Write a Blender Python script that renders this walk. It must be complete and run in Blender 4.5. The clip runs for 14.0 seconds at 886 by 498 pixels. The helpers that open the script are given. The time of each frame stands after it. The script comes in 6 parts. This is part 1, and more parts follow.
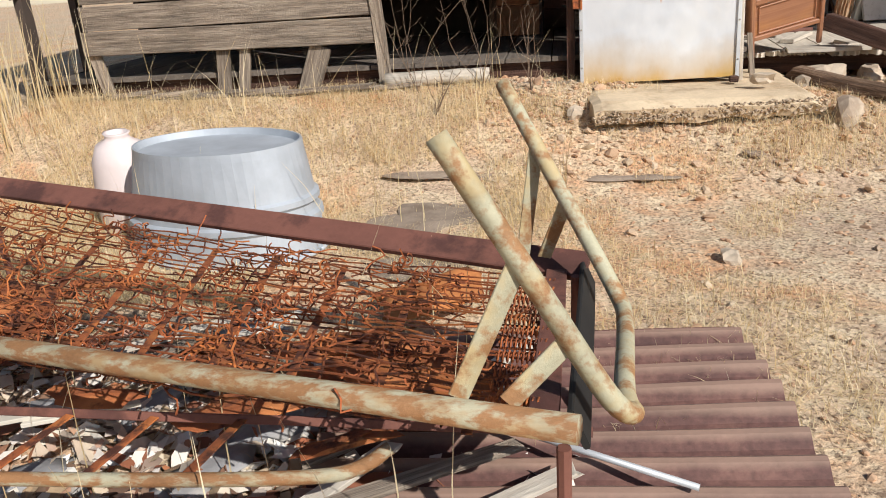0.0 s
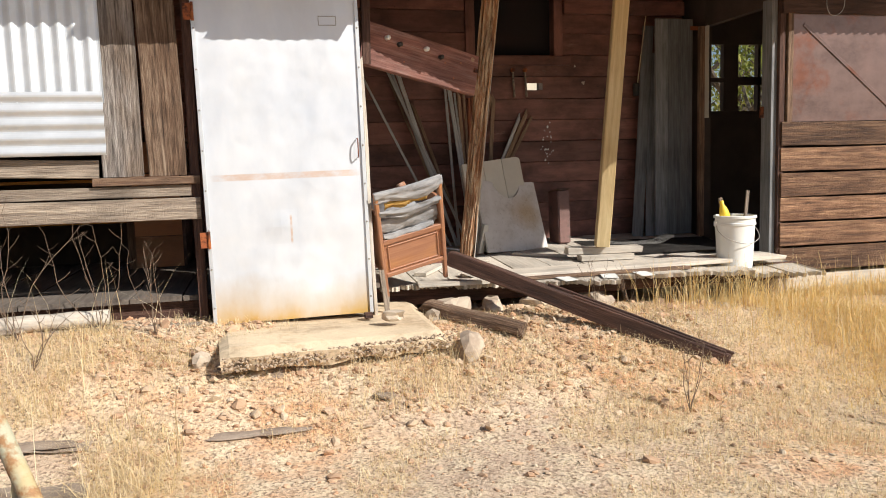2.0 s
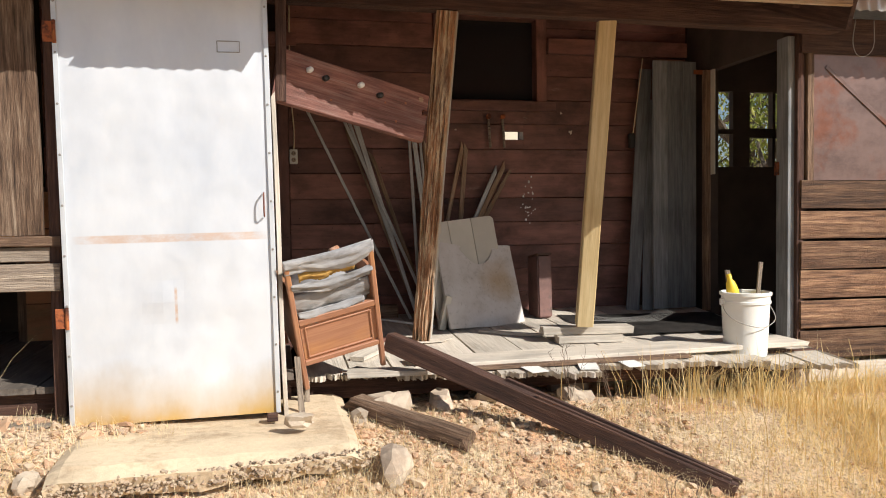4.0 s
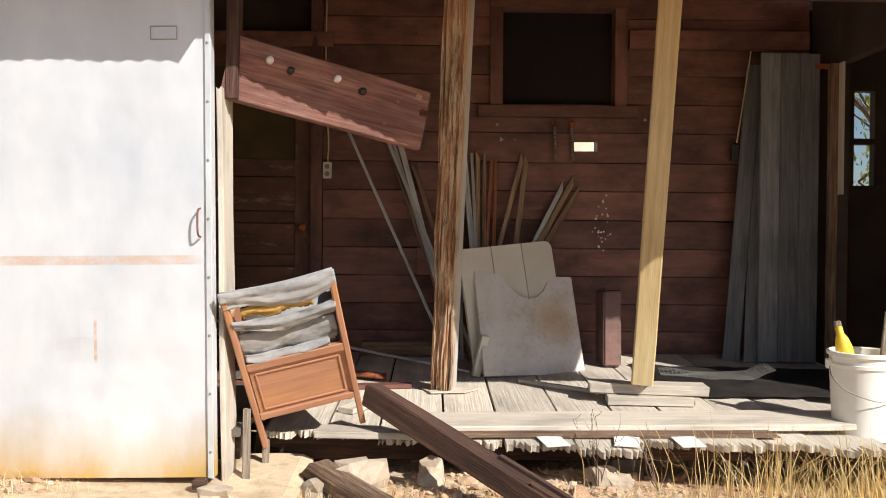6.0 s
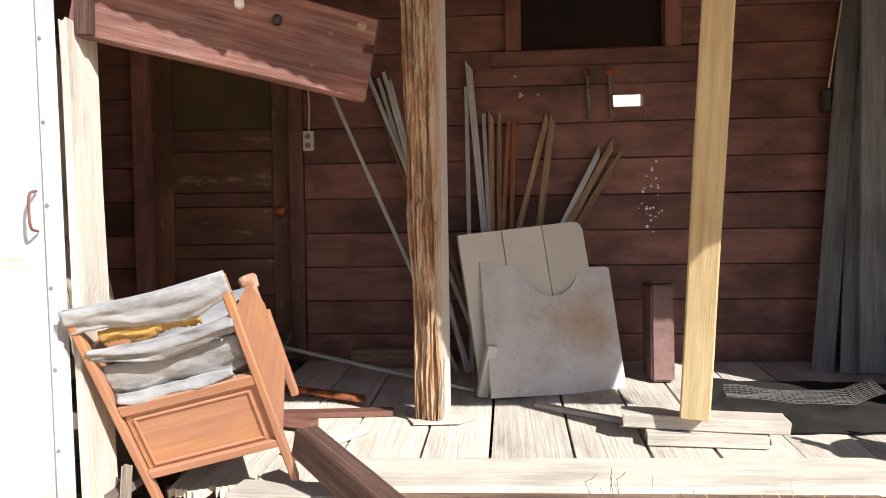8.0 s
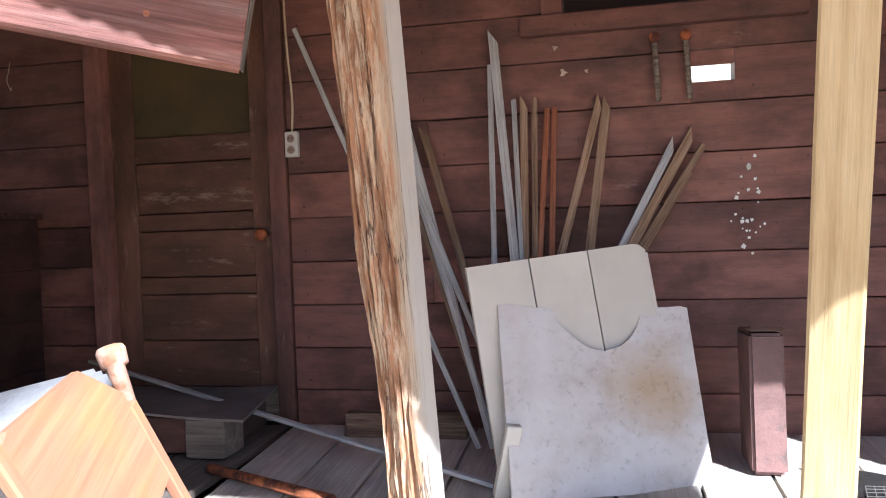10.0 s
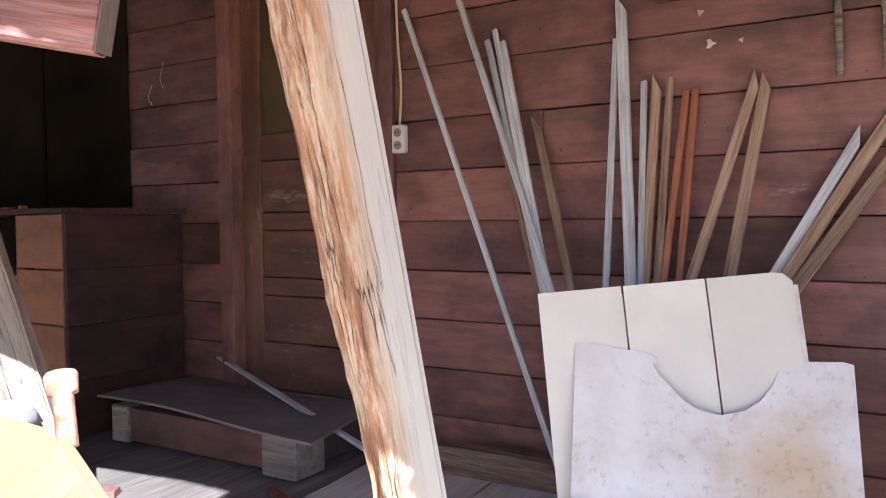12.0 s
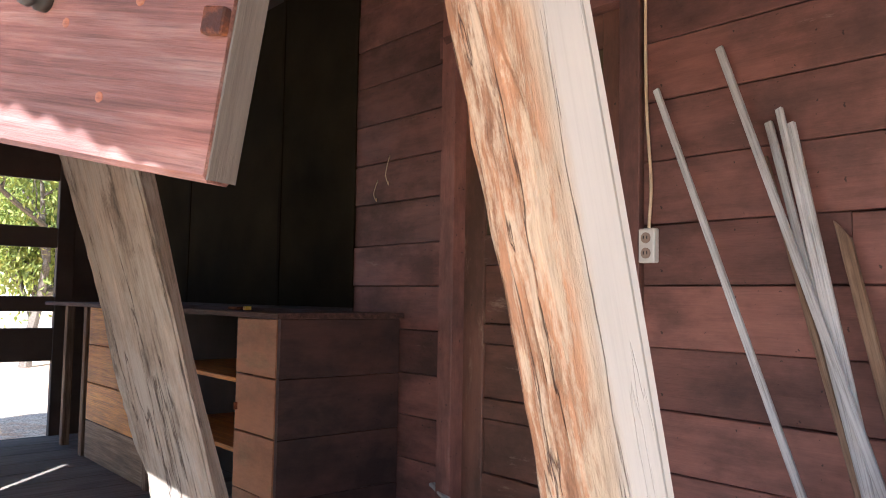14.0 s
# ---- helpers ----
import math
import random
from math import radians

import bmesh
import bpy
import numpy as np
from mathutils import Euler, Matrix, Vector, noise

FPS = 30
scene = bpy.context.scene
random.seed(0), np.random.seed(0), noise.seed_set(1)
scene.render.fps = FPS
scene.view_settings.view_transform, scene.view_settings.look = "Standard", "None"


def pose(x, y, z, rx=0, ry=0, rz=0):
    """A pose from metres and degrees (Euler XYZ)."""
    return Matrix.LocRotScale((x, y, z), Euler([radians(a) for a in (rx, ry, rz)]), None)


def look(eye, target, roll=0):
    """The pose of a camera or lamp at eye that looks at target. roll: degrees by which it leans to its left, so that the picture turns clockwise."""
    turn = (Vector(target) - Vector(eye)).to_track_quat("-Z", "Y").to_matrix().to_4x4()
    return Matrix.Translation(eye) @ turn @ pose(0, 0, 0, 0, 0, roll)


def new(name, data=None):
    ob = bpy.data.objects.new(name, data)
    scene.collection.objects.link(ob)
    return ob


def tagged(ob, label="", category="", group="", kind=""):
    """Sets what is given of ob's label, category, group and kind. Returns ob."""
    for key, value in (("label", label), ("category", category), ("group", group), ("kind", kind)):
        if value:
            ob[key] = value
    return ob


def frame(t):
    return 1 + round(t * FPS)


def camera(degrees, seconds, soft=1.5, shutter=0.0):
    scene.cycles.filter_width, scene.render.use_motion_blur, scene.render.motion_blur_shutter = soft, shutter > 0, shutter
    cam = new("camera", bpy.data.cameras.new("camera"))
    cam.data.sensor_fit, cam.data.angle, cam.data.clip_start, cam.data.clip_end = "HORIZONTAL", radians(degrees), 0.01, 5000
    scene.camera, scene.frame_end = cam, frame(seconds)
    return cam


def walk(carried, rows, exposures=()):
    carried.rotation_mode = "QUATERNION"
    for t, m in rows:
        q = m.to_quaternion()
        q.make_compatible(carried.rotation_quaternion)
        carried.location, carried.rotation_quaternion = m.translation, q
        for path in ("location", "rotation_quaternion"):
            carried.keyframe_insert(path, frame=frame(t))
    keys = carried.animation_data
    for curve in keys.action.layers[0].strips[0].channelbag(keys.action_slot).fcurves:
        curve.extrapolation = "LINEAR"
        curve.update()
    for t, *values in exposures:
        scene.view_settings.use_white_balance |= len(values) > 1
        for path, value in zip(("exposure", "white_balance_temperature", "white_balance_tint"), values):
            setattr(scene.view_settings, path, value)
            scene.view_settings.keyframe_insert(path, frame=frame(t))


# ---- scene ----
cam = camera(60.2, 14.0, soft=1.0)
PATH = [
    (0, (1.335, 0.606, 1.115), (1.02, 2.457, 0.426), -4.0),
    (0.5, (1.367, 0.621, 1.142), (1.325, 2.517, 0.506), -3.8),
    (1, (1.395, 0.741, 1.169), (1.654, 2.656, 0.651), -2.9),
    (1.5, (1.483, 0.865, 1.207), (1.919, 2.783, 0.843), -1.9),
    (2, (1.727, 0.909, 1.254), (2.19, 2.843, 1.041), -1.7),
    (2.5, (1.866, 1.065, 1.295), (2.388, 2.992, 1.172), -1.3),
    (3, (1.97, 1.329, 1.288), (2.5, 3.255, 1.201), -1.2),
    (5.5, (3.048, 2.275, 1.323), (3.162, 4.271, 1.262), 0.4),
    (6, (3.203, 2.479, 1.319), (3.232, 4.479, 1.298), 0.5),
    (6.5, (3.348, 2.654, 1.329), (3.295, 4.653, 1.298), 0.4),
    (7, (3.491, 2.912, 1.36), (3.359, 4.904, 1.25), -0.0),
    (7.5, (3.586, 3.183, 1.326), (3.407, 5.173, 1.225), -0.4),
    (8, (3.593, 3.452, 1.343), (3.419, 5.443, 1.266), -0.8),
    (10.5, (3.967, 4.629, 1.432), (3.412, 6.549, 1.366), -1.6),
    (11, (4.124, 4.724, 1.454), (3.417, 6.594, 1.357), -0.9),
    (11.5, (4.168, 4.91, 1.448), (3.299, 6.71, 1.402), -0.6),
    (12, (4.188, 5.117, 1.459), (3.147, 6.823, 1.389), -0.6),
    (12.5, (4.167, 5.33, 1.485), (2.984, 6.941, 1.401), -0.3),
    (13, (4.084, 5.489, 1.483), (2.715, 6.947, 1.449), 0.0),
    (13.5, (3.947, 5.513, 1.509), (2.429, 6.813, 1.576), 0.2),
    (14, (3.879, 5.508, 1.604), (2.376, 6.821, 1.734), 1.0),
]
walk(cam, [(t, look(eye, target, roll)) for t, eye, target, roll in PATH],
     [(0, 0.05, 6050, 10), (0.8, 0.15, 6100, 10), (1.5, 0.3, 6150, 10), (3, 0.35, 6100, 10), (6.5, 0.52, 6150, 10), (8, 0.88, 5850, 10),
      (10.5, 1.85, 5000, 12), (11.5, 2.0, 5000, 12), (12, 2.3, 4950, 12), (12.5, 2.42, 4950, 12), (13, 2.75, 4950, 12), (13.5, 2.56, 5000, 12), (14, 2.53, 5050, 11)])

# ---- world, sun, exposure ----
SUN = Vector((0.31, -0.32, 0.34)).normalized()
world = bpy.data.worlds.new("sky")
scene.world = world
world.use_nodes = True
wn = world.node_tree.nodes
sky = wn.new("ShaderNodeTexSky")
sky.sky_type, sky.sun_disc = "NISHITA", False
sky.sun_elevation = math.asin(SUN.z)
sky.sun_rotation = math.atan2(SUN.x, SUN.y)
wn["Background"].inputs[1].default_value = 0.062
world.node_tree.links.new(sky.outputs[0], wn["Background"].inputs[0])
sun = new("sun", bpy.data.lights.new("sun", "SUN"))
sun.data.energy, sun.data.angle, sun.data.color = 5.0, radians(0.53), (1.0, 0.93, 0.82)
sun.matrix_world = look(SUN * 30, (0, 0, 0))

# ---- materials ----


def base_nodes(name, rough=0.8, metal=0.0):
    m = bpy.data.materials.new(name)
    m.use_nodes = True
    nt = m.node_tree
    b = nt.nodes["Principled BSDF"]
    b.inputs["Roughness"].default_value, b.inputs["Metallic"].default_value = rough, metal
    return m, nt, b


def noise_node(nt, scale, stretch=(1, 1, 1), detail=6.0, coord="Object", rough=0.6):
    tc = nt.nodes.new("ShaderNodeTexCoord")
    mp = nt.nodes.new("ShaderNodeMapping")
    mp.inputs["Scale"].default_value = stretch
    n = nt.nodes.new("ShaderNodeTexNoise")
    n.inputs["Scale"].default_value, n.inputs["Detail"].default_value, n.inputs["Roughness"].default_value = scale, detail, rough
    nt.links.new(tc.outputs[coord], mp.inputs[0])
    nt.links.new(mp.outputs[0], n.inputs[0])
    return n.outputs[0], mp


def ramp(nt, src, stops):
    r = nt.nodes.new("ShaderNodeValToRGB")
    els = r.color_ramp.elements
    while len(els) < len(stops):
        els.new(0.5)
    for e, (p, c) in zip(els, stops):
        e.position, e.color = p, (*c, 1) if len(c) == 3 else c
    nt.links.new(src, r.inputs[0])
    return r.outputs[0]


def mixc(nt, fac, a, b, mode="MIX"):
    n = nt.nodes.new("ShaderNodeMix")
    n.data_type, n.blend_type = "RGBA", mode
    for sock, v in ((n.inputs[0], fac), (n.inputs[6], a), (n.inputs[7], b)):
        if isinstance(v, (int, float)):
            sock.default_value = v
        elif isinstance(v, tuple):
            sock.default_value = (*v, 1)
        else:
            nt.links.new(v, sock)
    return n.outputs[2]


def vary(nt, colour, amount, mp=None):
    """Value and place of the grain differ from piece to piece."""
    info = nt.nodes.new("ShaderNodeObjectInfo")
    hsv = nt.nodes.new("ShaderNodeHueSaturation")
    rng = nt.nodes.new("ShaderNodeMapRange")
    rng.inputs[3].default_value, rng.inputs[4].default_value = 1 - amount, 1 + amount
    nt.links.new(info.outputs["Random"], rng.inputs[0])
    nt.links.new(rng.outputs[0], hsv.inputs["Value"])
    nt.links.new(colour, hsv.inputs["Color"])
    if mp:
        mul = nt.nodes.new("ShaderNodeVectorMath")
        mul.operation = "SCALE"
        mul.inputs[0].default_value = (37, 19, 11)
        nt.links.new(info.outputs["Random"], mul.inputs["Scale"])
        nt.links.new(mul.outputs[0], mp.inputs["Location"])
    return hsv.outputs[0]


def bump(nt, b, height, strength, dist=0.01):
    n = nt.nodes.new("ShaderNodeBump")
    n.inputs["Strength"].default_value, n.inputs["Distance"].default_value = strength, dist
    nt.links.new(height, n.inputs["Height"])
    nt.links.new(n.outputs[0], b.inputs["Normal"])


def wood(name, dark, mid, light, vary_by=0.15, rough=0.85, stain=(0.5, 0.5, 0.5), stain_at=0.62, relief=0.5, grain=1.0, fine_by=0.85):
    """Grain runs along the piece's own x axis."""
    m, nt, b = base_nodes(name, rough)
    g, mp = noise_node(nt, 3.0 * grain, (0.9, 16, 16), 9, rough=0.68)
    c = ramp(nt, g, [(0.30, dark), (0.5, mid), (0.68, light)])
    fine, mpf = noise_node(nt, 5.0 * grain, (1.2, 46, 46), 6, rough=0.7)
    c = mixc(nt, fine_by, c, ramp(nt, fine, [(0.33, (0.45, 0.43, 0.41)), (0.5, (1, 1, 1)), (0.7, (1.25, 1.24, 1.22))]), "MULTIPLY")
    s, mp2 = noise_node(nt, 2.2, (1.0, 2.5, 2.5), 4)
    f = ramp(nt, s, [(stain_at - 0.12, (0, 0, 0)), (stain_at + 0.1, (0.7, 0.7, 0.7))])
    c = mixc(nt, f, c, mixc(nt, 1.0, c, stain, "MULTIPLY"))
    c = vary(nt, c, vary_by, mp)
    nt.links.new(c, b.inputs["Base Color"])
    hs = nt.nodes.new("ShaderNodeMath")
    hs.operation = "ADD"
    nt.links.new(g, hs.inputs[0])
    nt.links.new(fine, hs.inputs[1])
    bump(nt, b, hs.outputs[0], relief, 0.010)
    return m


def peeling(name, under, paint, amount=0.5, scale=9.0, stretch=(1, 1, 1), rough=0.6, metal=0.0, vary_by=0.1, relief=0.4, third=None):
    """One coat worn away in patches from what lies under it."""
    m, nt, b = base_nodes(name, rough, metal)
    n, mp = noise_node(nt, scale, stretch, 8, rough=0.65)
    f = ramp(nt, n, [(amount - 0.05, (0, 0, 0)), (amount + 0.05, (1, 1, 1))])
    fine, _ = noise_node(nt, scale * 7, stretch, 8, rough=0.75)
    blot, _ = noise_node(nt, 1.7, (1, 1.6, 1.6), 6, rough=0.7)
    pv = mixc(nt, fine, tuple(0.72 * v for v in paint), tuple(min(1, 1.2 * v) for v in paint))
    uv = mixc(nt, fine, tuple(0.55 * v for v in under), tuple(min(1, 1.35 * v) for v in under))
    if third:
        n3, _ = noise_node(nt, scale * 0.5, stretch, 4)
        pv = mixc(nt, ramp(nt, n3, [(0.48, (0, 0, 0)), (0.62, (0.85, 0.85, 0.85))]), pv, third)
    c = mixc(nt, f, uv, pv)
    c = mixc(nt, 0.7, c, ramp(nt, blot, [(0.34, (0.5, 0.48, 0.47)), (0.5, (1, 1, 1)), (0.68, (1.2, 1.2, 1.2))]), "MULTIPLY")
    c = vary(nt, c, vary_by, mp)
    nt.links.new(c, b.inputs["Base Color"])
    hs = nt.nodes.new("ShaderNodeMath")
    hs.operation = "ADD"
    nt.links.new(n, hs.inputs[0])
    nt.links.new(fine, hs.inputs[1])
    bump(nt, b, hs.outputs[0], relief, 0.006)
    return m


def plain(name, col, rough=0.6, metal=0.0, spread=0.15, scale=14.0, relief=0.15):
    m, nt, b = base_nodes(name, rough, metal)
    n, mp = noise_node(nt, scale, detail=6)
    c = ramp(nt, n, [(0.3, tuple((1 - spread) * v for v in col)), (0.7, tuple(min(1, (1 + spread) * v) for v in col))])
    nt.links.new(vary(nt, c, 0.06, mp), b.inputs["Base Color"])
    bump(nt, b, n, relief, 0.004)
    return m


def galvanised():
    """Dull sheet metal with streaks, and a rust stain that has run along its lower edge."""
    m, nt, b = base_nodes("galvanised_sheet", 0.5, 0.35)
    n, _ = noise_node(nt, 2.6, (1, 1, 0.5), 6)
    c = ramp(nt, n, [(0.3, (0.60, 0.63, 0.68)), (0.55, (0.72, 0.74, 0.77)), (0.75, (0.80, 0.81, 0.82))])
    tc = nt.nodes.new("ShaderNodeTexCoord")
    sep = nt.nodes.new("ShaderNodeSeparateXYZ")
    nt.links.new(tc.outputs["Object"], sep.inputs[0])
    add = nt.nodes.new("ShaderNodeMath")
    add.operation = "MULTIPLY_ADD"
    nt.links.new(n, add.inputs[0])
    add.inputs[1].default_value = 0.45
    nt.links.new(sep.outputs["Z"], add.inputs[2])
    f = ramp(nt, add.outputs[0], [(0.22, (0.9, 0.9, 0.9)), (0.33, (0.4, 0.4, 0.4)), (0.5, (0, 0, 0))])
    c = mixc(nt, f, c, (0.62, 0.37, 0.06))

    def near(axis_name, at, half):
        sub = nt.nodes.new("ShaderNodeMath")
        sub.operation = "SUBTRACT"
        nt.links.new(sep.outputs[axis_name], sub.inputs[0])
        sub.inputs[1].default_value = at
        ab = nt.nodes.new("ShaderNodeMath")
        ab.operation = "ABSOLUTE"
        nt.links.new(sub.outputs[0], ab.inputs[0])
        return ramp(nt, ab.outputs[0], [(half, (1, 1, 1)), (half * 1.25, (0, 0, 0))])

    patch, _ = noise_node(nt, 7, (1, 1, 2), 8, rough=0.7)
    spots = ramp(nt, patch, [(0.36, (0.12, 0.12, 0.12)), (0.55, (0.62, 0.62, 0.62)), (0.7, (0.85, 0.85, 0.85))])
    seam = mixc(nt, 1.0, mixc(nt, 1.0, near("Z", 0.842, 0.016), near("X", 0.475, 0.35), "MULTIPLY"), spots, "MULTIPLY")
    streak = mixc(nt, 1.0, mixc(nt, 1.0, near("X", 0.475, 0.004), near("Z", 0.53, 0.07), "MULTIPLY"), spots, "MULTIPLY")
    c = mixc(nt, seam, c, (0.62, 0.40, 0.26))
    c = mixc(nt, streak, c, (0.58, 0.34, 0.18))
    nt.links.new(c, b.inputs["Base Color"])
    r, _ = noise_node(nt, 9, (1, 1, 1), 5)
    rr = ramp(nt, r, [(0.3, (0.38, 0.38, 0.38)), (0.7, (0.6, 0.6, 0.6))])
    nt.links.new(rr, b.inputs["Roughness"])
    n2, _ = noise_node(nt, 3.5, (1, 1, 1), 2)
    bump(nt, b, n2, 0.35, 0.02)
    return m


def soil():
    m, nt, b = base_nodes("dry_soil", 0.95)
    big, _ = noise_node(nt, 0.9, detail=5)
    mid, _ = noise_node(nt, 7, detail=8)
    fine, _ = noise_node(nt, 60, detail=6)
    c = ramp(nt, big, [(0.36, (0.56, 0.42, 0.305)), (0.5, (0.62, 0.455, 0.31)), (0.6, (0.64, 0.37, 0.205))])
    c = mixc(nt, ramp(nt, mid, [(0.42, (0, 0, 0)), (0.62, (0.75, 0.75, 0.75))]), c, (0.76, 0.63, 0.44))
    c = mixc(nt, ramp(nt, fine, [(0.52, (0, 0, 0)), (0.62, (0.85, 0.85, 0.85))]), c, (0.20, 0.13, 0.085))
    nt.links.new(c, b.inputs["Base Color"])
    vor = nt.nodes.new("ShaderNodeTexVoronoi")
    vor.inputs["Scale"].default_value = 70
    tc = nt.nodes.new("ShaderNodeTexCoord")
    nt.links.new(tc.outputs["Object"], vor.inputs[0])
    spots = ramp(nt, vor.outputs["Color"], [(0.2, (0.7, 0.66, 0.6)), (0.5, (1, 1, 1)), (0.85, (1.18, 1.15, 1.1))])
    nt.links.new(mixc(nt, 0.8, c, spots, "MULTIPLY"), b.inputs["Base Color"])
    h = nt.nodes.new("ShaderNodeMath")
    h.operation = "ADD"
    nt.links.new(mid, h.inputs[0])
    nt.links.new(fine, h.inputs[1])
    bump(nt, b, h.outputs[0], 0.7, 0.015)
    return m


def islands(name, cols, rough=0.9, relief=0.3):
    """Loose stuff: each piece takes its own colour."""
    m, nt, b = base_nodes(name, rough)
    geo = nt.nodes.new("ShaderNodeNewGeometry")
    k = len(cols) - 1
    c = ramp(nt, geo.outputs["Random Per Island"], [(i / k, col) for i, col in enumerate(cols)])
    n, _ = noise_node(nt, 30, detail=5)
    c = mixc(nt, 0.5, c, mixc(nt, n, (0.4, 0.4, 0.4), (1.4, 1.4, 1.4)), "MULTIPLY")
    nt.links.new(c, b.inputs["Base Color"])
    if relief:
        bump(nt, b, n, relief, 0.01)
    return m


def leafy(name, cols):
    m, nt, b = base_nodes(name, 0.6)
    geo = nt.nodes.new("ShaderNodeNewGeometry")
    k = len(cols) - 1
    c = ramp(nt, geo.outputs["Random Per Island"], [(i / k, col) for i, col in enumerate(cols)])
    nt.links.new(c, b.inputs["Base Color"])
    tr = nt.nodes.new("ShaderNodeBsdfTranslucent")
    nt.links.new(c, tr.inputs[0])
    mx = nt.nodes.new("ShaderNodeMixShader")
    mx.inputs[0].default_value = 0.4
    nt.links.new(b.outputs[0], mx.inputs[1])
    nt.links.new(tr.outputs[0], mx.inputs[2])
    nt.links.new(mx.outputs[0], nt.nodes["Material Output"].inputs[0])
    return m


def worn_red(name, paint, dark, bare, pale_at=0.66, dark_at=0.5, vary_by=0.3):
    """Thin old red paint along a board: sooty smudges, grain showing, pale scuffs and fly specks."""
    m, nt, b = base_nodes(name, 0.62)
    g, mp = noise_node(nt, 4.0, (0.7, 3.5, 3.5), 9, rough=0.7)
    fine, mpf = noise_node(nt, 7.0, (0.8, 40, 40), 7, rough=0.75)
    c = ramp(nt, g, [(0.32, tuple(0.62 * v for v in paint)), (0.5, paint), (0.68, tuple(1.3 * v for v in paint))])
    c = mixc(nt, 0.3, c, ramp(nt, fine, [(0.34, (0.62, 0.6, 0.58)), (0.5, (1, 1, 1)), (0.68, (1.2, 1.18, 1.16))]), "MULTIPLY")
    smudge, mps = noise_node(nt, 2.6, (1.0, 1.5, 1.5), 8, rough=0.66)
    c = mixc(nt, ramp(nt, smudge, [(dark_at - 0.06, (0, 0, 0)), (dark_at + 0.16, (0.8, 0.8, 0.8))]), c, dark)
    scuff, mpq = noise_node(nt, 3.6, (0.8, 3.2, 3.2), 10, rough=0.78)
    c = mixc(nt, ramp(nt, scuff, [(pale_at - 0.03, (0, 0, 0)), (pale_at + 0.06, (0.55, 0.55, 0.55))]), c, bare)
    spk, _ = noise_node(nt, 55, (1, 1, 1), 2)
    c = mixc(nt, ramp(nt, spk, [(0.71, (0, 0, 0)), (0.74, (0.8, 0.8, 0.8))]), c, tuple(0.35 * v for v in dark))
    c = vary(nt, c, vary_by, mp)
    info = [n for n in nt.nodes if n.type == "OBJECT_INFO"][0]
    for q, v in ((mpf, (13, 7, 5)), (mps, (23, 31, 17)), (mpq, (41, 3, 29))):
        mul = nt.nodes.new("ShaderNodeVectorMath")
        mul.operation = "SCALE"
        mul.inputs[0].default_value = v
        nt.links.new(info.outputs["Random"], mul.inputs["Scale"])
        nt.links.new(mul.outputs[0], q.inputs["Location"])
    nt.links.new(c, b.inputs["Base Color"])
    r = ramp(nt, smudge, [(0.35, (0.5, 0.5, 0.5)), (0.65, (0.75, 0.75, 0.75))])
    nt.links.new(r, b.inputs["Roughness"])
    hs = nt.nodes.new("ShaderNodeMath")
    hs.operation = "ADD"
    nt.links.new(g, hs.inputs[0])
    nt.links.new(fine, hs.inputs[1])
    bump(nt, b, hs.outputs[0], 0.35, 0.004)
    return m


M_RED = worn_red("red_paint_boards", (0.205, 0.087, 0.064), (0.062, 0.033, 0.027), (0.40, 0.29, 0.22))
# Cabinet side: much darker than its front boards in M_FADED.
M_CABSIDE = worn_red("dark_brown_panel", (0.075, 0.032, 0.024), (0.022, 0.013, 0.011), (0.15, 0.085, 0.065), 0.7, 0.46, 0.1)
M_RED_DOOR = worn_red("worn_red_door_paint", (0.15, 0.066, 0.040), (0.065, 0.036, 0.021), (0.42, 0.31, 0.21), 0.60, 0.50, 0.12)
M_GREY = wood("weathered_grey_wood", (0.12, 0.09, 0.07), (0.32, 0.255, 0.195), (0.49, 0.405, 0.315), 0.22, relief=0.8)
M_BROWN = wood("weathered_brown_wood", (0.09, 0.05, 0.035), (0.24, 0.145, 0.09), (0.38, 0.26, 0.17), 0.22, relief=0.9)
M_DECK = wood("bleached_deck_wood", (0.50, 0.43, 0.35), (0.60, 0.53, 0.44), (0.68, 0.62, 0.53), 0.13, relief=0.4, fine_by=0.28)
M_BAREGREY = wood("bare_grained_grey_wood", (0.035, 0.027, 0.022), (0.30, 0.26, 0.23), (0.50, 0.46, 0.42), 0.1, stain=(0.55, 0.42, 0.3), stain_at=0.55, relief=1.0, grain=1.3, fine_by=1.0)
M_BAREBROWN = wood("bare_grained_brown_wood", (0.03, 0.016, 0.010), (0.24, 0.155, 0.10), (0.46, 0.35, 0.25), 0.1, stain=(0.5, 0.4, 0.32), stain_at=0.52, relief=1.0, grain=1.3, fine_by=1.0)
M_SIDING = wood("sun_baked_brown_siding", (0.05, 0.025, 0.016), (0.25, 0.135, 0.076), (0.45, 0.275, 0.155), 0.45, stain=(0.4, 0.35, 0.32), stain_at=0.52, relief=1.0, grain=0.9, fine_by=0.9)
M_SLATEWOOD = wood("grey_blue_weathered_wood", (0.12, 0.122, 0.124), (0.19, 0.193, 0.196), (0.26, 0.262, 0.262), 0.28, relief=0.4, fine_by=0.45)
M_OLDPOST = wood("cracked_old_post_wood", (0.36, 0.23, 0.13), (0.62, 0.51, 0.38), (0.74, 0.66, 0.54), 0.03, stain=(0.62, 0.42, 0.28), stain_at=0.55, relief=0.9)


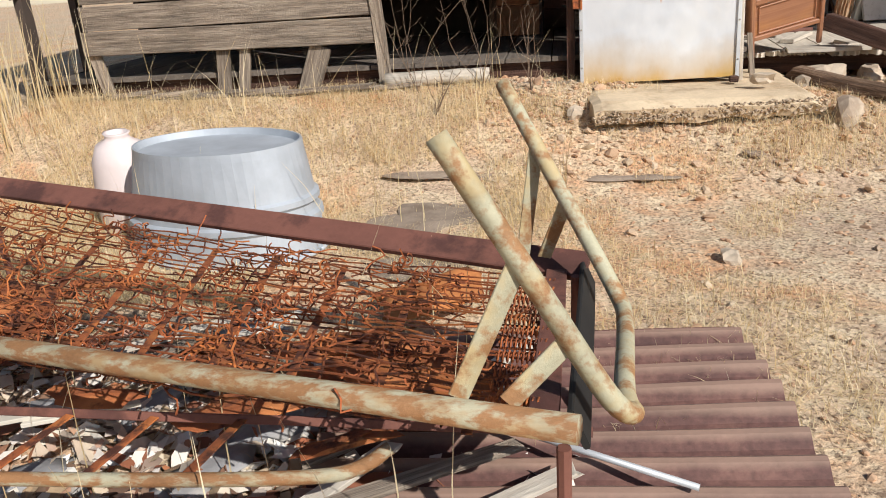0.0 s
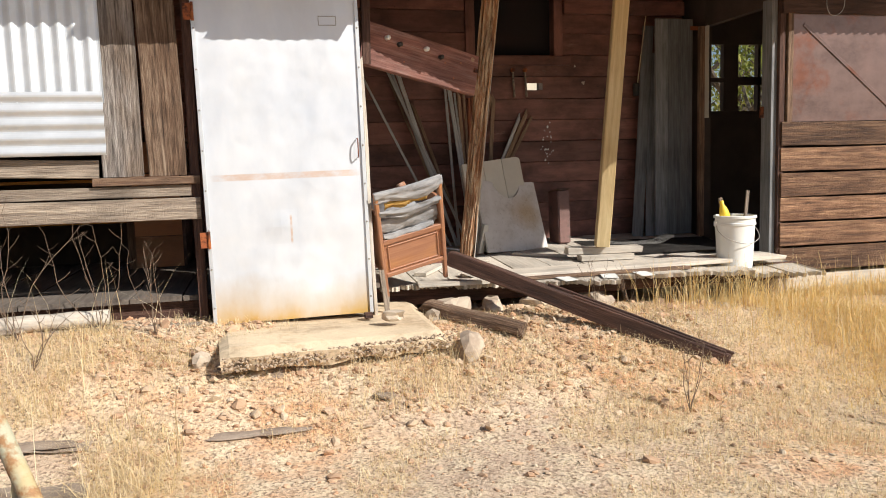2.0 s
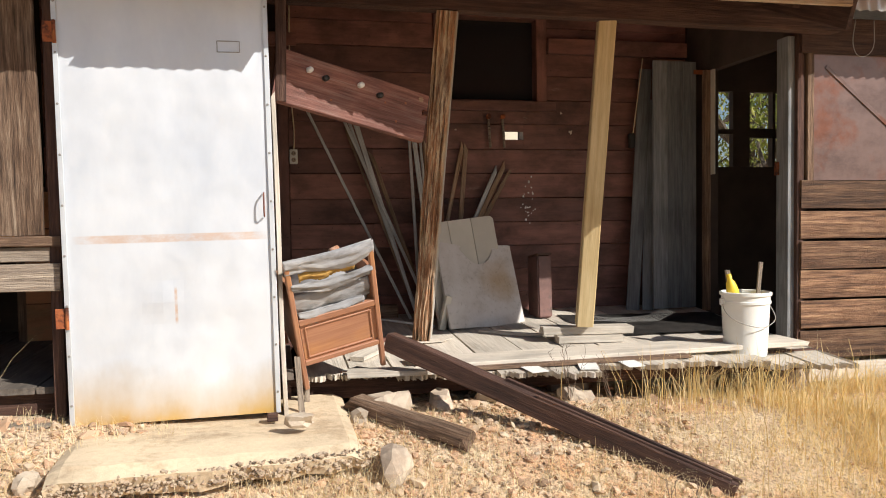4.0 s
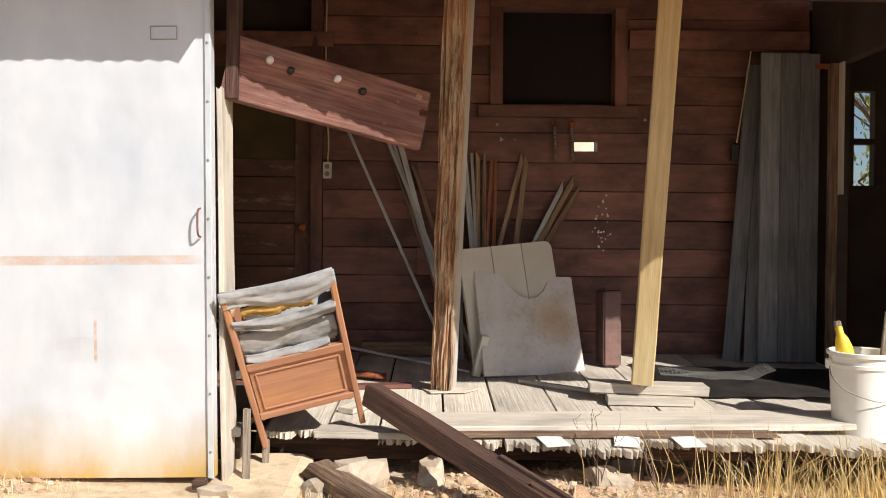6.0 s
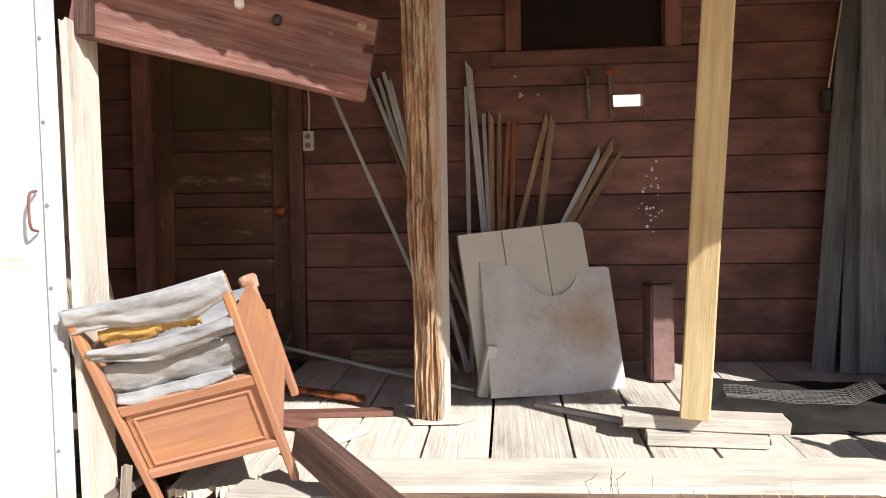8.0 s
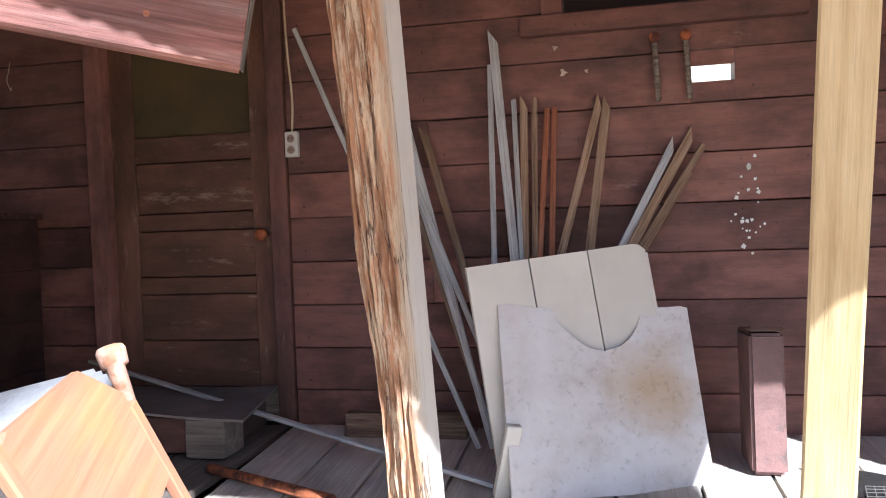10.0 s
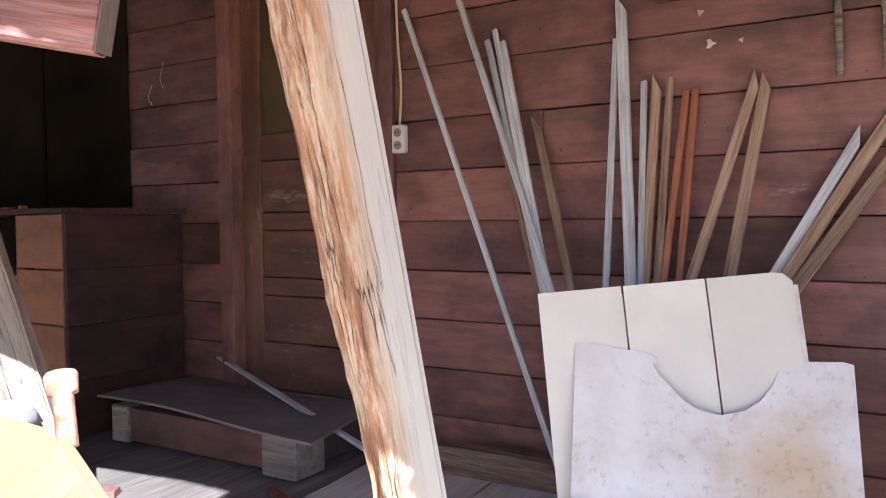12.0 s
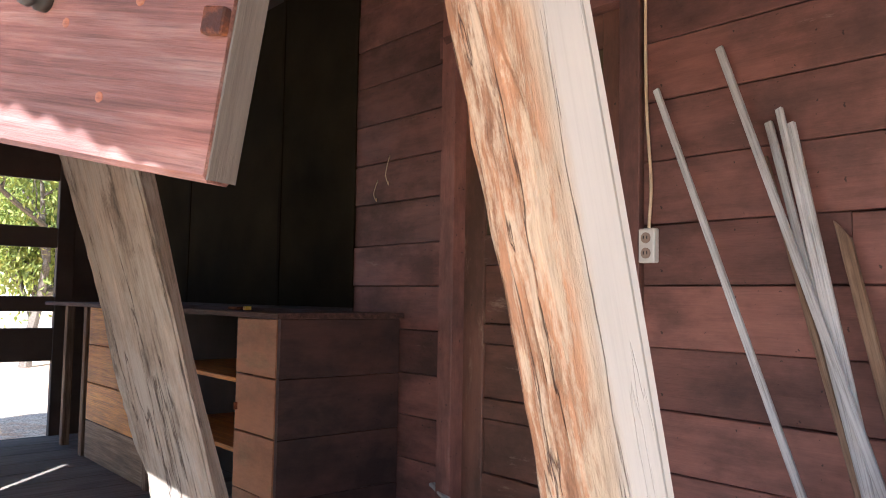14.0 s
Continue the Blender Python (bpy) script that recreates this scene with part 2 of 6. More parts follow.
def ridge(nt, src, width):
    """One where the noise crosses its middle: a thin long line."""
    sub = nt.nodes.new("ShaderNodeMath")
    sub.operation = "SUBTRACT"
    nt.links.new(src, sub.inputs[0])
    sub.inputs[1].default_value = 0.5
    ab = nt.nodes.new("ShaderNodeMath")
    ab.operation = "ABSOLUTE"
    nt.links.new(sub.outputs[0], ab.inputs[0])
    return ramp(nt, ab.outputs[0], [(0.0, (1, 1, 1)), (width, (0, 0, 0))])


def split_post(name, sound, tan, torn, flake, line, edge, cracks=0.03):
    """Sound sapwood on one side, weathered through tan into torn, cracked heartwood on the other."""
    m, nt, b = base_nodes(name, 0.85)
    tc = nt.nodes.new("ShaderNodeTexCoord")
    sep = nt.nodes.new("ShaderNodeSeparateXYZ")
    nt.links.new(tc.outputs["Object"], sep.inputs[0])
    n, _ = noise_node(nt, 2.5, (0.7, 5, 5), 7, rough=0.62)
    mx = nt.nodes.new("ShaderNodeMath")
    mx.operation = "MULTIPLY_ADD"
    nt.links.new(n, mx.inputs[0])
    mx.inputs[1].default_value = 0.09
    off = nt.nodes.new("ShaderNodeMath")
    nt.links.new(sep.outputs["Y"], off.inputs[0])
    off.inputs[1].default_value = 0.1
    nt.links.new(off.outputs[0], mx.inputs[2])
    to_tan = ramp(nt, mx.outputs[0], [(edge - 0.022, (0, 0, 0)), (edge + 0.004, (1, 1, 1))])
    to_torn = ramp(nt, mx.outputs[0], [(edge + 0.008, (0, 0, 0)), (edge + 0.028, (1, 1, 1))])
    g, _ = noise_node(nt, 2.2, (1.3, 10, 10), 9, rough=0.72)
    fine, _ = noise_node(nt, 5.0, (0.9, 48, 48), 6, rough=0.7)
    blot, _ = noise_node(nt, 3.0, (0.8, 2.5, 2.5), 6)
    pale = ramp(nt, blot, [(0.32, tuple(0.82 * v for v in sound)), (0.5, sound), (0.7, tuple(1.1 * v for v in sound))])
    mid = ramp(nt, g, [(0.34, tuple(0.7 * v for v in tan)), (0.5, tan), (0.66, tuple(1.22 * v for v in tan))])
    deep = ramp(nt, g, [(0.34, tuple(0.35 * v for v in torn)), (0.47, torn), (0.62, tuple(1.5 * v for v in torn))])
    chips, _ = noise_node(nt, 5.0, (1.1, 6.5, 6.5), 9, rough=0.76)
    deep = mixc(nt, ramp(nt, chips, [(0.46, (0, 0, 0)), (0.56, (1, 1, 1))]), deep, flake)
    c = mixc(nt, to_torn, mixc(nt, to_tan, pale, mid), deep)
    c = mixc(nt, mixc(nt, to_tan, (0.14, 0.14, 0.14), (0.6, 0.6, 0.6)), c, mixc(nt, 1.0, c, ramp(nt, fine, [(0.33, (0.55, 0.5, 0.46)), (0.5, (1, 1, 1)), (0.7, (1.18, 1.16, 1.14))]), "MULTIPLY"))
    cr, _ = noise_node(nt, 1.3, (0.55, 12, 12), 5, rough=0.55)
    cracked = mixc(nt, 1.0, mixc(nt, to_tan, (0.08, 0.08, 0.08), (0.95, 0.95, 0.95)), ridge(nt, cr, cracks), "MULTIPLY")
    c = mixc(nt, cracked, c, line)
    nt.links.new(c, b.inputs["Base Color"])
    hs = nt.nodes.new("ShaderNodeMath")
    hs.operation = "SUBTRACT"
    nt.links.new(mixc(nt, to_tan, (0.5, 0.5, 0.5), mixc(nt, 0.5, g, chips)), hs.inputs[0])
    nt.links.new(cracked, hs.inputs[1])
    bump(nt, b, hs.outputs[0], 0.8, 0.010)
    return m


M_SPLIT = split_post("split_post_wood", (0.47, 0.43, 0.375), (0.47, 0.36, 0.25), (0.31, 0.16, 0.08), (0.51, 0.385, 0.255), (0.10, 0.05, 0.03), 0.157, 0.007)
M_TIMBER = split_post("cracked_grey_timber", (0.38, 0.31, 0.24), (0.38, 0.30, 0.225), (0.33, 0.255, 0.185), (0.42, 0.345, 0.265), (0.11, 0.072, 0.05), -0.06, 0.007)
M_NEWPOST = wood("yellow_sawn_wood", (0.43, 0.31, 0.145), (0.53, 0.40, 0.205), (0.60, 0.48, 0.27), 0.05, 0.7, stain=(0.85, 0.8, 0.7), relief=0.2, fine_by=0.25)
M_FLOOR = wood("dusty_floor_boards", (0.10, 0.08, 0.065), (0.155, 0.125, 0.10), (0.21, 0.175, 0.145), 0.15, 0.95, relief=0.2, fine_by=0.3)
M_DARKBEAM = wood("dark_stained_beam", (0.035, 0.018, 0.013), (0.085, 0.040, 0.027), (0.15, 0.08, 0.055), 0.1, relief=0.8)
M_TRIM = wood("brown_trim_sticks", (0.12, 0.07, 0.04), (0.27, 0.17, 0.10), (0.38, 0.27, 0.18), 0.35, 0.7, relief=0.3)
M_GREYSTICK = wood("pale_grey_trim", (0.38, 0.36, 0.34), (0.50, 0.49, 0.47), (0.60, 0.59, 0.57), 0.2, 0.55, relief=0.2)
M_RUSTWOOD = wood("orange_stained_trim", (0.17, 0.05, 0.02), (0.30, 0.10, 0.04), (0.40, 0.16, 0.07), 0.1, 0.6, relief=0.2)
M_ORANGE = wood("orange_pine_boards", (0.38, 0.13, 0.018), (0.58, 0.23, 0.03), (0.68, 0.31, 0.05), 0.15, 0.6, relief=0.3)
M_CHAIRWOOD = wood("reddish_varnished_wood", (0.34, 0.155, 0.085), (0.39, 0.185, 0.105), (0.44, 0.225, 0.125), 0.04, 0.5, stain=(1.3, 1.25, 0.75), relief=0.06, fine_by=0.12)
M_PLANK = wood("faded_red_plank", (0.16, 0.068, 0.050), (0.29, 0.122, 0.088), (0.39, 0.225, 0.175), 0.02, stain=(0.42, 0.46, 0.52), stain_at=0.53, relief=0.4, fine_by=0.6)
M_GALV = galvanised()
M_CORRWHITE = plain("bright_corrugated_zinc", (0.66, 0.68, 0.70), 0.42, 0.4, 0.12, 5)
M_RUSTROOF = peeling("rusted_roof_iron", (0.22, 0.07, 0.04), (0.36, 0.15, 0.10), 0.45, 2.0, (1, 1, 1), 0.7, 0.1, 0.05, 0.3)
M_RUSTPANEL = peeling("rusted_flat_sheet", (0.20, 0.08, 0.05), (0.19, 0.125, 0.11), 0.42, 1.6, (1, 1, 1), 0.32, 0.35, 0.05, 0.15, (0.24, 0.15, 0.13))
M_RUST = peeling("heavy_rust", (0.085, 0.026, 0.013), (0.31, 0.088, 0.028), 0.47, 16, (1, 1, 1), 0.85, 0.05, 0.3, 0.5, (0.48, 0.16, 0.04))
M_RUSTRAIL = peeling("brown_rust_rail", (0.11, 0.045, 0.035), (0.21, 0.085, 0.06), 0.45, 5, (1, 1, 1), 0.75, 0.1, 0.05, 0.3)
M_TUBE = peeling("chipped_pale_green_paint", (0.36, 0.19, 0.08), (0.48, 0.45, 0.31), 0.455, 17, (1, 1, 1), 0.6, 0, 0.03, 0.4, (0.50, 0.38, 0.19))
M_TUBERUST = peeling("rusty_pale_green_paint", (0.34, 0.17, 0.07), (0.46, 0.42, 0.29), 0.52, 26, (0.5, 1.3, 1.3), 0.65, 0, 0.03, 0.5, (0.40, 0.26, 0.12))
M_TUB = plain("zinc_tub", (0.43, 0.46, 0.50), 0.6, 0.15, 0.14, 6, 0.2)
M_PINK = plain("pale_pink_crock", (0.70, 0.60, 0.58), 0.5, 0, 0.08, 5)
M_CONCRETE = peeling("sandy_concrete", (0.50, 0.375, 0.24), (0.62, 0.49, 0.33), 0.42, 6, (1, 1, 1), 0.95, 0, 0.05, 0.6)
M_STONE = peeling("tan_stone", (0.40, 0.31, 0.23), (0.50, 0.41, 0.31), 0.45, 5, (1, 1, 1), 0.9, 0, 0.25, 0.6)
M_SLATE = peeling("grey_flagstone", (0.28, 0.21, 0.155), (0.35, 0.275, 0.21), 0.45, 6, (1, 1, 1), 0.9, 0, 0.15, 0.4)
M_CARD = peeling("pale_paper", (0.60, 0.50, 0.38), (0.76, 0.68, 0.59), 0.33, 3.2, (1, 1, 1), 0.85, 0, 0.03, 0.25, (0.72, 0.64, 0.56))


def stained_board():
    """Pale fibreboard with a large brown water stain."""
    m, nt, b = base_nodes("stained_fibreboard", 0.9)
    n, _ = noise_node(nt, 4.5, detail=8, rough=0.65)
    c = ramp(nt, n, [(0.34, (0.50, 0.44, 0.38)), (0.46, (0.60, 0.54, 0.49)), (0.62, (0.66, 0.61, 0.57))])
    tc = nt.nodes.new("ShaderNodeTexCoord")
    d = nt.nodes.new("ShaderNodeVectorMath")
    d.operation = "DISTANCE"
    nt.links.new(tc.outputs["Object"], d.inputs[0])
    d.inputs[1].default_value = (0.52, 0, 0.33)
    mx = nt.nodes.new("ShaderNodeMath")
    mx.operation = "MULTIPLY_ADD"
    nt.links.new(n, mx.inputs[0])
    mx.inputs[1].default_value = 0.22
    nt.links.new(d.outputs["Value"], mx.inputs[2])
    c = mixc(nt, ramp(nt, mx.outputs[0], [(0.13, (0.8, 0.8, 0.8)), (0.2, (0.55, 0.55, 0.55)), (0.3, (0, 0, 0))]), c, (0.48, 0.34, 0.20))
    sp, _ = noise_node(nt, 40, detail=6, rough=0.7)
    c = mixc(nt, 0.6, c, ramp(nt, sp, [(0.3, (0.6, 0.57, 0.53)), (0.45, (1, 1, 1))]), "MULTIPLY")
    nt.links.new(c, b.inputs["Base Color"])
    bump(nt, b, n, 0.35, 0.008)
    return m


M_FIBRE = stained_board()
M_CREAM = plain("cream_board", (0.60, 0.55, 0.465), 0.7, 0, 0.07, 5)
M_WHITE = plain("white_plastic", (0.80, 0.79, 0.74), 0.5, 0, 0.05, 6)
M_OUTLET = plain("grey_plastic_outlet", (0.62, 0.60, 0.54), 0.45, 0, 0.06, 10)
M_DARKPLASTIC = plain("dark_plastic", (0.03, 0.025, 0.02), 0.5)
M_YELLOW = plain("yellow_plastic", (0.85, 0.60, 0.04), 0.45, 0, 0.08, 8)
M_CLOTH = peeling("torn_grey_upholstery", (0.19, 0.18, 0.17), (0.32, 0.315, 0.32), 0.38, 3, (0.8, 1, 2), 0.9, 0, 0.1, 0.8, (0.36, 0.335, 0.305))
M_FOAM = plain("ochre_stuffing", (0.50, 0.30, 0.08), 0.95, 0, 0.3, 20, 0.8)
M_CORD = plain("cream_cord", (0.66, 0.53, 0.33), 0.6)
M_WIRE = plain("dull_grey_wire", (0.36, 0.34, 0.31), 0.5, 0.6)
M_SOOT = plain("black_enamel", (0.012, 0.011, 0.010), 0.8)
# Olive taken down to near black, which also stands in for the bay's weak light.
M_GREENPANEL = plain("shade_darkened_olive_panel", (0.018, 0.014, 0.007), 1.0, 0, 0.55, 1.6)
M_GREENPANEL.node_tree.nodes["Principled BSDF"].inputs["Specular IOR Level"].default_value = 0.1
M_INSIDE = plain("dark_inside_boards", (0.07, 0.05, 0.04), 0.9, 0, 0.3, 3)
M_SOIL = soil()
M_GRAVEL = islands("loose_stones", [(0.50, 0.37, 0.25), (0.58, 0.43, 0.29), (0.52, 0.29, 0.16), (0.66, 0.54, 0.39), (0.33, 0.22, 0.14), (0.56, 0.36, 0.22), (0.58, 0.38, 0.24), (0.42, 0.25, 0.15), (0.62, 0.48, 0.34)])
M_STRAW = leafy("dry_grass", [(0.70, 0.54, 0.28), (0.82, 0.68, 0.42), (0.88, 0.77, 0.54), (0.68, 0.50, 0.24), (0.80, 0.68, 0.46)])
M_GOLD = leafy("golden_dry_grass", [(0.74, 0.53, 0.18), (0.84, 0.65, 0.30), (0.90, 0.76, 0.46), (0.72, 0.48, 0.16)])
M_WEED = islands("dead_weed_stems", [(0.13, 0.09, 0.06), (0.24, 0.17, 0.115), (0.17, 0.115, 0.08)], relief=0)
M_LITTER = islands("scraps_of_litter", [(0.60, 0.50, 0.36), (0.85, 0.82, 0.75), (0.34, 0.11, 0.05), (0.16, 0.09, 0.055), (0.48, 0.35, 0.21), (0.80, 0.74, 0.64), (0.40, 0.15, 0.06), (0.62, 0.52, 0.40), (0.20, 0.11, 0.065), (0.88, 0.86, 0.8), (0.34, 0.22, 0.13)])
M_LEAF = leafy("yellow_green_leaves", [(0.16, 0.20, 0.03), (0.30, 0.32, 0.05), (0.12, 0.16, 0.03), (0.40, 0.38, 0.08)])
M_BARK = wood("tree_bark", (0.05, 0.04, 0.03), (0.11, 0.085, 0.06), (0.17, 0.13, 0.10), 0.2)
GLASS, gnt, gb = base_nodes("old_window_glass", 0.06)
gb.inputs["Base Color"].default_value = (0.02, 0.02, 0.022, 1)

# ---- mesh helpers ----
POSE = {}
RNG = random.Random(7)


def mesh_of(name, bm, mat, smooth=False):
    bmesh.ops.recalc_face_normals(bm, faces=bm.faces)
    me = bpy.data.meshes.new(name)
    bm.to_mesh(me)
    bm.free()
    me.materials.append(mat)
    if smooth:
        for p in me.polygons:
            p.use_smooth = True
    return me


def solid(name, bm, mat, m=Matrix(), label="", category="", group="", kind="", smooth=False):
    ob = new(name, mesh_of(name, bm, mat, smooth))
    ob.matrix_basis = m
    POSE[ob.name] = m.copy()
    return tagged(ob, label, category, group, kind)


def thing(name, m, label, category, group="", kind=""):
    ob = new(name)
    ob.matrix_basis = m
    ob.empty_display_size = 0.1
    POSE[ob.name] = m.copy()
    return tagged(ob, label, category, group, kind)


def part(name, bm, mat, parent, label="", m=Matrix(), smooth=False):
    """One mesh under a thing; m is its pose in the world."""
    me = bm if isinstance(bm, bpy.types.Mesh) else mesh_of(name, bm, mat, smooth)
    ob = new(name, me)
    ob.parent = parent
    ob.matrix_basis = POSE[parent.name].inverted() @ m
    POSE[ob.name] = m.copy()
    return tagged(ob, label)


def along(a, b, up=(0, 0, 1)):
    """x runs from a to b, z as near to up as can be."""
    a, b = Vector(a), Vector(b)
    x = (b - a).normalized()
    y = Vector(up).cross(x).normalized()
    z = x.cross(y)
    m = Matrix((x, y, z)).transposed().to_4x4()
    m.translation = a
    return m


def board(length, w, t, n=2, rough=0.0, cham=0.003, rag=0.0, taper=0.0):
    """A sawn board along x with eased edges; rough: unevenness in metres, rag: broken ends."""
    bm = bmesh.new()
    hw, ht, c = w / 2, t / 2, min(cham, w / 4, t / 4)
    sec = [(-hw + c, -ht), (hw - c, -ht), (hw, -ht + c), (hw, ht - c), (hw - c, ht), (-hw + c, ht), (-hw, ht - c), (-hw, -ht + c)]
    rings, ph = [], RNG.random() * 50
    for i in range(n + 1):
        x = length * i / n
        k = 1 - taper * i / n
        ring = []
        for j, (y, z) in enumerate(sec):
            d = noise.noise_vector(Vector((x * 2.3 + ph, y * 9, z * 9))) * rough if rough else Vector()
            ex = (RNG.random() - 0.3) * rag if rag and i == n else (0.3 - RNG.random()) * rag if rag and i == 0 else 0
            ring.append(bm.verts.new((x + ex, y * k + d.y, z * k + d.z)))
        rings.append(ring)
    for a, b in zip(rings, rings[1:]):
        for j in range(8):
            bm.faces.new((a[j], a[(j + 1) % 8], b[(j + 1) % 8], b[j]))
    bm.faces.new(rings[0])
    bm.faces.new(rings[-1][::-1])
    return bm


def frayed(length, w, t, teeth=9, depth=0.05, n=3):
    """A board whose far end is weathered into splinters."""
    bm = bmesh.new()
    tops, bots = [], []
    for j in range(teeth + 1):
        y = -w / 2 + w * j / teeth
        end = length - depth * 1.7 * RNG.random() ** 2.2 - 0.012 * math.sin(j * 0.4)
        up = [bm.verts.new((end * i / n, y, t / 2 + (RNG.random() - 0.5) * 0.002)) for i in range(n + 1)]
        dn = [bm.verts.new((end * i / n, y, -t / 2)) for i in range(n + 1)]
        tops.append(up)
        bots.append(dn)
    for j in range(teeth):
        for i in range(n):
            bm.faces.new((tops[j][i], tops[j][i + 1], tops[j + 1][i + 1], tops[j + 1][i]))
            bm.faces.new((bots[j][i], bots[j + 1][i], bots[j + 1][i + 1], bots[j][i + 1]))
        bm.faces.new((tops[j][n], bots[j][n], bots[j + 1][n], tops[j + 1][n]))
        bm.faces.new((tops[j][0], tops[j + 1][0], bots[j + 1][0], bots[j][0]))
    for s in (0, teeth):
        for i in range(n):
            bm.faces.new((tops[s][i], bots[s][i], bots[s][i + 1], tops[s][i + 1]))
    return bm


def tube(points, r, seg=10, caps=True, bm=None):
    bm = bm or bmesh.new()
    pts = [Vector(p) for p in points]
    rad = r if isinstance(r, (list, tuple)) else [r] * len(pts)
    side, rings = None, []
    for i, p in enumerate(pts):
        d = (pts[min(i + 1, len(pts) - 1)] - pts[max(i - 1, 0)]).normalized()
        if side is None:
            side = d.orthogonal().normalized()
        side = (side - d * side.dot(d)).normalized()
        up = d.cross(side)
        rings.append([bm.verts.new(p + rad[i] * (side * math.cos(2 * math.pi * k / seg) + up * math.sin(2 * math.pi * k / seg))) for k in range(seg)])
    for a, b in zip(rings, rings[1:]):
        for k in range(seg):
            bm.faces.new((a[k], a[(k + 1) % seg], b[(k + 1) % seg], b[k]))
    if caps:
        bm.faces.new(rings[0][::-1])
        bm.faces.new(rings[-1])
    return bm


def smooth_path(points, k=5):
    pts = [Vector(p) for p in points]
    ext = [2 * pts[0] - pts[1], *pts, 2 * pts[-1] - pts[-2]]
    out = []
    for i in range(1, len(ext) - 2):
        p0, p1, p2, p3 = ext[i - 1:i + 3]
        for s in range(k):
            t = s / k
            out.append(0.5 * (2 * p1 + (p2 - p0) * t + (2 * p0 - 5 * p1 + 4 * p2 - p3) * t * t + (3 * p1 - p0 - 3 * p2 + p3) * t ** 3))
    return [*out, pts[-1]]


def lathe(profile, seg=32, sx=1.0, sy=1.0, wob=0.0):
    bm = bmesh.new()
    rings = []
    for r, z in profile:
        ring = []
        for k in range(seg):
            a = 2 * math.pi * k / seg
            d = 1 + wob * noise.noise(Vector((math.cos(a) * 1.5, math.sin(a) * 1.5, z * 4)))
            ring.append(bm.verts.new((r * d * sx * math.cos(a), r * d * sy * math.sin(a), z)))
        rings.append(ring)
    for a, b in zip(rings, rings[1:]):
        for k in range(seg):
            bm.faces.new((a[k], a[(k + 1) % seg], b[(k + 1) % seg], b[k]))
    if profile[0][0] > 1e-4:
        bm.faces.new(rings[0][::-1])
    if profile[-1][0] > 1e-4:
        bm.faces.new(rings[-1])
    bmesh.ops.remove_doubles(bm, verts=bm.verts, dist=1e-5)
    return bm


def corrugated(w, l, pitch=0.076, amp=0.009, t=0.0015, ny=6, sag=0.0, ragged=0.0):
    """A sheet in x and y; its waves follow one another along x."""
    bm = bmesh.new()
    nx = max(4, int(w / pitch * 8))
    up, dn = [], []
    for i in range(nx + 1):
        x = w * i / nx
        cu, cd = [], []
        for j in range(ny + 1):
            y = l * j / ny + ((noise.noise(Vector((x * 3, j, 2))) * ragged) if j in (0, ny) else 0)
            z = amp * math.sin(2 * math.pi * x / pitch) + sag * noise.noise(Vector((x * 1.7, y * 1.7, 4.2)))
            cu.append(bm.verts.new((x, y, z + t)))
            cd.append(bm.verts.new((x, y, z - t)))
        up.append(cu)
        dn.append(cd)
    for i in range(nx):
        for j in range(ny):
            bm.faces.new((up[i][j], up[i + 1][j], up[i + 1][j + 1], up[i][j + 1]))
            bm.faces.new((dn[i][j], dn[i][j + 1], dn[i + 1][j + 1], dn[i + 1][j]))
        for j in (0, ny):
            bm.faces.new((up[i][j], dn[i][j], dn[i + 1][j], up[i + 1][j]))
    for i in (0, nx):
        for j in range(ny):
            bm.faces.new((up[i][j], up[i][j + 1], dn[i][j + 1], dn[i][j]))
    return bm


def slab_of(poly, t, bevel=0.002):
    """A flat piece of the outline poly in x and z, t thick along y."""
    bm = bmesh.new()
    a = [bm.verts.new((x, -t / 2, z)) for x, z in poly]
    b = [bm.verts.new((x, t / 2, z)) for x, z in poly]
    bm.faces.new(a)
    bm.faces.new(b[::-1])
    n = len(poly)
    for i in range(n):
        bm.faces.new((a[i], b[i], b[(i + 1) % n], a[(i + 1) % n]))
    return bm


def block(w, d, h, bevel=0.004, seg=1):
    """A box standing on z = 0, with eased edges."""
    bm = bmesh.new()
    bmesh.ops.create_cube(bm, size=1)
    bmesh.ops.scale(bm, vec=(w, d, h), verts=bm.verts)
    bmesh.ops.translate(bm, vec=(0, 0, h / 2), verts=bm.verts)
    if bevel:
        bmesh.ops.bevel(bm, geom=bm.edges[:], offset=bevel, segments=seg, affect="EDGES")
    return bm


def rock(sx, sy, sz, seed=0, sub=2, bite=0.35):
    bm = bmesh.new()
    bmesh.ops.create_icosphere(bm, subdivisions=sub, radius=1)
    for v in bm.verts:
        c = v.co.copy()
        d = 1 + bite * noise.noise(c * 1.1 + Vector((seed * 7.3, seed, 0))) + 0.12 * noise.noise(c * 3 + Vector((seed, 9, 2)))
        c = Vector([math.copysign(abs(q) ** 0.75, q) for q in c])
        v.co = Vector((c.x * sx * d, c.y * sy * d, c.z * sz * d))
    return bm


def merge(bm, other, m=Matrix()):
    """Adds another bmesh to bm."""
    vs = [bm.verts.new(m @ v.co) for v in other.verts]
    other.verts.index_update()
    for f in other.faces:
        bm.faces.new([vs[v.index] for v in f.verts])
    other.free()
    return bm


def sstep(a, b, x):
    t = min(1, max(0, (x - a) / (b - a)))
    return t * t * (3 - 2 * t)


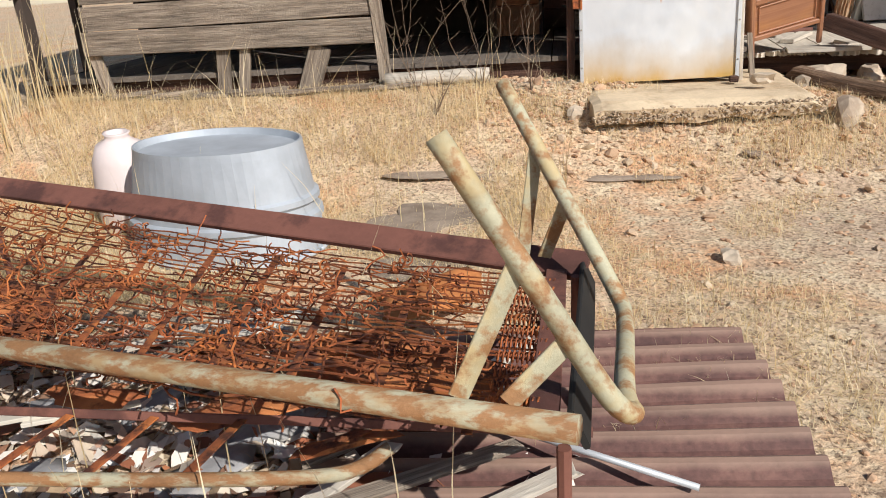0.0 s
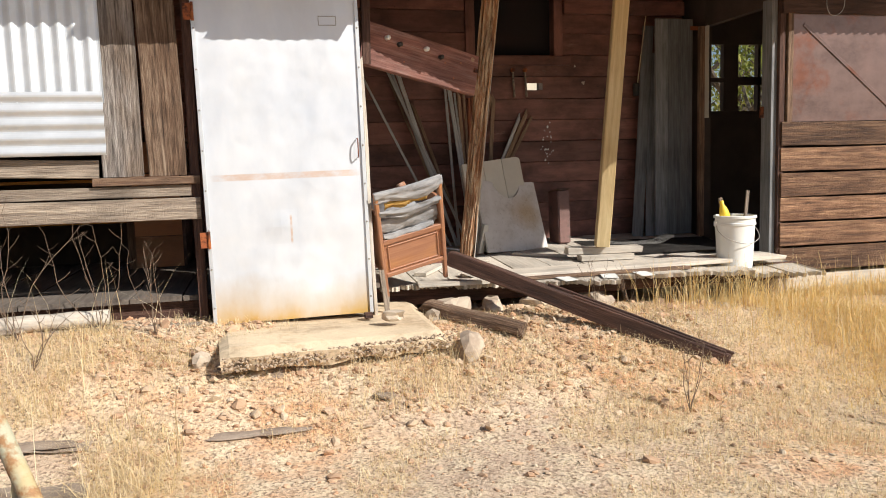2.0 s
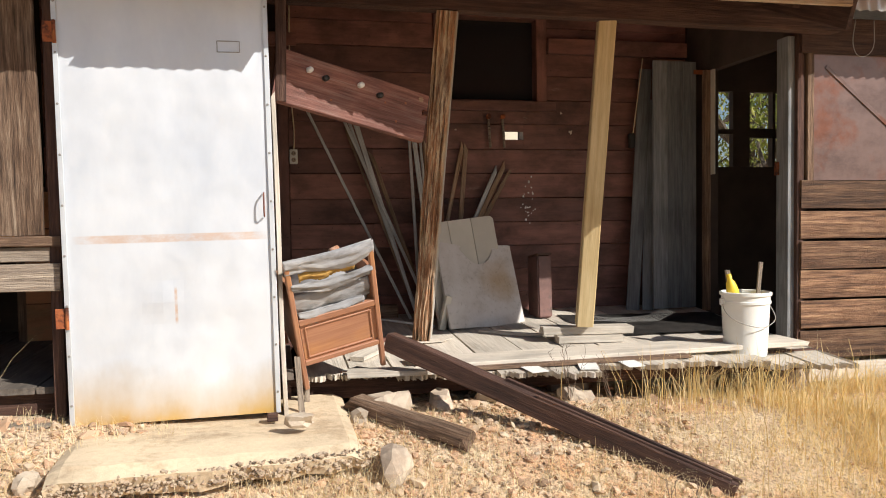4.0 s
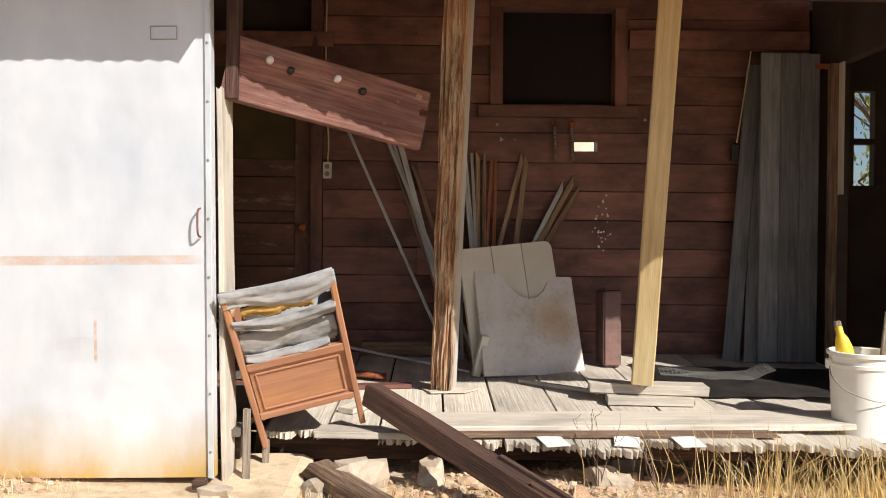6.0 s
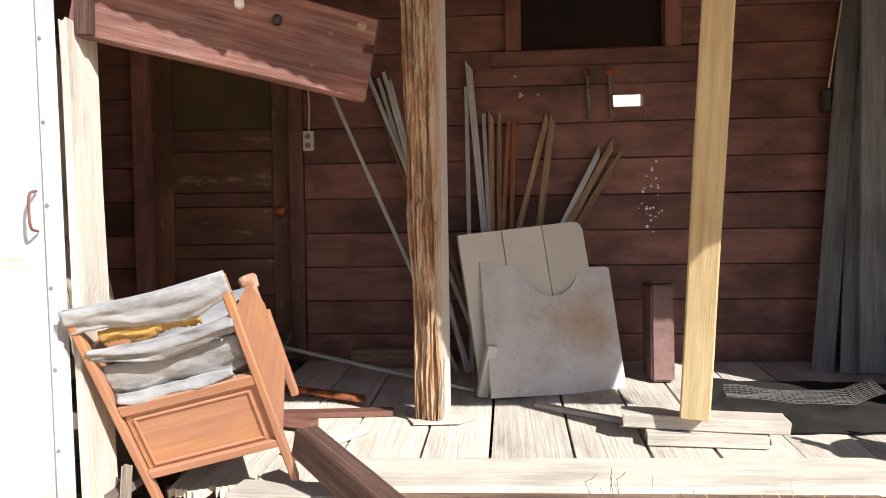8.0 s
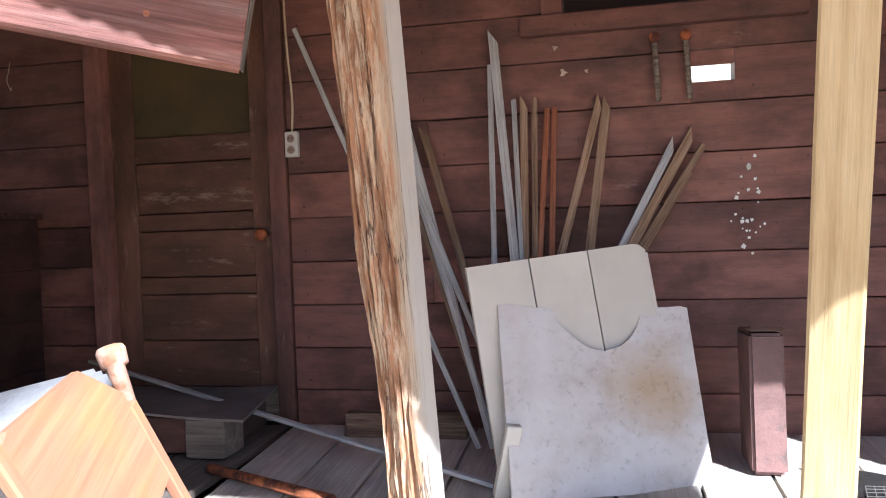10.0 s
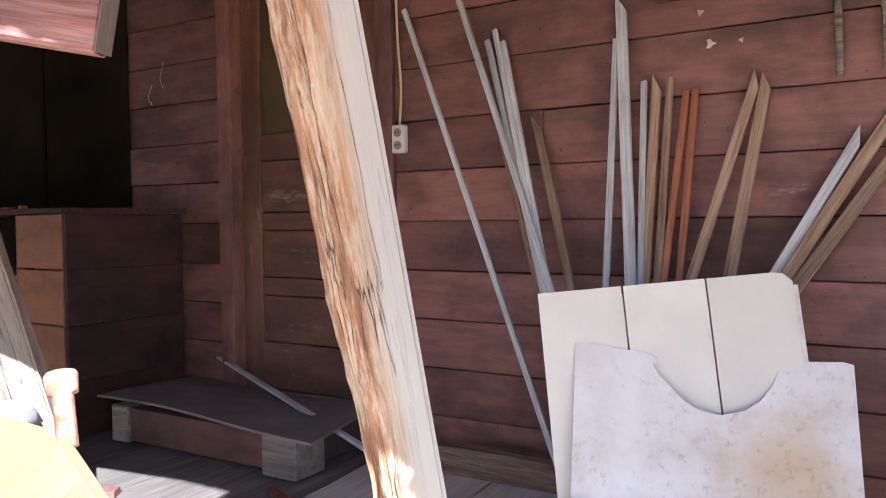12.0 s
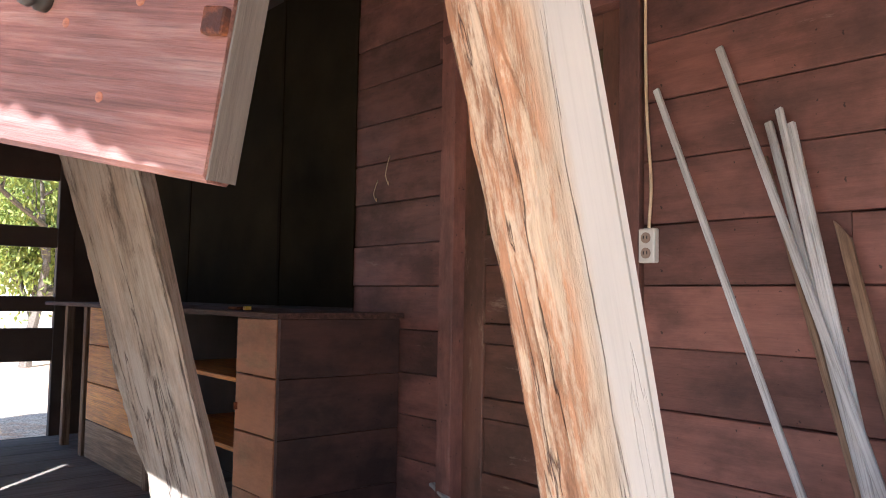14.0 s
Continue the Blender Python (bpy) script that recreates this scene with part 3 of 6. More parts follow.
def ground_z(x, y):
    rise = 0.42 - 0.11 * sstep(1.0, 2.6, x) - 0.10 * sstep(3.7, 5.3, x)
    g = rise * sstep(4.05, 5.5, y)
    near = sstep(14, 7, math.hypot(x - 2, y - 3))
    g += near * (0.03 * noise.noise(Vector((x * 0.9, y * 0.9, 0.3))) + 0.012 * noise.noise(Vector((x * 3.1, y * 3.1, 1.7))))
    if y > 5.6 and x > -1.7:
        g -= 0.05 * sstep(5.6, 6.2, y)
    return g

# ---- ground ----


def axis(lo, hi, step, far):
    mids = list(np.arange(lo, hi + 1e-6, step))
    out, d = [], step
    while d < far:
        d *= 1.6
        out.append(d)
    return [lo - q for q in reversed(out)] + mids + [hi + q for q in out]


def make_ground():
    xs, ys = axis(-4.0, 8.5, 0.1, 1500), axis(-1.0, 8.6, 0.1, 1500)
    verts = [(x, y, ground_z(x, y)) for x in xs for y in ys]
    ny = len(ys)
    faces = [(i * ny + j, (i + 1) * ny + j, (i + 1) * ny + j + 1, i * ny + j + 1) for i in range(len(xs) - 1) for j in range(ny - 1)]
    me = bpy.data.meshes.new("ground")
    me.from_pydata(verts, [], faces)
    me.materials.append(M_SOIL)
    for p in me.polygons:
        p.use_smooth = True
    ob = new("ground", me)
    POSE[ob.name] = Matrix()
    return tagged(ob, "dry tan soil with pebbles and dead grass", "ground", kind="structure")


ground = make_ground()

# ---- the shed: plan ----
YL, YB, DZ = 5.50, 7.58, 0.555      # front of the closed part, back wall, deck
EAVE_Y, EAVE_Z, PITCH = 5.12, 2.40, 0.42


def roof_z(y):
    return EAVE_Z + PITCH * (y - EAVE_Y)


def deck_z(y):
    return 0.475 + 0.054 * (y - 5.7)


def structure(name, label, category):
    return thing(name, Matrix(), label, category, kind="structure")


def h_board(parent, x0, x1, z0, z1, y, t, mat, name="board", rough=0.002, rag=0.0, tilt=0.0, n=4, gap=0.004):
    """A horizontal board whose face looks to the front, at y."""
    m = along((x0, y + t / 2, (z0 + z1) / 2 - tilt / 2), (x1, y + t / 2, (z0 + z1) / 2 + tilt / 2), (0, -1, 0))
    return part(name, board(x1 - x0, z1 - z0 - gap, t, n, rough, 0.003, rag), mat, parent, m=m)


def v_board(parent, x, w, z0, z1, y, t, mat, name="board", rough=0.002, rag=0.0, lean=0.0, n=4):
    m = along((x, y + t / 2, z0), (x + lean, y + t / 2, z1), (0, -1, 0))
    return part(name, board((z1 - z0), w, t, n, rough, 0.003, rag), mat, parent, m=m)


def v_board_side(parent, x, y, w, z0, z1, t, mat, name="board", lean=0.0):
    """An upright board whose face looks along x."""
    m = along((x, y, z0), (x, y + lean, z1), (-1, 0, 0))
    return part(name, board(z1 - z0, w, t, 4, 0.002), mat, parent, m=m)


# back wall: a core with a window opening, boards on its face
wall_back = structure("wall_back", "dark red painted board wall at the back of the porch", "wall")
SLOT = (4.141, 4.302, 1.928, 1.988)     # a small opening right through the boards
for x0, x1, z0, z1 in ((-2.4, 3.665, 0.1, 3.42), (4.41, 6.02, 0.1, 3.42), (3.665, 4.41, 2.87, 3.42), (3.665, 4.41, 0.1, 1.905),
                       (3.665, SLOT[0] - 0.02, 1.905, 2.23), (SLOT[1] + 0.02, 4.41, 1.905, 2.23), (SLOT[0] - 0.02, SLOT[1] + 0.02, 2.035, 2.23)):
    part("core", block(x1 - x0 - 0.002, 0.08, z1 - z0, 0), M_INSIDE, wall_back, m=pose((x0 + x1) / 2, YB + 0.165, z0))
rows = [0.535, 0.722, 0.905, 1.09, 1.275, 1.465, 1.658, 1.848, 2.048, 2.24, 2.432, 2.622, 2.812, 3.0, 3.19]
for i, (z, zt) in enumerate(zip(rows, rows[1:])):
    cuts = [2.475, 5.72]
    if i in (3, 6, 10):
        cuts.insert(1, (3.1, 4.75, 3.35)[i % 3])
    y, tilt = YB + RNG.uniform(-0.003, 0.003), RNG.uniform(-0.003, 0.003)
    for a, b in zip(cuts, cuts[1:]):
        spans = [(a, b)]
        if zt > 2.25 and z < 2.87:
            spans = [(a, 3.60), (4.47, b)] if a < 3.6 else [(4.47, b)]
        elif z < SLOT[2] < zt:
            spans = [(a, SLOT[0]), (SLOT[1], b)]
            h_board(wall_back, SLOT[0], SLOT[1], z, SLOT[2], y, 0.02, M_RED, gap=0.003)
            h_board(wall_back, SLOT[0], SLOT[1], SLOT[3], zt, y, 0.02, M_RED, gap=0.003)
        for p, q in spans:
            if q - p > 0.1:
                h_board(wall_back, p + 0.001, q - 0.001, z, zt, y, 0.1, M_RED, rough=0.0015, tilt=tilt, n=6, gap=0.0035)
for i, (z, zt) in enumerate(zip(rows, rows[1:])):
    h_board(wall_back, 0.78, 1.50, z, zt, YB + 0.06 + RNG.uniform(-0.003, 0.003), 0.06, M_RED, rough=0.0015, tilt=RNG.uniform(-0.003, 0.003), gap=0.0035)
for x, w in ((2.432, 0.078), (1.548, 0.085)):
    v_board(wall_back, x, w, 0.57, 2.95, YB - 0.02, 0.10, M_RED, "door_casing", n=6)
h_board(wall_back, 1.49, 2.54, 2.60, 2.70, YB - 0.02, 0.1, M_RED, "door_casing")
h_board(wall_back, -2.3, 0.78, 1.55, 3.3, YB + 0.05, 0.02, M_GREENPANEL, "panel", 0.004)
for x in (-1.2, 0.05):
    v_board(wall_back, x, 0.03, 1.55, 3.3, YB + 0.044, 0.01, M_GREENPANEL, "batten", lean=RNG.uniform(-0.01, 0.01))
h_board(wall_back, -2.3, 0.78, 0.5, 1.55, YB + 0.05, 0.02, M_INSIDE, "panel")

window_1 = structure("window_1", "dark window with a red wooden frame", "window")
for x in (3.622, 4.453):
    v_board(window_1, x, 0.085, 2.225, 2.96, YB - 0.025, 0.12, M_RED, "window_frame")
h_board(window_1, 3.58, 4.50, 2.87, 2.96, YB - 0.03, 0.12, M_RED, "window_frame")
h_board(window_1, 3.50, 4.56, 2.145, 2.225, YB - 0.05, 0.12, M_RED, "window_sill")
part("pane", block(0.745, 0.006, 0.64, 0), GLASS, window_1, "dark dusty pane", pose(4.038, YB + 0.09, 2.23))

# panelled door in the back wall, half glazed
door_1 = structure("door_1", "closed red half-glazed panel door, paint worn", "door")
DY = YB + 0.045
for x in (1.645, 2.337):
    v_board(door_1, x, 0.115, 0.72, 2.62, DY, 0.04, M_RED_DOOR, "stile")
for z0, z1 in ((0.72, 0.93), (1.14, 1.22), (1.43, 1.51), (1.74, 1.86), (2.48, 2.62)):
    h_board(door_1, 1.705, 2.279, z0, z1, DY + 0.002, 0.036, M_RED_DOOR, "rail")
for z0, z1 in ((0.93, 1.14), (1.22, 1.43), (1.51, 1.74)):
    h_board(door_1, 1.70, 2.285, z0, z1, DY + 0.014, 0.018, M_RED_DOOR, "panel")
part("pane", block(0.58, 0.006, 0.63, 0), plain("olive_brown_blind", (0.075, 0.052, 0.020), 0.9, 0, 0.4, 2.5), door_1, "dark olive blind behind glass", pose(1.99, DY + 0.02, 1.855))
part("knob", lathe([(0.0, 0), (0.012, 0.002), (0.012, 0.03), (0.026, 0.04), (0.028, 0.052), (0.018, 0.064), (0, 0.066)], 16), M_RUST, door_1, "tarnished door knob", pose(2.337, DY - 0.001, 1.40, 90, 0, 0), True)
h_board(door_1, 1.60, 2.42, 0.575, 0.715, DY - 0.03, 0.07, M_GREY, "threshold")

# side room on the far end, with an open doorway
wall_side = structure("wall_side", "dark board wall of the side room with an open doorway", "wall")
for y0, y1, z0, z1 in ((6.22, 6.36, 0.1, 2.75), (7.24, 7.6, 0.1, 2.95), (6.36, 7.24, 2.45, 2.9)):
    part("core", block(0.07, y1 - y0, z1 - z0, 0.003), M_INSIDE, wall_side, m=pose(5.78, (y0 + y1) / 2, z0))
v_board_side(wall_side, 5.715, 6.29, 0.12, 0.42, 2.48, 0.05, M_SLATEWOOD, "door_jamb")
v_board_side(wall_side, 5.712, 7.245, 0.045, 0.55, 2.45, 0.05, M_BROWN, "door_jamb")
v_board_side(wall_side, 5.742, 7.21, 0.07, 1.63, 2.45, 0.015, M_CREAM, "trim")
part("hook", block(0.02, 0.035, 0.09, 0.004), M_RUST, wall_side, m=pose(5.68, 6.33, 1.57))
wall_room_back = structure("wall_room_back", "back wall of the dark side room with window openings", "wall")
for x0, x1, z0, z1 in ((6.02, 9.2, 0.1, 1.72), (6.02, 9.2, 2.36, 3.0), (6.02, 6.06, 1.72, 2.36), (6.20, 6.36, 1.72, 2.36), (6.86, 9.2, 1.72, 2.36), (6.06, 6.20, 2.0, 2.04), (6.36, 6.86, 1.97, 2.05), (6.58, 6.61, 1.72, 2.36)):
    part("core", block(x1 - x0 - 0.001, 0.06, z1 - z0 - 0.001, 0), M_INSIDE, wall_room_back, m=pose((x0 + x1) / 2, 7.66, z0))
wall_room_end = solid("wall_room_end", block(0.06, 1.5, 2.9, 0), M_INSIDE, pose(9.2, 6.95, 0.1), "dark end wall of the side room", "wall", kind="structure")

wall_right = structure("wall_right", "brown weathered lap siding of the side room", "wall")
for i in range(6):
    z = 0.52 + 0.2 * i - 0.19
    x = 5.76
    for x1 in (7.25 + 0.25 * (i % 3), 9.2):
        h_board(wall_right, x, x1 - 0.003, z, z + 0.2, 6.19 - 0.008 * (i % 2), 0.03, M_SIDING, rough=0.005, tilt=RNG.uniform(-0.012, 0.012), n=8, gap=0.014)
        x = x1
h_board(wall_right, 5.80, 9.2, 0.19, 0.31, 6.15, 0.05, M_DECK, "sill", 0.006)
v_board(wall_right, 5.83, 0.05, 1.53, 2.40, 6.185, 0.04, M_BROWN, "corner_board")
v_board(wall_right, 5.765, 0.05, 0.3, 2.55, 6.20, 0.06, M_DARKBEAM, "corner_board")
v_board(wall_right, 6.93, 0.08, 1.53, 2.40, 6.18, 0.04, M_BROWN, "stud")
h_board(wall_right, 5.75, 9.2, 2.36, 2.60, 6.17, 0.06, M_DARKBEAM, "beam", 0.003)
part("rusty_sheet", block(1.05, 0.004, 0.85, 0), M_RUSTPANEL, wall_right, "flat rusted metal sheet with a diagonal stain", pose(6.37, 6.20, 1.53))
# Thin added strip that draws the sheet's diagonal stain.
part("diagonal_brace", board(1.15, 0.028, 0.005, 2, 0.001), M_RUSTPANEL, wall_right, "thin strip drawn for the diagonal stain on the sheet", along((5.95, 6.193, 2.28), (6.86, 6.193, 1.57), (0, -1, 0)))
for x1, x2 in ((7.0, 8.1), (8.1, 9.2)):
    part("rusty_sheet", block(x2 - x1 - 0.01, 0.004, 0.85, 0), M_RUSTPANEL, wall_right, m=pose((x1 + x2) / 2, 6.20, 1.53))

solid("wire_loop", tube(smooth_path([(6.12, 6.13, 2.58), (6.09, 6.12, 2.44), (6.11, 6.11, 2.35), (6.18, 6.11, 2.34), (6.25, 6.12, 2.41), (6.26, 6.13, 2.58)]), 0.003, 6), M_WIRE, Matrix(), "loop of pale wire hanging from the beam", "wire", smooth=True)

# front of the closed part
wall_left = structure("wall_left", "grey weathered board wall patched with corrugated metal", "wall")
for i, z in enumerate((0.70, 0.865, 1.03)):
    h_board(wall_left, -1.86 + 0.02 * i, 0.165, z, z + 0.165, YL + 0.005 * (i % 2), 0.025, M_GREY, rough=0.006, n=8, tilt=RNG.uniform(-0.012, 0.002), gap=0.007)
for i in range(10):
    v_board(wall_left, -1.76 + 0.2 * i, 0.194, 1.205, 2.42, YL + RNG.uniform(0, 0.008), 0.022, M_GREY, rough=0.004)
v_board(wall_left, 0.205, 0.07, 0.38, 1.19, YL - 0.01, 0.07, M_GREY, "corner_post", 0.008, lean=-0.04)
v_board(wall_left, 0.215, 0.05, 1.2, 2.42, YL + 0.01, 0.05, M_GREY, "stud")
h_board(wall_left, 0.20, 1.405, 1.0, 1.128, YL - 0.012, 0.03, M_GREY, rough=0.005, n=6, tilt=-0.004)
h_board(wall_left, 0.22, 1.405, 1.132, 1.20, YL + 0.012, 0.025, M_GREY, rough=0.004)
h_board(wall_left, 0.84, 1.41, 1.20, 1.25, YL - 0.01, 0.06, M_BROWN, "ledge")
h_board(wall_left, 0.24, 0.86, 1.255, 1.36, YL + 0.01, 0.02, M_GREY, rag=0.03, rough=0.006, tilt=-0.02)
v_board(wall_left, 1.0, 0.215, 1.252, 2.42, YL + 0.005, 0.025, M_BAREGREY, rough=0.005)
v_board(wall_left, 1.238, 0.205, 1.252, 2.42, YL + 0.0, 0.025, M_BAREBROWN, rough=0.006, lean=-0.018)
v_board(wall_left, 1.385, 0.05, 0.42, 2.42, YL + 0.01, 0.07, M_DARKBEAM, "door_jamb")
h_board(wall_left, -1.86, 2.4, 2.36, 2.48, YL + 0.045, 0.06, M_DARKBEAM, "plate")
part("corrugated_patch", corrugated(0.68, 0.76, 0.076, 0.009), M_CORRWHITE, wall_left, "bright corrugated zinc sheet", pose(0.255, YL - 0.02, 1.66, 90, 0, 0))
part("corrugated_patch", corrugated(0.345, 0.69, 0.076, 0.009), M_CORRWHITE, wall_left, "bright corrugated zinc sheet", Matrix(((0, -1, 0, 0.93), (0, 0, -1, YL - 0.036), (1, 0, 0, 1.375), (0, 0, 0, 1))))
for x, w, lean in ((-0.92, 0.09, 0.03), (-0.78, 0.07, 0.05), (-0.33, 0.14, 0.12), (-1.75, 0.08, -0.06)):
    v_board(wall_left, x, w, 0.40, 0.71, YL + 0.03, 0.03, M_GREY, "short_prop", 0.006, 0.02, lean)

wall_end = structure("wall_end", "open-framed dark end wall of the closed room", "wall")
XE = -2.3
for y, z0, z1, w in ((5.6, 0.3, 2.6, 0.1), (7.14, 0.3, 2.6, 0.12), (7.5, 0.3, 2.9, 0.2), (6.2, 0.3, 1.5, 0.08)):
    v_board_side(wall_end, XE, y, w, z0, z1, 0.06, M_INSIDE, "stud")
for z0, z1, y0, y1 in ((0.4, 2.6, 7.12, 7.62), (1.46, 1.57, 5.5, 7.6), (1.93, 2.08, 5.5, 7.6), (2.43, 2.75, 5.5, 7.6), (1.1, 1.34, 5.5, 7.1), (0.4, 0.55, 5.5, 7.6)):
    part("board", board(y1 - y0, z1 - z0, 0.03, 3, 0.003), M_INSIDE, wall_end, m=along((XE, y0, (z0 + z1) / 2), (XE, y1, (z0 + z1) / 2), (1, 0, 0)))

# roofs and ceiling
roof_1 = structure("roof_1", "rusted red corrugated iron porch roof", "roof")
x = -2.35
while x < 5.2:
    w = min(0.7, 5.27 - x)
    dy = RNG.uniform(-0.02, 0.02) + (-0.05 if 1.1 < x < 2.5 else 0.0 if 2.5 < x < 3.9 else -0.10 if x > 3.9 else 0.0)
    part("roof_sheet", corrugated(w + 0.04, 3.25, 0.076, 0.009, ny=4, ragged=0.02), M_RUSTROOF, roof_1, m=Matrix.Translation((x, EAVE_Y + dy, EAVE_Z + 0.03 + dy * PITCH + 0.004 * (int(x * 3) % 2))) @ pose(0, 0, 0, math.degrees(math.atan(PITCH)), 0, 0))
    x += 0.7
for i in range(8):
    x = -2.1 + 1.02 * i
    part("rafter", board(3.0, 0.05, 0.09, 2, 0.002), M_DARKBEAM, roof_1, m=along((x, 5.28, roof_z(5.28) - 0.045), (x, 8.05, roof_z(8.05) - 0.045)))
for y in (5.26, 6.6, 7.2):
    part("purlin", board(7.50, 0.09, 0.022, 8, 0.003), M_DARKBEAM, roof_1, m=along((-2.3, y, roof_z(y) + 0.012), (5.20, y, roof_z(y) + 0.012)))
# Two sheets added past the roof's true right end, to block sun from the porch.
part("roof_sheet", corrugated(0.57, 3.3, 0.076, 0.009, ny=4, ragged=0.02), M_RUSTROOF, roof_1, m=Matrix.Translation((5.25, 5.04, roof_z(5.04) + 0.025)) @ pose(0, 0, 0, math.degrees(math.atan(PITCH)), 0, 0))
part("roof_sheet", corrugated(0.62, 2.9, 0.076, 0.009, ny=4), M_RUSTROOF, roof_1, m=Matrix.Translation((5.58, 5.50, roof_z(5.50) + 0.02)) @ pose(0, 0, 0, math.degrees(math.atan(PITCH)), 0, 0))
# Board added under the eave's right end to cut the low sun.
part("gable_board", board(1.03, 0.20, 0.025, 4, 0.003), M_DARKBEAM, roof_1, m=along((5.27, 5.16, roof_z(5.16) - 0.07), (5.27, 6.10, roof_z(6.10) - 0.07), (1, 0, 0)))
roof_2 = structure("roof_2", "bright corrugated metal roof of the side room", "roof")
for x in (5.75, 6.58, 7.41, 8.24):
    part("roof_sheet", corrugated(0.98, 2.1, 0.076, 0.011, ny=3), M_CORRWHITE, roof_2, m=Matrix.Translation((x, 5.88, 2.63)) @ pose(0, 0, 0, 9, 0, 0))
for x in (5.80, 6.50, 7.20, 7.90):
    part("eave_flashing", corrugated(0.72, 0.075, 0.076, 0.010, ny=2, ragged=0.01), M_CORRWHITE, roof_2, "bright zinc edge strip", pose(x, 5.87, 2.565, 84, 0, 0))
header = solid("header_beam", board(3.45, 0.17, 0.09, 10, 0.006), M_DARKBEAM, along((2.35, 5.93, 2.545), (5.8, 5.93, 2.515), (0, -1, 0)), "dark red-brown wooden header beam of the porch", "beam", kind="structure")
fascia = solid("fascia_trim", board(0.75, 0.03, 0.025, 4, 0.003), M_OLDPOST, along((4.5, 5.15, 2.37), (5.24, 5.15, 2.375), (0, -1, 0)), "pale board under the eave", "trim", kind="structure")
ledge_beam = solid("ledge_beam", board(1.15, 0.12, 0.06, 4, 0.003), M_RED, along((4.5, 7.54, 2.66), (5.65, 7.45, 2.64), (0, -1, 0)), "dark red board fixed high across the corner", "beam", kind="structure")

# deck and floor
deck = structure("deck", "bleached grey porch deck of loose broken planks", "floor")
x, i = 2.47, 0
while x < 5.68:
    w = min((0.27, 0.235, 0.29, 0.25, 0.3)[i % 5], 5.70 - x)
    front = 5.62 + RNG.uniform(-0.05, 0.07) + (0.12 if x < 3.0 else 0)
    y0, z0 = 7.56, deck_z(7.56) - 0.014
    part("plank", frayed(y0 - front, w - 0.012, 0.028, 32, 0.045, 6), M_DECK, deck, m=along((x + w / 2, y0, z0), (x + w / 2, front, deck_z(front) - 0.014 + RNG.uniform(-0.006, 0.006) - 0.05 * sstep(4.5, 5.3, x))))
    x += w
    i += 1
for y in (5.95, 6.7, 7.4):
    part("joist", board(3.3, 0.06, 0.12, 4, 0.004), M_DARKBEAM, deck, m=along((2.42, y, deck_z(y) - 0.095), (5.70, y, deck_z(y) - 0.095)))
for x, y in ((2.5, 5.98), (4.1, 6.0), (5.6, 6.0), (2.5, 7.35), (4.1, 7.35), (5.6, 7.35)):
    part("pier", rock(0.12, 0.12, 0.16, x + y, 3), M_SLATE, deck, m=pose(x, y + 0.15, 0.27))
floor_room = structure("floor", "dusty board floor inside the closed room", "floor")
for i in range(16):
    x0 = -2.25 + 0.293 * i
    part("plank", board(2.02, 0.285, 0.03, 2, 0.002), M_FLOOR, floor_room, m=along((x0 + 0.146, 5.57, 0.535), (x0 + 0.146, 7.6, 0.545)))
for y in (5.65, 6.6, 7.5):
    part("joist", board(4.7, 0.06, 0.1, 2), M_DARKBEAM, floor_room, m=along((-2.28, y, 0.465), (2.42, y, 0.465)))

# doorstep of concrete on stones
doorstep = structure("doorstep", "sandy concrete doorstep slab with a crumbling edge", "step")


def make_step():
    bm = bmesh.new()
    nx, ny = 26, 12
    grid = []
    for i in range(nx + 1):
        col = []
        for j in range(ny + 1):
            u, v = i / nx, j / ny
            x = 1.50 - 0.06 * v + u * (1.20 + 0.05 * v)
            yf = 4.78 + 0.16 * u + 0.03 * noise.noise(Vector((u * 9, 0, 0)))
            y = yf + v * (5.85 - yf)
            z = 0.372 - 0.03 * u * (1 - v) + 0.01 * noise.noise(Vector((x * 4, y * 4, 0))) - (0.03 if j == 0 else 0)
            if i in (0, nx):
                z -= 0.02
            col.append(bm.verts.new((x, y, z)))
        grid.append(col)
    for i in range(nx):
        for j in range(ny):
            bm.faces.new((grid[i][j], grid[i + 1][j], grid[i + 1][j + 1], grid[i][j + 1]))
    loop = [grid[i][0] for i in range(nx + 1)] + [grid[nx][j] for j in range(1, ny + 1)] + [grid[i][ny] for i in range(nx - 1, -1, -1)] + [grid[0][j] for j in range(ny - 1, 0, -1)]
    low = [bm.verts.new((v.co.x + 0.02 * noise.noise(v.co * 14), v.co.y + 0.03 + 0.03 * noise.noise(v.co * 11), 0.25 + 0.02 * noise.noise(v.co * 8))) for v in loop]
    for k in range(len(loop)):
        bm.faces.new((loop[k], low[k], low[(k + 1) % len(low)], loop[(k + 1) % len(low)]))
    bm.faces.new(low)
    return bm


part("slab", make_step(), M_CONCRETE, doorstep, m=Matrix(), smooth=False)
for i in range(11):
    x = 1.56 + i * 0.112
    part("stone", rock(0.05 + 0.02 * (i % 3), 0.05, 0.03 + 0.008 * (i % 2), i + 3, 2, 0.6), M_STONE if i % 3 == 1 else M_SLATE, doorstep, m=pose(x, 4.90 + 0.014 * i, 0.205, 0, 0, i * 37))

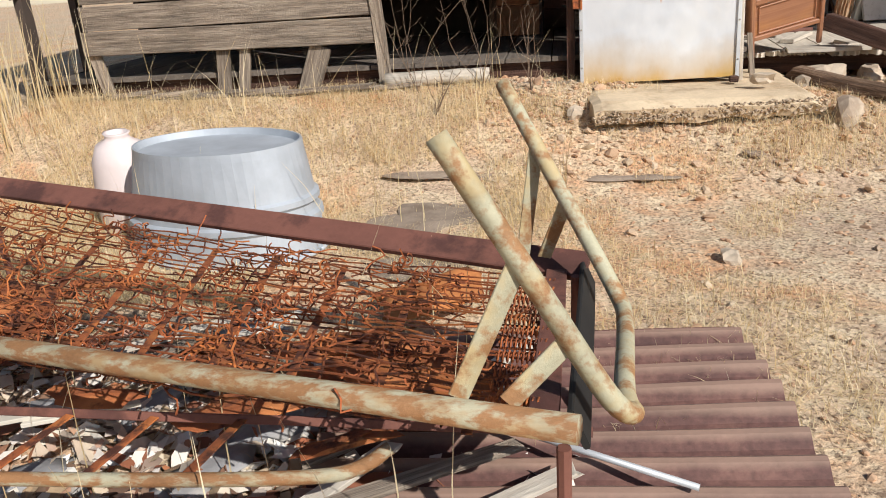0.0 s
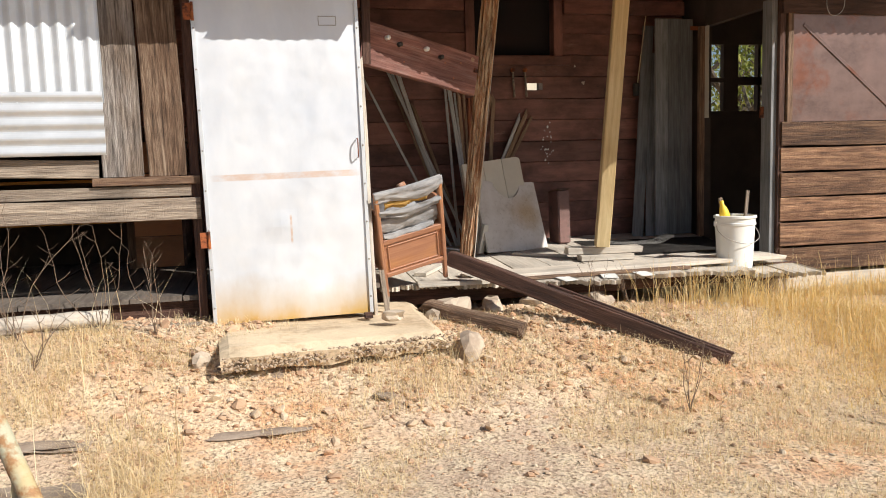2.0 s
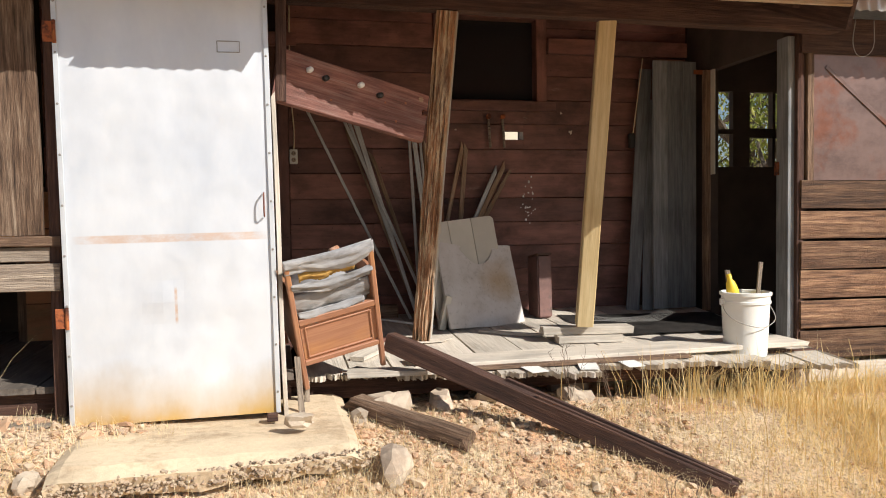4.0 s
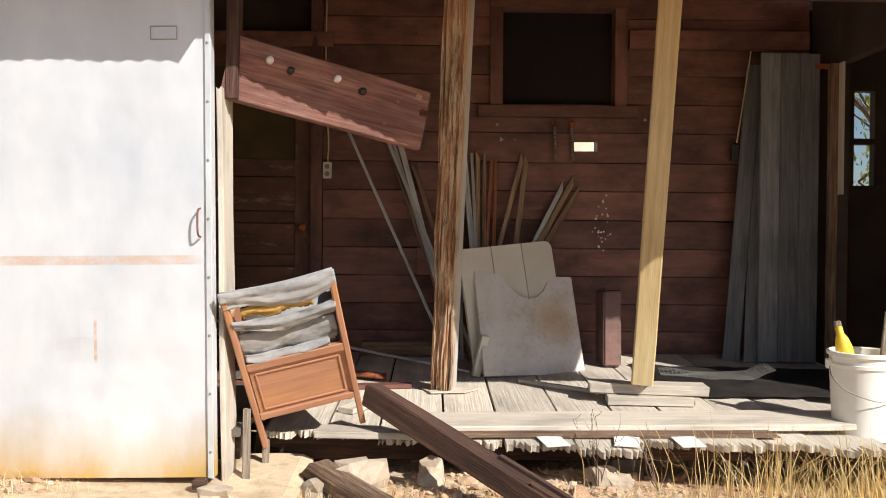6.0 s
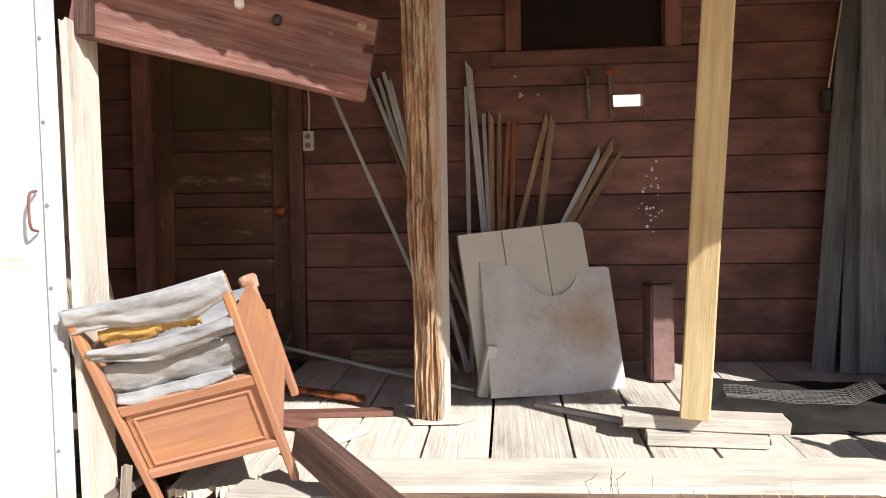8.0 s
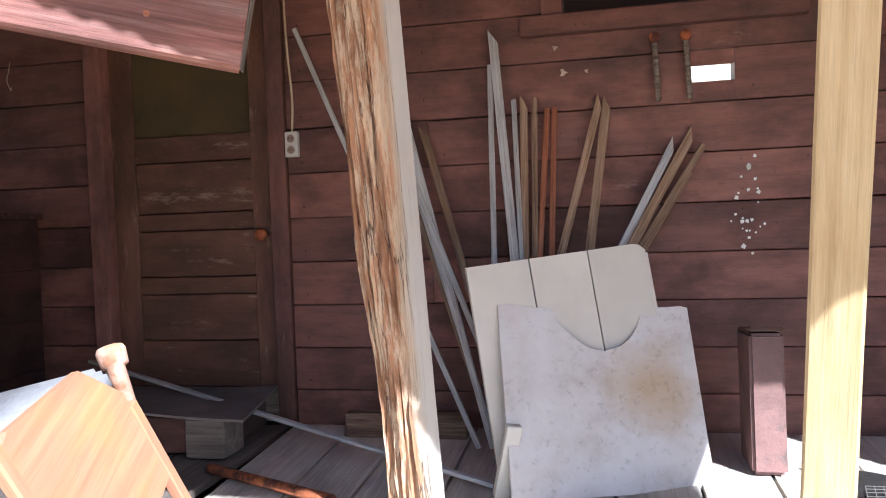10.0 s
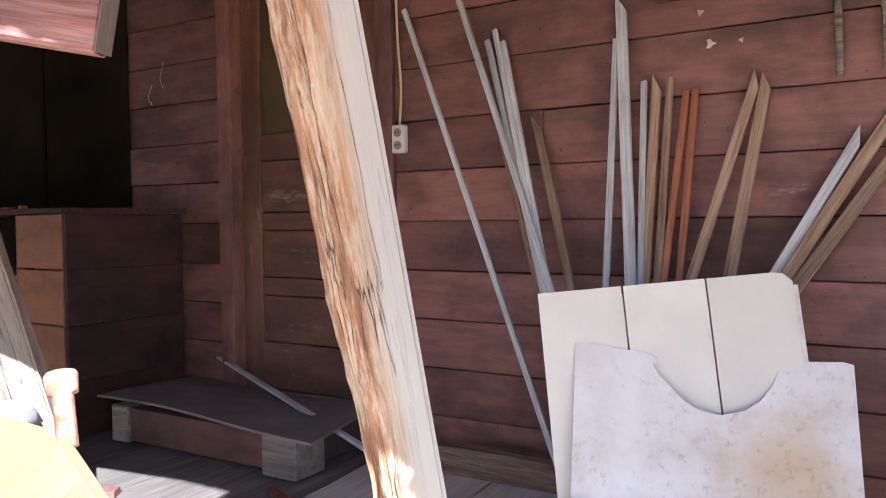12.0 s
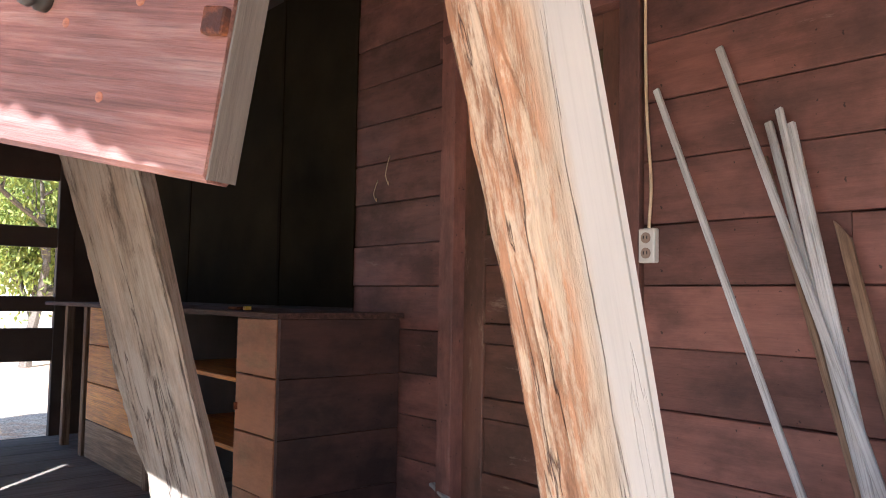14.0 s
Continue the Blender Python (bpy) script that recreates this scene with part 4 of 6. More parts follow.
def step_rubble():
    r = random.Random(77)
    bm = bmesh.new()
    for k in range(700):
        u = r.random()
        q = r.uniform(0.004, 0.011)
        x, y = 1.49 + 1.24 * u, 4.785 + 0.165 * u + 0.02 * noise.noise(Vector((u * 9, 0, 0))) + r.uniform(-0.004, 0.022)
        merge(bm, rock(q * 1.3, q, q * 0.8, k, 1, 0.6), pose(x, y, r.uniform(0.265, 0.335), r.uniform(-30, 30), 0, r.random() * 360))
    return bm


tagged(part("rubble_edge", step_rubble(), islands("coarse_aggregate", [(0.42, 0.32, 0.22), (0.30, 0.22, 0.15), (0.52, 0.41, 0.29), (0.36, 0.26, 0.18), (0.46, 0.36, 0.25)]), doorstep, "dark coarse aggregate along the broken edge"), kind="stuff")

# sheet-metal door leaning in the doorway
DOOR = pose(1.44, 5.468, 0.384, 0, -0.8, -0.4)
metal_door = thing("metal_door", DOOR, "closed door clad in pale galvanised sheet, rust-stained at the foot", "door")


def door_sheet():
    bm = bmesh.new()
    nx, nz = 20, 40
    g = []
    for i in range(nx + 1):
        col = []
        for j in range(nz + 1):
            x, z = 0.93 * i / nx, 1.99 * j / nz
            y = 0.006 * noise.noise(Vector((x * 2.5, z * 2.2, 3))) - 0.006 * math.exp(-((x - 0.42) ** 2 + (z - 0.55) ** 2) / 0.004)
            col.append(bm.verts.new((x, y - 0.02, z)))
        g.append(col)
    for i in range(nx):
        for j in range(nz):
            bm.faces.new((g[i][j], g[i + 1][j], g[i + 1][j + 1], g[i][j + 1]))
    rim = [g[i][0] for i in range(nx + 1)] + [g[nx][j] for j in range(1, nz + 1)] + [g[i][nz] for i in range(nx - 1, -1, -1)] + [g[0][j] for j in range(nz - 1, 0, -1)]
    back = [bm.verts.new((v.co.x, 0.02, v.co.z)) for v in rim]
    for k in range(len(rim)):
        bm.faces.new((rim[k], back[k], back[(k + 1) % len(back)], rim[(k + 1) % len(back)]))
    bm.faces.new(back)
    return bm


part("sheet", door_sheet(), M_GALV, metal_door, m=DOOR, smooth=False)
part("edge_strip", board(1.99, 0.022, 0.006, 4, 0.001), M_CORRWHITE, metal_door, m=DOOR @ along((0.012, -0.029, 0), (0.012, -0.029, 1.99), (0, -1, 0)))
part("edge_strip", board(1.99, 0.022, 0.006, 4, 0.001), M_CORRWHITE, metal_door, m=DOOR @ along((0.918, -0.029, 0), (0.918, -0.029, 1.99), (0, -1, 0)))
M_PIPE = peeling("pinkish_rusty_iron", (0.36, 0.17, 0.09), (0.55, 0.33, 0.23), 0.45, 12, (1, 1, 1), 0.7)
part("handle", tube(smooth_path([(0, 0, 0.055), (0.0, -0.03, 0.045), (0, -0.036, 0), (0.0, -0.03, -0.045), (0, 0, -0.055)]), 0.004, 8), M_RUSTRAIL, metal_door, "rusted wire handle", DOOR @ pose(0.885, -0.028, 0.985), True)
for z in (0.45, 1.72):
    hinge = part("hinge", block(0.05, 0.006, 0.09, 0.001), M_RUST, metal_door, "rust-red strap hinge", DOOR @ pose(-0.012, -0.032, z))
    part("hinge_pin", tube([(0, 0, -0.05), (0, 0, 0.05)], 0.008, 8), M_RUST, hinge, m=DOOR @ pose(0.012, -0.038, z + 0.045))
for a, b in (((0.70, 1.69), (0.80, 1.69)), ((0.70, 1.69), (0.70, 1.74)), ((0.80, 1.69), (0.80, 1.74)), ((0.70, 1.74), (0.80, 1.74))):
    part("latch_outline", tube([DOOR @ Vector((a[0], -0.026, a[1])), DOOR @ Vector((b[0], -0.026, b[1]))], 0.002, 5), M_WIRE, metal_door)
nail = mesh_of("screw", lathe([(0, 0), (0.006, 0), (0.005, 0.003), (0, 0.004)], 8), M_WIRE)
for i in range(9):
    for x in (0.012, 0.918):
        part("screw", nail, None, metal_door, m=DOOR @ pose(x, -0.032, 0.1 + 0.225 * i, 90, 0, 0))
for i in range(5):
    part("screw", nail, None, metal_door, m=DOOR @ pose(0.1 + 0.18 * i, -0.027, 1.965, 90, 0, 0))

doorpost = solid("door_post", board(1.54, 0.165, 0.022, 10, 0.006, rag=0.03), M_DECK, along((2.392, 5.575, 0.36), (2.362, 5.575, 1.90), (-1, 0, 0)), "weathered grey door post", "post", kind="structure")
doorpost2 = solid("door_post_upper", board(0.62, 0.05, 0.06, 3, 0.003), M_DARKBEAM, along((2.40, 5.56, 1.88), (2.41, 5.56, 2.48), (0, -1, 0)), "dark upper door post under the roof plate", "post", kind="structure")

# ---- porch timbers ----


def rough_post(a, b, w, d, turn, mat, wobble, gouge, n=40):
    """A post from a to b, hewn and cracked on one side."""
    bm = bmesh.new()
    length = (Vector(b) - Vector(a)).length
    seg, rings = 64, []
    for i in range(n + 1):
        x = length * i / n
        ring = []
        for k in range(seg):
            u = 4 * k / seg
            s, f = int(u), 2 * (u - int(u)) - 1
            py, pz = ((f, -1), (1, f), (-f, 1), (-1, -f))[s]
            q = 1 - 0.06 * (abs(f) > 0.85)
            side = max(0, py) ** 2
            crack = gouge * side * (abs(noise.noise(Vector((x * 1.2, pz * 4.0, 3.0)))) ** 0.7 + 0.3 * abs(noise.noise(Vector((x * 9.0, pz * 7.0, 6.0)))) + 0.7 * max(0.0, 1 - 9 * abs(noise.noise(Vector((x * 0.9, pz * 3.2, 13.0))))))
            big = wobble * noise.noise(Vector((x * 1.3, py * 0.6, pz * 0.6 + 5)))
            ring.append(bm.verts.new((x, (py * w / 2) * q - crack + big, pz * d / 2 * q + big * 0.6 + gouge * 0.4 * side * noise.noise(Vector((x * 3, pz * 3, 9))))))
        rings.append(ring)
    for p, q in zip(rings, rings[1:]):
        for k in range(seg):
            bm.faces.new((p[k], p[(k + 1) % seg], q[(k + 1) % seg], q[k]))
    bm.faces.new(rings[0][::-1])
    bm.faces.new(rings[-1])
    return bm, along(a, b, (0, -1, 0)) @ pose(0, 0, 0, turn, 0, 0)


bm, m = rough_post((3.268, 6.57, 0.53), (3.318, 5.93, 2.46), 0.135, 0.112, 68, M_OLDPOST, 0.009, 0.030, 180)
old_post = solid("porch_post", bm, M_SPLIT, m, "leaning old porch post, pale and split along one side", "post", "porch posts", smooth=False)
new_post = solid("porch_post", board(1.86, 0.105, 0.088, 8, 0.002, 0.006), M_NEWPOST, along((4.255, 6.265, 0.622), (4.285, 5.97, 2.455), (0, -1, 0)) @ pose(0, 0, 0, -14, 0, 0), "straight yellow sawn porch post on blocks", "post", "porch posts")
solid("support_block", board(0.42, 0.11, 0.045, 3, 0.004), M_DECK, along((4.09, 6.31, 0.532), (4.50, 6.28, 0.532)), "flat offcut of pale timber under the post", "block", "blocks under the post")
solid("support_block", board(0.57, 0.13, 0.05, 3, 0.006, 0.004, 0.02), M_DECK, along((4.02, 6.39, 0.582), (4.585, 6.30, 0.582)), "pale timber block carrying the post", "block", "blocks under the post")
solid("wood_chip", slab_of([(-0.14, -0.09), (0.1, -0.11), (0.17, 0.02), (0.06, 0.1), (-0.12, 0.07)], 0.006), M_DECK, pose(3.3, 6.56, deck_z(6.56) + 0.004, 90, 0, 15), "thin pale wood chip under the old post", "chip")

plank = thing("hanging_plank", along((2.373, 5.56, 2.013), (3.158, 5.855, 1.846), (0.35, -1, 0)), "faded red plank with insulators, hanging by one nailed end", "plank")
PL = POSE[plank.name]
plank_len = (Vector((3.158, 5.855, 1.846)) - Vector((2.373, 5.56, 2.013))).length
part("board", board(plank_len, 0.262, 0.045, 10, 0.003, 0.006, 0.012), M_PLANK, plank, m=PL)
part("end_grain", board(0.256, 0.041, 0.003, 6, 0.001), M_FLOOR, plank, "saw-cut grey-brown end", PL @ along((plank_len + 0.006, -0.128, 0), (plank_len + 0.006, 0.128, 0), (1, 0, 0)))
M_PORC = plain("white_porcelain", (0.75, 0.72, 0.66), 0.3)
for u, v, mat, lab in ((0.15, 0.062, M_PORC, "white porcelain knob"), (0.235, 0.045, M_DARKPLASTIC, "dark knob on a nail"), (0.42, 0.066, M_PORC, "white porcelain knob"), (0.53, 0.045, M_DARKPLASTIC, "black knob")):
    part("insulator", lathe([(0, 0), (0.015, 0.0), (0.015, 0.012), (0.010, 0.016), (0.015, 0.022), (0.014, 0.03), (0.004, 0.032), (0, 0.033)], 14), mat, plank, lab, PL @ pose(u * plank_len / 0.815, v, 0.0226), True)
part("bracket", block(0.03, 0.028, 0.012, 0.002), M_RUST, plank, "rusty bracket", PL @ pose(plank_len - 0.012, 0.03, 0.022))
part("knot", lathe([(0, 0), (0.015, 0.0), (0.013, 0.002), (0.008, 0.0015), (0, 0.003)], 18), M_TRIM, plank, "pale resinous knot", PL @ pose(plank_len - 0.045, 0.095, 0.0222))
for u, v in ((0.72, 0.05), (0.68, -0.06), (0.3, -0.05), (0.6, 0.02)):
    part("knot", lathe([(0, 0), (0.008, 0.0), (0.006, 0.002), (0, 0.003)], 10), M_RUSTWOOD, plank, m=PL @ pose(u, v, 0.0222))
for a, b in (((0.79, -0.02, -0.01), (0.845, -0.05, -0.02)), ((0.80, 0.08, 0), (0.835, 0.083, 0.0))):
    part("nail", tube([PL @ Vector(a), PL @ Vector(b)], 0.0025, 6), M_RUST, plank, "bent nail")

# dark beam lying from the deck down to the ground
BA, BB = Vector((2.945, 5.785, 0.655)), Vector((4.27, 4.66, 0.105))
BM = along(BA, BB)
fallen = thing("fallen_beam", BM, "dark stained beam lying from the deck to the ground", "beam")
blen = (BB - BA).length
part("timber", board(blen, 0.085, 0.10, 12, 0.006, 0.006, 0.01), M_DARKBEAM, fallen, m=BM)
part("lath", board(blen * 0.62, 0.022, 0.02, 8, 0.004, 0.002, 0.02), M_DARKBEAM, fallen, m=BM @ pose(blen * 0.38, 0.02, 0.056, 0, 0, -0.6))
part("lath", board(blen * 0.5, 0.018, 0.016, 8, 0.003, 0.002, 0.02), M_DARKBEAM, fallen, m=BM @ pose(blen * 0.48, -0.028, 0.055, 0, 0, 0.4))

# planks lying loose along the front of the deck
solid("long_plank", board(2.46, 0.29, 0.03, 12, 0.003, 0.004, 0.03), M_DECK, along((3.08, 5.905, deck_z(5.9) + 0.017), (5.52, 5.99, deck_z(5.99) + 0.017)), "long bleached plank lying along the deck edge", "plank")
solid("thin_plank", board(1.75, 0.10, 0.02, 10, 0.006, 0.003, 0.04), M_BROWN, along((2.95, 5.765, 0.49), (4.68, 5.79, 0.49)), "split brown plank at the deck edge", "plank")
solid("short_plank", board(0.42, 0.13, 0.03, 5, 0.005, 0.003, 0.05), M_DECK, along((2.74, 5.78, 0.492), (3.17, 5.76, 0.492)), "short splintered grey plank on the deck edge", "plank")
solid("loose_board", board(0.36, 0.09, 0.025, 3, 0.003), M_DECK, along((2.80, 6.10, deck_z(6.1) + 0.014), (3.0, 6.40, deck_z(6.4) + 0.014)), "short pale board lying on the deck", "board")
solid("split_stick", board(0.42, 0.035, 0.02, 4, 0.003, 0.003, 0.03), M_DECK, along((3.70, 6.74, deck_z(6.74) + 0.01), (4.04, 6.52, deck_z(6.52) + 0.012)), "pale split stick lying on the deck", "stick")
solid("red_board", board(0.75, 0.08, 0.022, 3, 0.003), M_RED, along((2.35, 6.55, deck_z(6.5) + 0.012), (3.1, 6.62, deck_z(6.6) + 0.012)), "old red board lying on the deck", "board")
for x, rz in ((3.72, 14), (4.03, -14), (4.29, 6)):
    solid("metal_shingle", block(0.105, 0.12, 0.002, 0), M_WHITE, pose(x, 5.672, deck_z(5.675) + 0.008, 6, 0, rz), "small bright metal patch nailed on the deck edge", "patch", "metal patches")

# broken armchair tipped back
CX, CU = Vector((0.427, 0.064, 0.097)).normalized(), Vector((-0.126, -0.342, 0.693))
CU = (CU - CX * CU.dot(CX)).normalized()
CD = CU.cross(CX)
CH = Matrix((CX, CD, CU)).transposed().to_4x4()
CH.translation = (2.503, 5.733, 0.442)
armchair = thing("armchair", CH, "broken varnished wooden chair with torn grey upholstery, tipped back", "chair")
W = 0.44


def cpart(name, bm, mat, m, label="", smooth=False):
    return part(name, bm, mat, armchair, label, CH @ m, smooth)


for x in (0.0, W - 0.02):
    cpart("back_post", board(0.745, 0.026, 0.032, 6, 0.001, 0.005), M_CHAIRWOOD, along((x, 0, 0), (x, 0.0, 0.745), (0, -1, 0)))
cpart("lower_rail", board(W - 0.04, 0.03, 0.026, 2), M_CHAIRWOOD, along((0.015, 0.0, 0.155), (W - 0.035, 0, 0.155), (0, -1, 0)))
cpart("upper_rail", board(W - 0.04, 0.035, 0.026, 2), M_CHAIRWOOD, along((0.015, 0.0, 0.40), (W - 0.035, 0, 0.40), (0, -1, 0)))
pan = cpart("back_panel", board(W - 0.05, 0.215, 0.012, 2), M_CHAIRWOOD, along((0.017, 0.006, 0.277), (W - 0.037, 0.006, 0.277), (0, -1, 0)))
for a, b in (((0.04, 0.185), (W - 0.06, 0.185)), ((0.04, 0.36), (W - 0.06, 0.36)), ((0.04, 0.185), (0.04, 0.36)), ((W - 0.06, 0.185), (W - 0.06, 0.36))):
    part("moulding", tube([CH @ Vector((a[0], -0.002, a[1])), CH @ Vector((b[0], -0.002, b[1]))], 0.005, 8), M_CHAIRWOOD, pan)


def rag(w, h, sag, seed, hem):
    """A sagging strip of cloth with a torn lower hem, with thickness."""
    bm = bmesh.new()
    nx, nz = 40, 10
    F, B = [], []
    for i in range(nx + 1):
        cf, cb = [], []
        for j in range(nz + 1):
            u, v = i / nx, j / nz
            low = -h * (1 + hem * noise.noise(Vector((u * 2.2 + seed, seed, 0))) + 0.12 * hem * noise.noise(Vector((u * 30, seed, 3))))
            z = v * low - sag * math.sin(math.pi * u) * (0.3 + 0.7 * v)
            y = -0.010 - 0.010 * math.sin(math.pi * min(1, v * 1.3)) + 0.012 * noise.noise(Vector((u * 3.5, v * 3.5, seed))) + 0.004 * noise.noise(Vector((u * 11, v * 9, seed + 4)))
            cf.append(bm.verts.new((u * w, y, z)))
            cb.append(bm.verts.new((u * w, y + 0.003, z)))
        F.append(cf)
        B.append(cb)
    for i in range(nx):
        for j in range(nz):
            bm.faces.new((F[i][j], F[i + 1][j], F[i + 1][j + 1], F[i][j + 1]))
            bm.faces.new((B[i][j], B[i][j + 1], B[i + 1][j + 1], B[i + 1][j]))
        for j in (0, nz):
            bm.faces.new((F[i][j], B[i][j], B[i + 1][j], F[i + 1][j]))
    for i in (0, nx):
        for j in range(nz):
            bm.faces.new((F[i][j], F[i][j + 1], B[i][j + 1], B[i][j]))
    return bm


cpart("top_cloth", rag(W + 0.01, 0.075, 0.030, 1.0, 0.5), M_CLOTH, pose(-0.015, -0.004, 0.758), "torn grey cloth over the top", True)
cpart("top_roll", tube(smooth_path([(-0.01, 0, 0.745), (W / 2, 0.004, 0.735), (W - 0.01, 0, 0.750)]), 0.010, 10), M_CLOTH, Matrix(), smooth=True)
cpart("stuffing", rag(W - 0.16, 0.05, 0.01, 5.0, 1.3), M_FOAM, pose(0.05, 0.014, 0.665), "ochre stuffing hanging out", True)
cpart("middle_cloth", rag(W - 0.03, 0.045, 0.045, 2.0, 0.7), M_CLOTH, pose(0.005, -0.002, 0.625), "sagging strip of torn cloth", True)
cpart("seat_cloth", rag(W - 0.05, 0.11, 0.01, 8.0, 0.35), M_CLOTH, pose(0.01, 0.03, 0.545), "crumpled pale cloth", True)
cpart("torn_hem", rag(W - 0.10, 0.05, 0.02, 11.0, 1.2), M_CLOTH, pose(0.02, 0.012, 0.455), "dark frayed shreds of cloth", True)
cpart("seat", block(W - 0.05, 0.40, 0.09, 0.02, 2), M_CLOTH, pose(W / 2 - 0.01, 0.23, 0.40), "worn grey seat cushion", True)
for x in (0.0, W - 0.025):
    cpart("side_panel", slab_of([(0.0, 0.15), (0.42, 0.17), (0.40, 0.42), (0.30, 0.55), (0.05, 0.60), (0.0, 0.58)], 0.016), M_CHAIRWOOD, pose(x, 0.0, 0, 0, 0, 90))
    cpart("front_leg", board(0.36, 0.028, 0.032, 3, 0.001, 0.004), M_CHAIRWOOD, along((x, 0.42, 0.02), (x, 0.41, 0.40), (0, -1, 0)))
solid("pipe_fitting", lathe([(0.021, 0), (0.021, 0.11), (0.031, 0.113), (0.034, 0.15), (0.030, 0.158), (0.020, 0.158), (0.017, 0.12), (0, 0.12)], 20), M_PIPE, pose(2.735, 6.03, 1.01, -10, -24, 0), "rust-brown pipe fitting stuck in the chair", "pipe", smooth=True)
solid("ground_stake", board(0.24, 0.028, 0.02, 3, 0.004, 0.002, 0.02), M_GREY, along((2.50, 5.735, 0.22), (2.503, 5.735, 0.446), (0, -1, 0)), "grey wooden stake under a chair leg", "stake")
solid("leaning_offcut", board(0.3, 0.03, 0.015, 3, 0.003, 0.002, 0.02), M_GREY, along((2.47, 5.52, 0.33), (2.455, 5.60, 0.60), (0, -1, 0)), "small grey offcut leaning on the door post", "offcut")

# boards leaning against the wall
CBX = Vector((0.638, 0.287, -0.03)).normalized()
CBU = Vector((-0.122, 0.17, 0.6))
CBU = (CBU - CBX * CBU.dot(CBX)).normalized()
CBM = Matrix((CBX, CBU.cross(CBX), CBU)).transposed().to_4x4()
CBM.translation = (3.505, 6.785, 0.555)
notch = [(0.0, 0.0), (0.685, 0.0), (0.685, 0.60), (0.66, 0.606), (0.60, 0.603), (0.55, 0.602), (0.52, 0.60), (0.505, 0.575), (0.49, 0.54), (0.46, 0.50), (0.42, 0.472), (0.36, 0.458), (0.31, 0.468), (0.27, 0.492), (0.235, 0.53), (0.215, 0.548), (0.20, 0.575), (0.215, 0.59), (0.185, 0.604), (0.12, 0.611), (0.05, 0.622), (0.005, 0.62)]
solid("fibreboard", slab_of(notch, 0.018), M_FIBRE, CBM, "stained fibreboard sheet with a round notch, leaning", "board")
CRX = Vector((0.579, 0.26, 0.059)).normalized()
CRU = (Vector((-0.12, 0.07, 0.73)) - CRX * Vector((-0.12, 0.07, 0.73)).dot(CRX)).normalized()
CRM = Matrix((CRX, CRU.cross(CRX), CRU)).transposed().to_4x4()
CRM.translation = Vector((3.352, 6.965, 1.267)) - CRU * 0.735
cream = thing("cream_board", CRM, "cream grooved board with rounded corners, leaning on the wall", "board")
for x0, x1 in ((0.0, 0.215), (0.22, 0.425), (0.43, 0.637)):
    poly = [(x0, 0), (x1, 0), (x1, 0.735), (x0, 0.735)] if x1 < 0.6 else [(x0, 0), (x1, 0), (x1, 0.71), (x1 - 0.02, 0.73), (x1 - 0.045, 0.735), (x0, 0.735)]
    part("strip", slab_of(poly, 0.02), M_CREAM, cream, m=CRM)
part("backing", slab_of([(0.005, 0), (0.655, 0), (0.655, 0.70), (0.005, 0.725)], 0.012), M_CARD, cream, m=CRM @ pose(0, 0.017, 0))
solid("wood_offcut", block(0.05, 0.03, 0.24, 0.003), M_CREAM, pose(3.46, 6.86, 0.545, 8, 10, 25), "pale offcut beside the leaning board", "offcut")


def stick(top, base, w, t, mat, label, group="sticks against the wall", point=False):
    top, base = Vector(top), Vector(base)
    ln = (top - base).length
    bm = board(ln, w, t, 4, 0.0015, 0.002, 0.004)
    if point:
        for v in bm.verts:
            if v.co.x > ln - 0.03:
                v.co.x += (v.co.y / w + 0.5) * 0.06
    return solid("wood_stick", bm, mat, along(base, top, (0, -1, 0)), label, "stick", group)


stick((2.541, 7.550, 2.267), (3.321, 7.280, 0.575), 0.02, 0.012, M_GREYSTICK, "pale grey trim stick leaning on the wall")
stick((2.754, 7.550, 2.349), (3.485, 7.280, 0.575), 0.022, 0.012, M_GREYSTICK, "pale grey trim stick leaning on the wall")
stick((2.899, 7.550, 2.104), (3.386, 7.280, 0.575), 0.022, 0.012, M_GREYSTICK, "pale grey trim stick leaning on the wall")
stick((2.928, 7.550, 2.138), (3.373, 7.280, 0.575), 0.02, 0.012, M_GREYSTICK, "pale grey trim stick leaning on the wall")
stick((2.959, 7.550, 2.092), (3.374, 7.280, 0.575), 0.022, 0.012, M_GREYSTICK, "pale grey trim stick leaning on the wall")
stick((2.886, 7.550, 2.009), (3.383, 7.281, 0.575), 0.018, 0.012, M_TRIM, "brown wooden trim stick leaning on the wall")
stick((3.094, 7.550, 1.771), (3.465, 7.280, 0.575), 0.03, 0.016, M_TRIM, "brown wooden trim stick leaning on the wall", point=True)
stick((3.371, 7.550, 2.048), (3.397, 7.280, 0.575), 0.022, 0.012, M_GREYSTICK, "pale grey trim stick leaning on the wall")
stick((3.388, 7.550, 2.130), (3.525, 7.281, 0.575), 0.035, 0.016, M_GREYSTICK, "pale grey trim stick leaning on the wall", point=True)
stick((3.461, 7.550, 1.901), (3.518, 7.281, 0.575), 0.02, 0.012, M_GREYSTICK, "pale grey trim stick leaning on the wall")
stick((3.501, 7.550, 1.864), (3.503, 7.281, 0.575), 0.03, 0.016, M_TRIM, "brown wooden trim stick leaning on the wall", point=True)
stick((3.545, 7.550, 1.904), (3.536, 7.280, 0.575), 0.022, 0.012, M_TRIM, "brown wooden trim stick leaning on the wall")
stick((3.595, 7.550, 1.857), (3.514, 7.281, 0.575), 0.022, 0.012, M_RUSTWOOD, "orange-brown stained stick leaning on the wall")
stick((3.622, 7.550, 1.859), (3.579, 7.281, 0.575), 0.022, 0.012, M_RUSTWOOD, "orange-brown stained stick leaning on the wall")
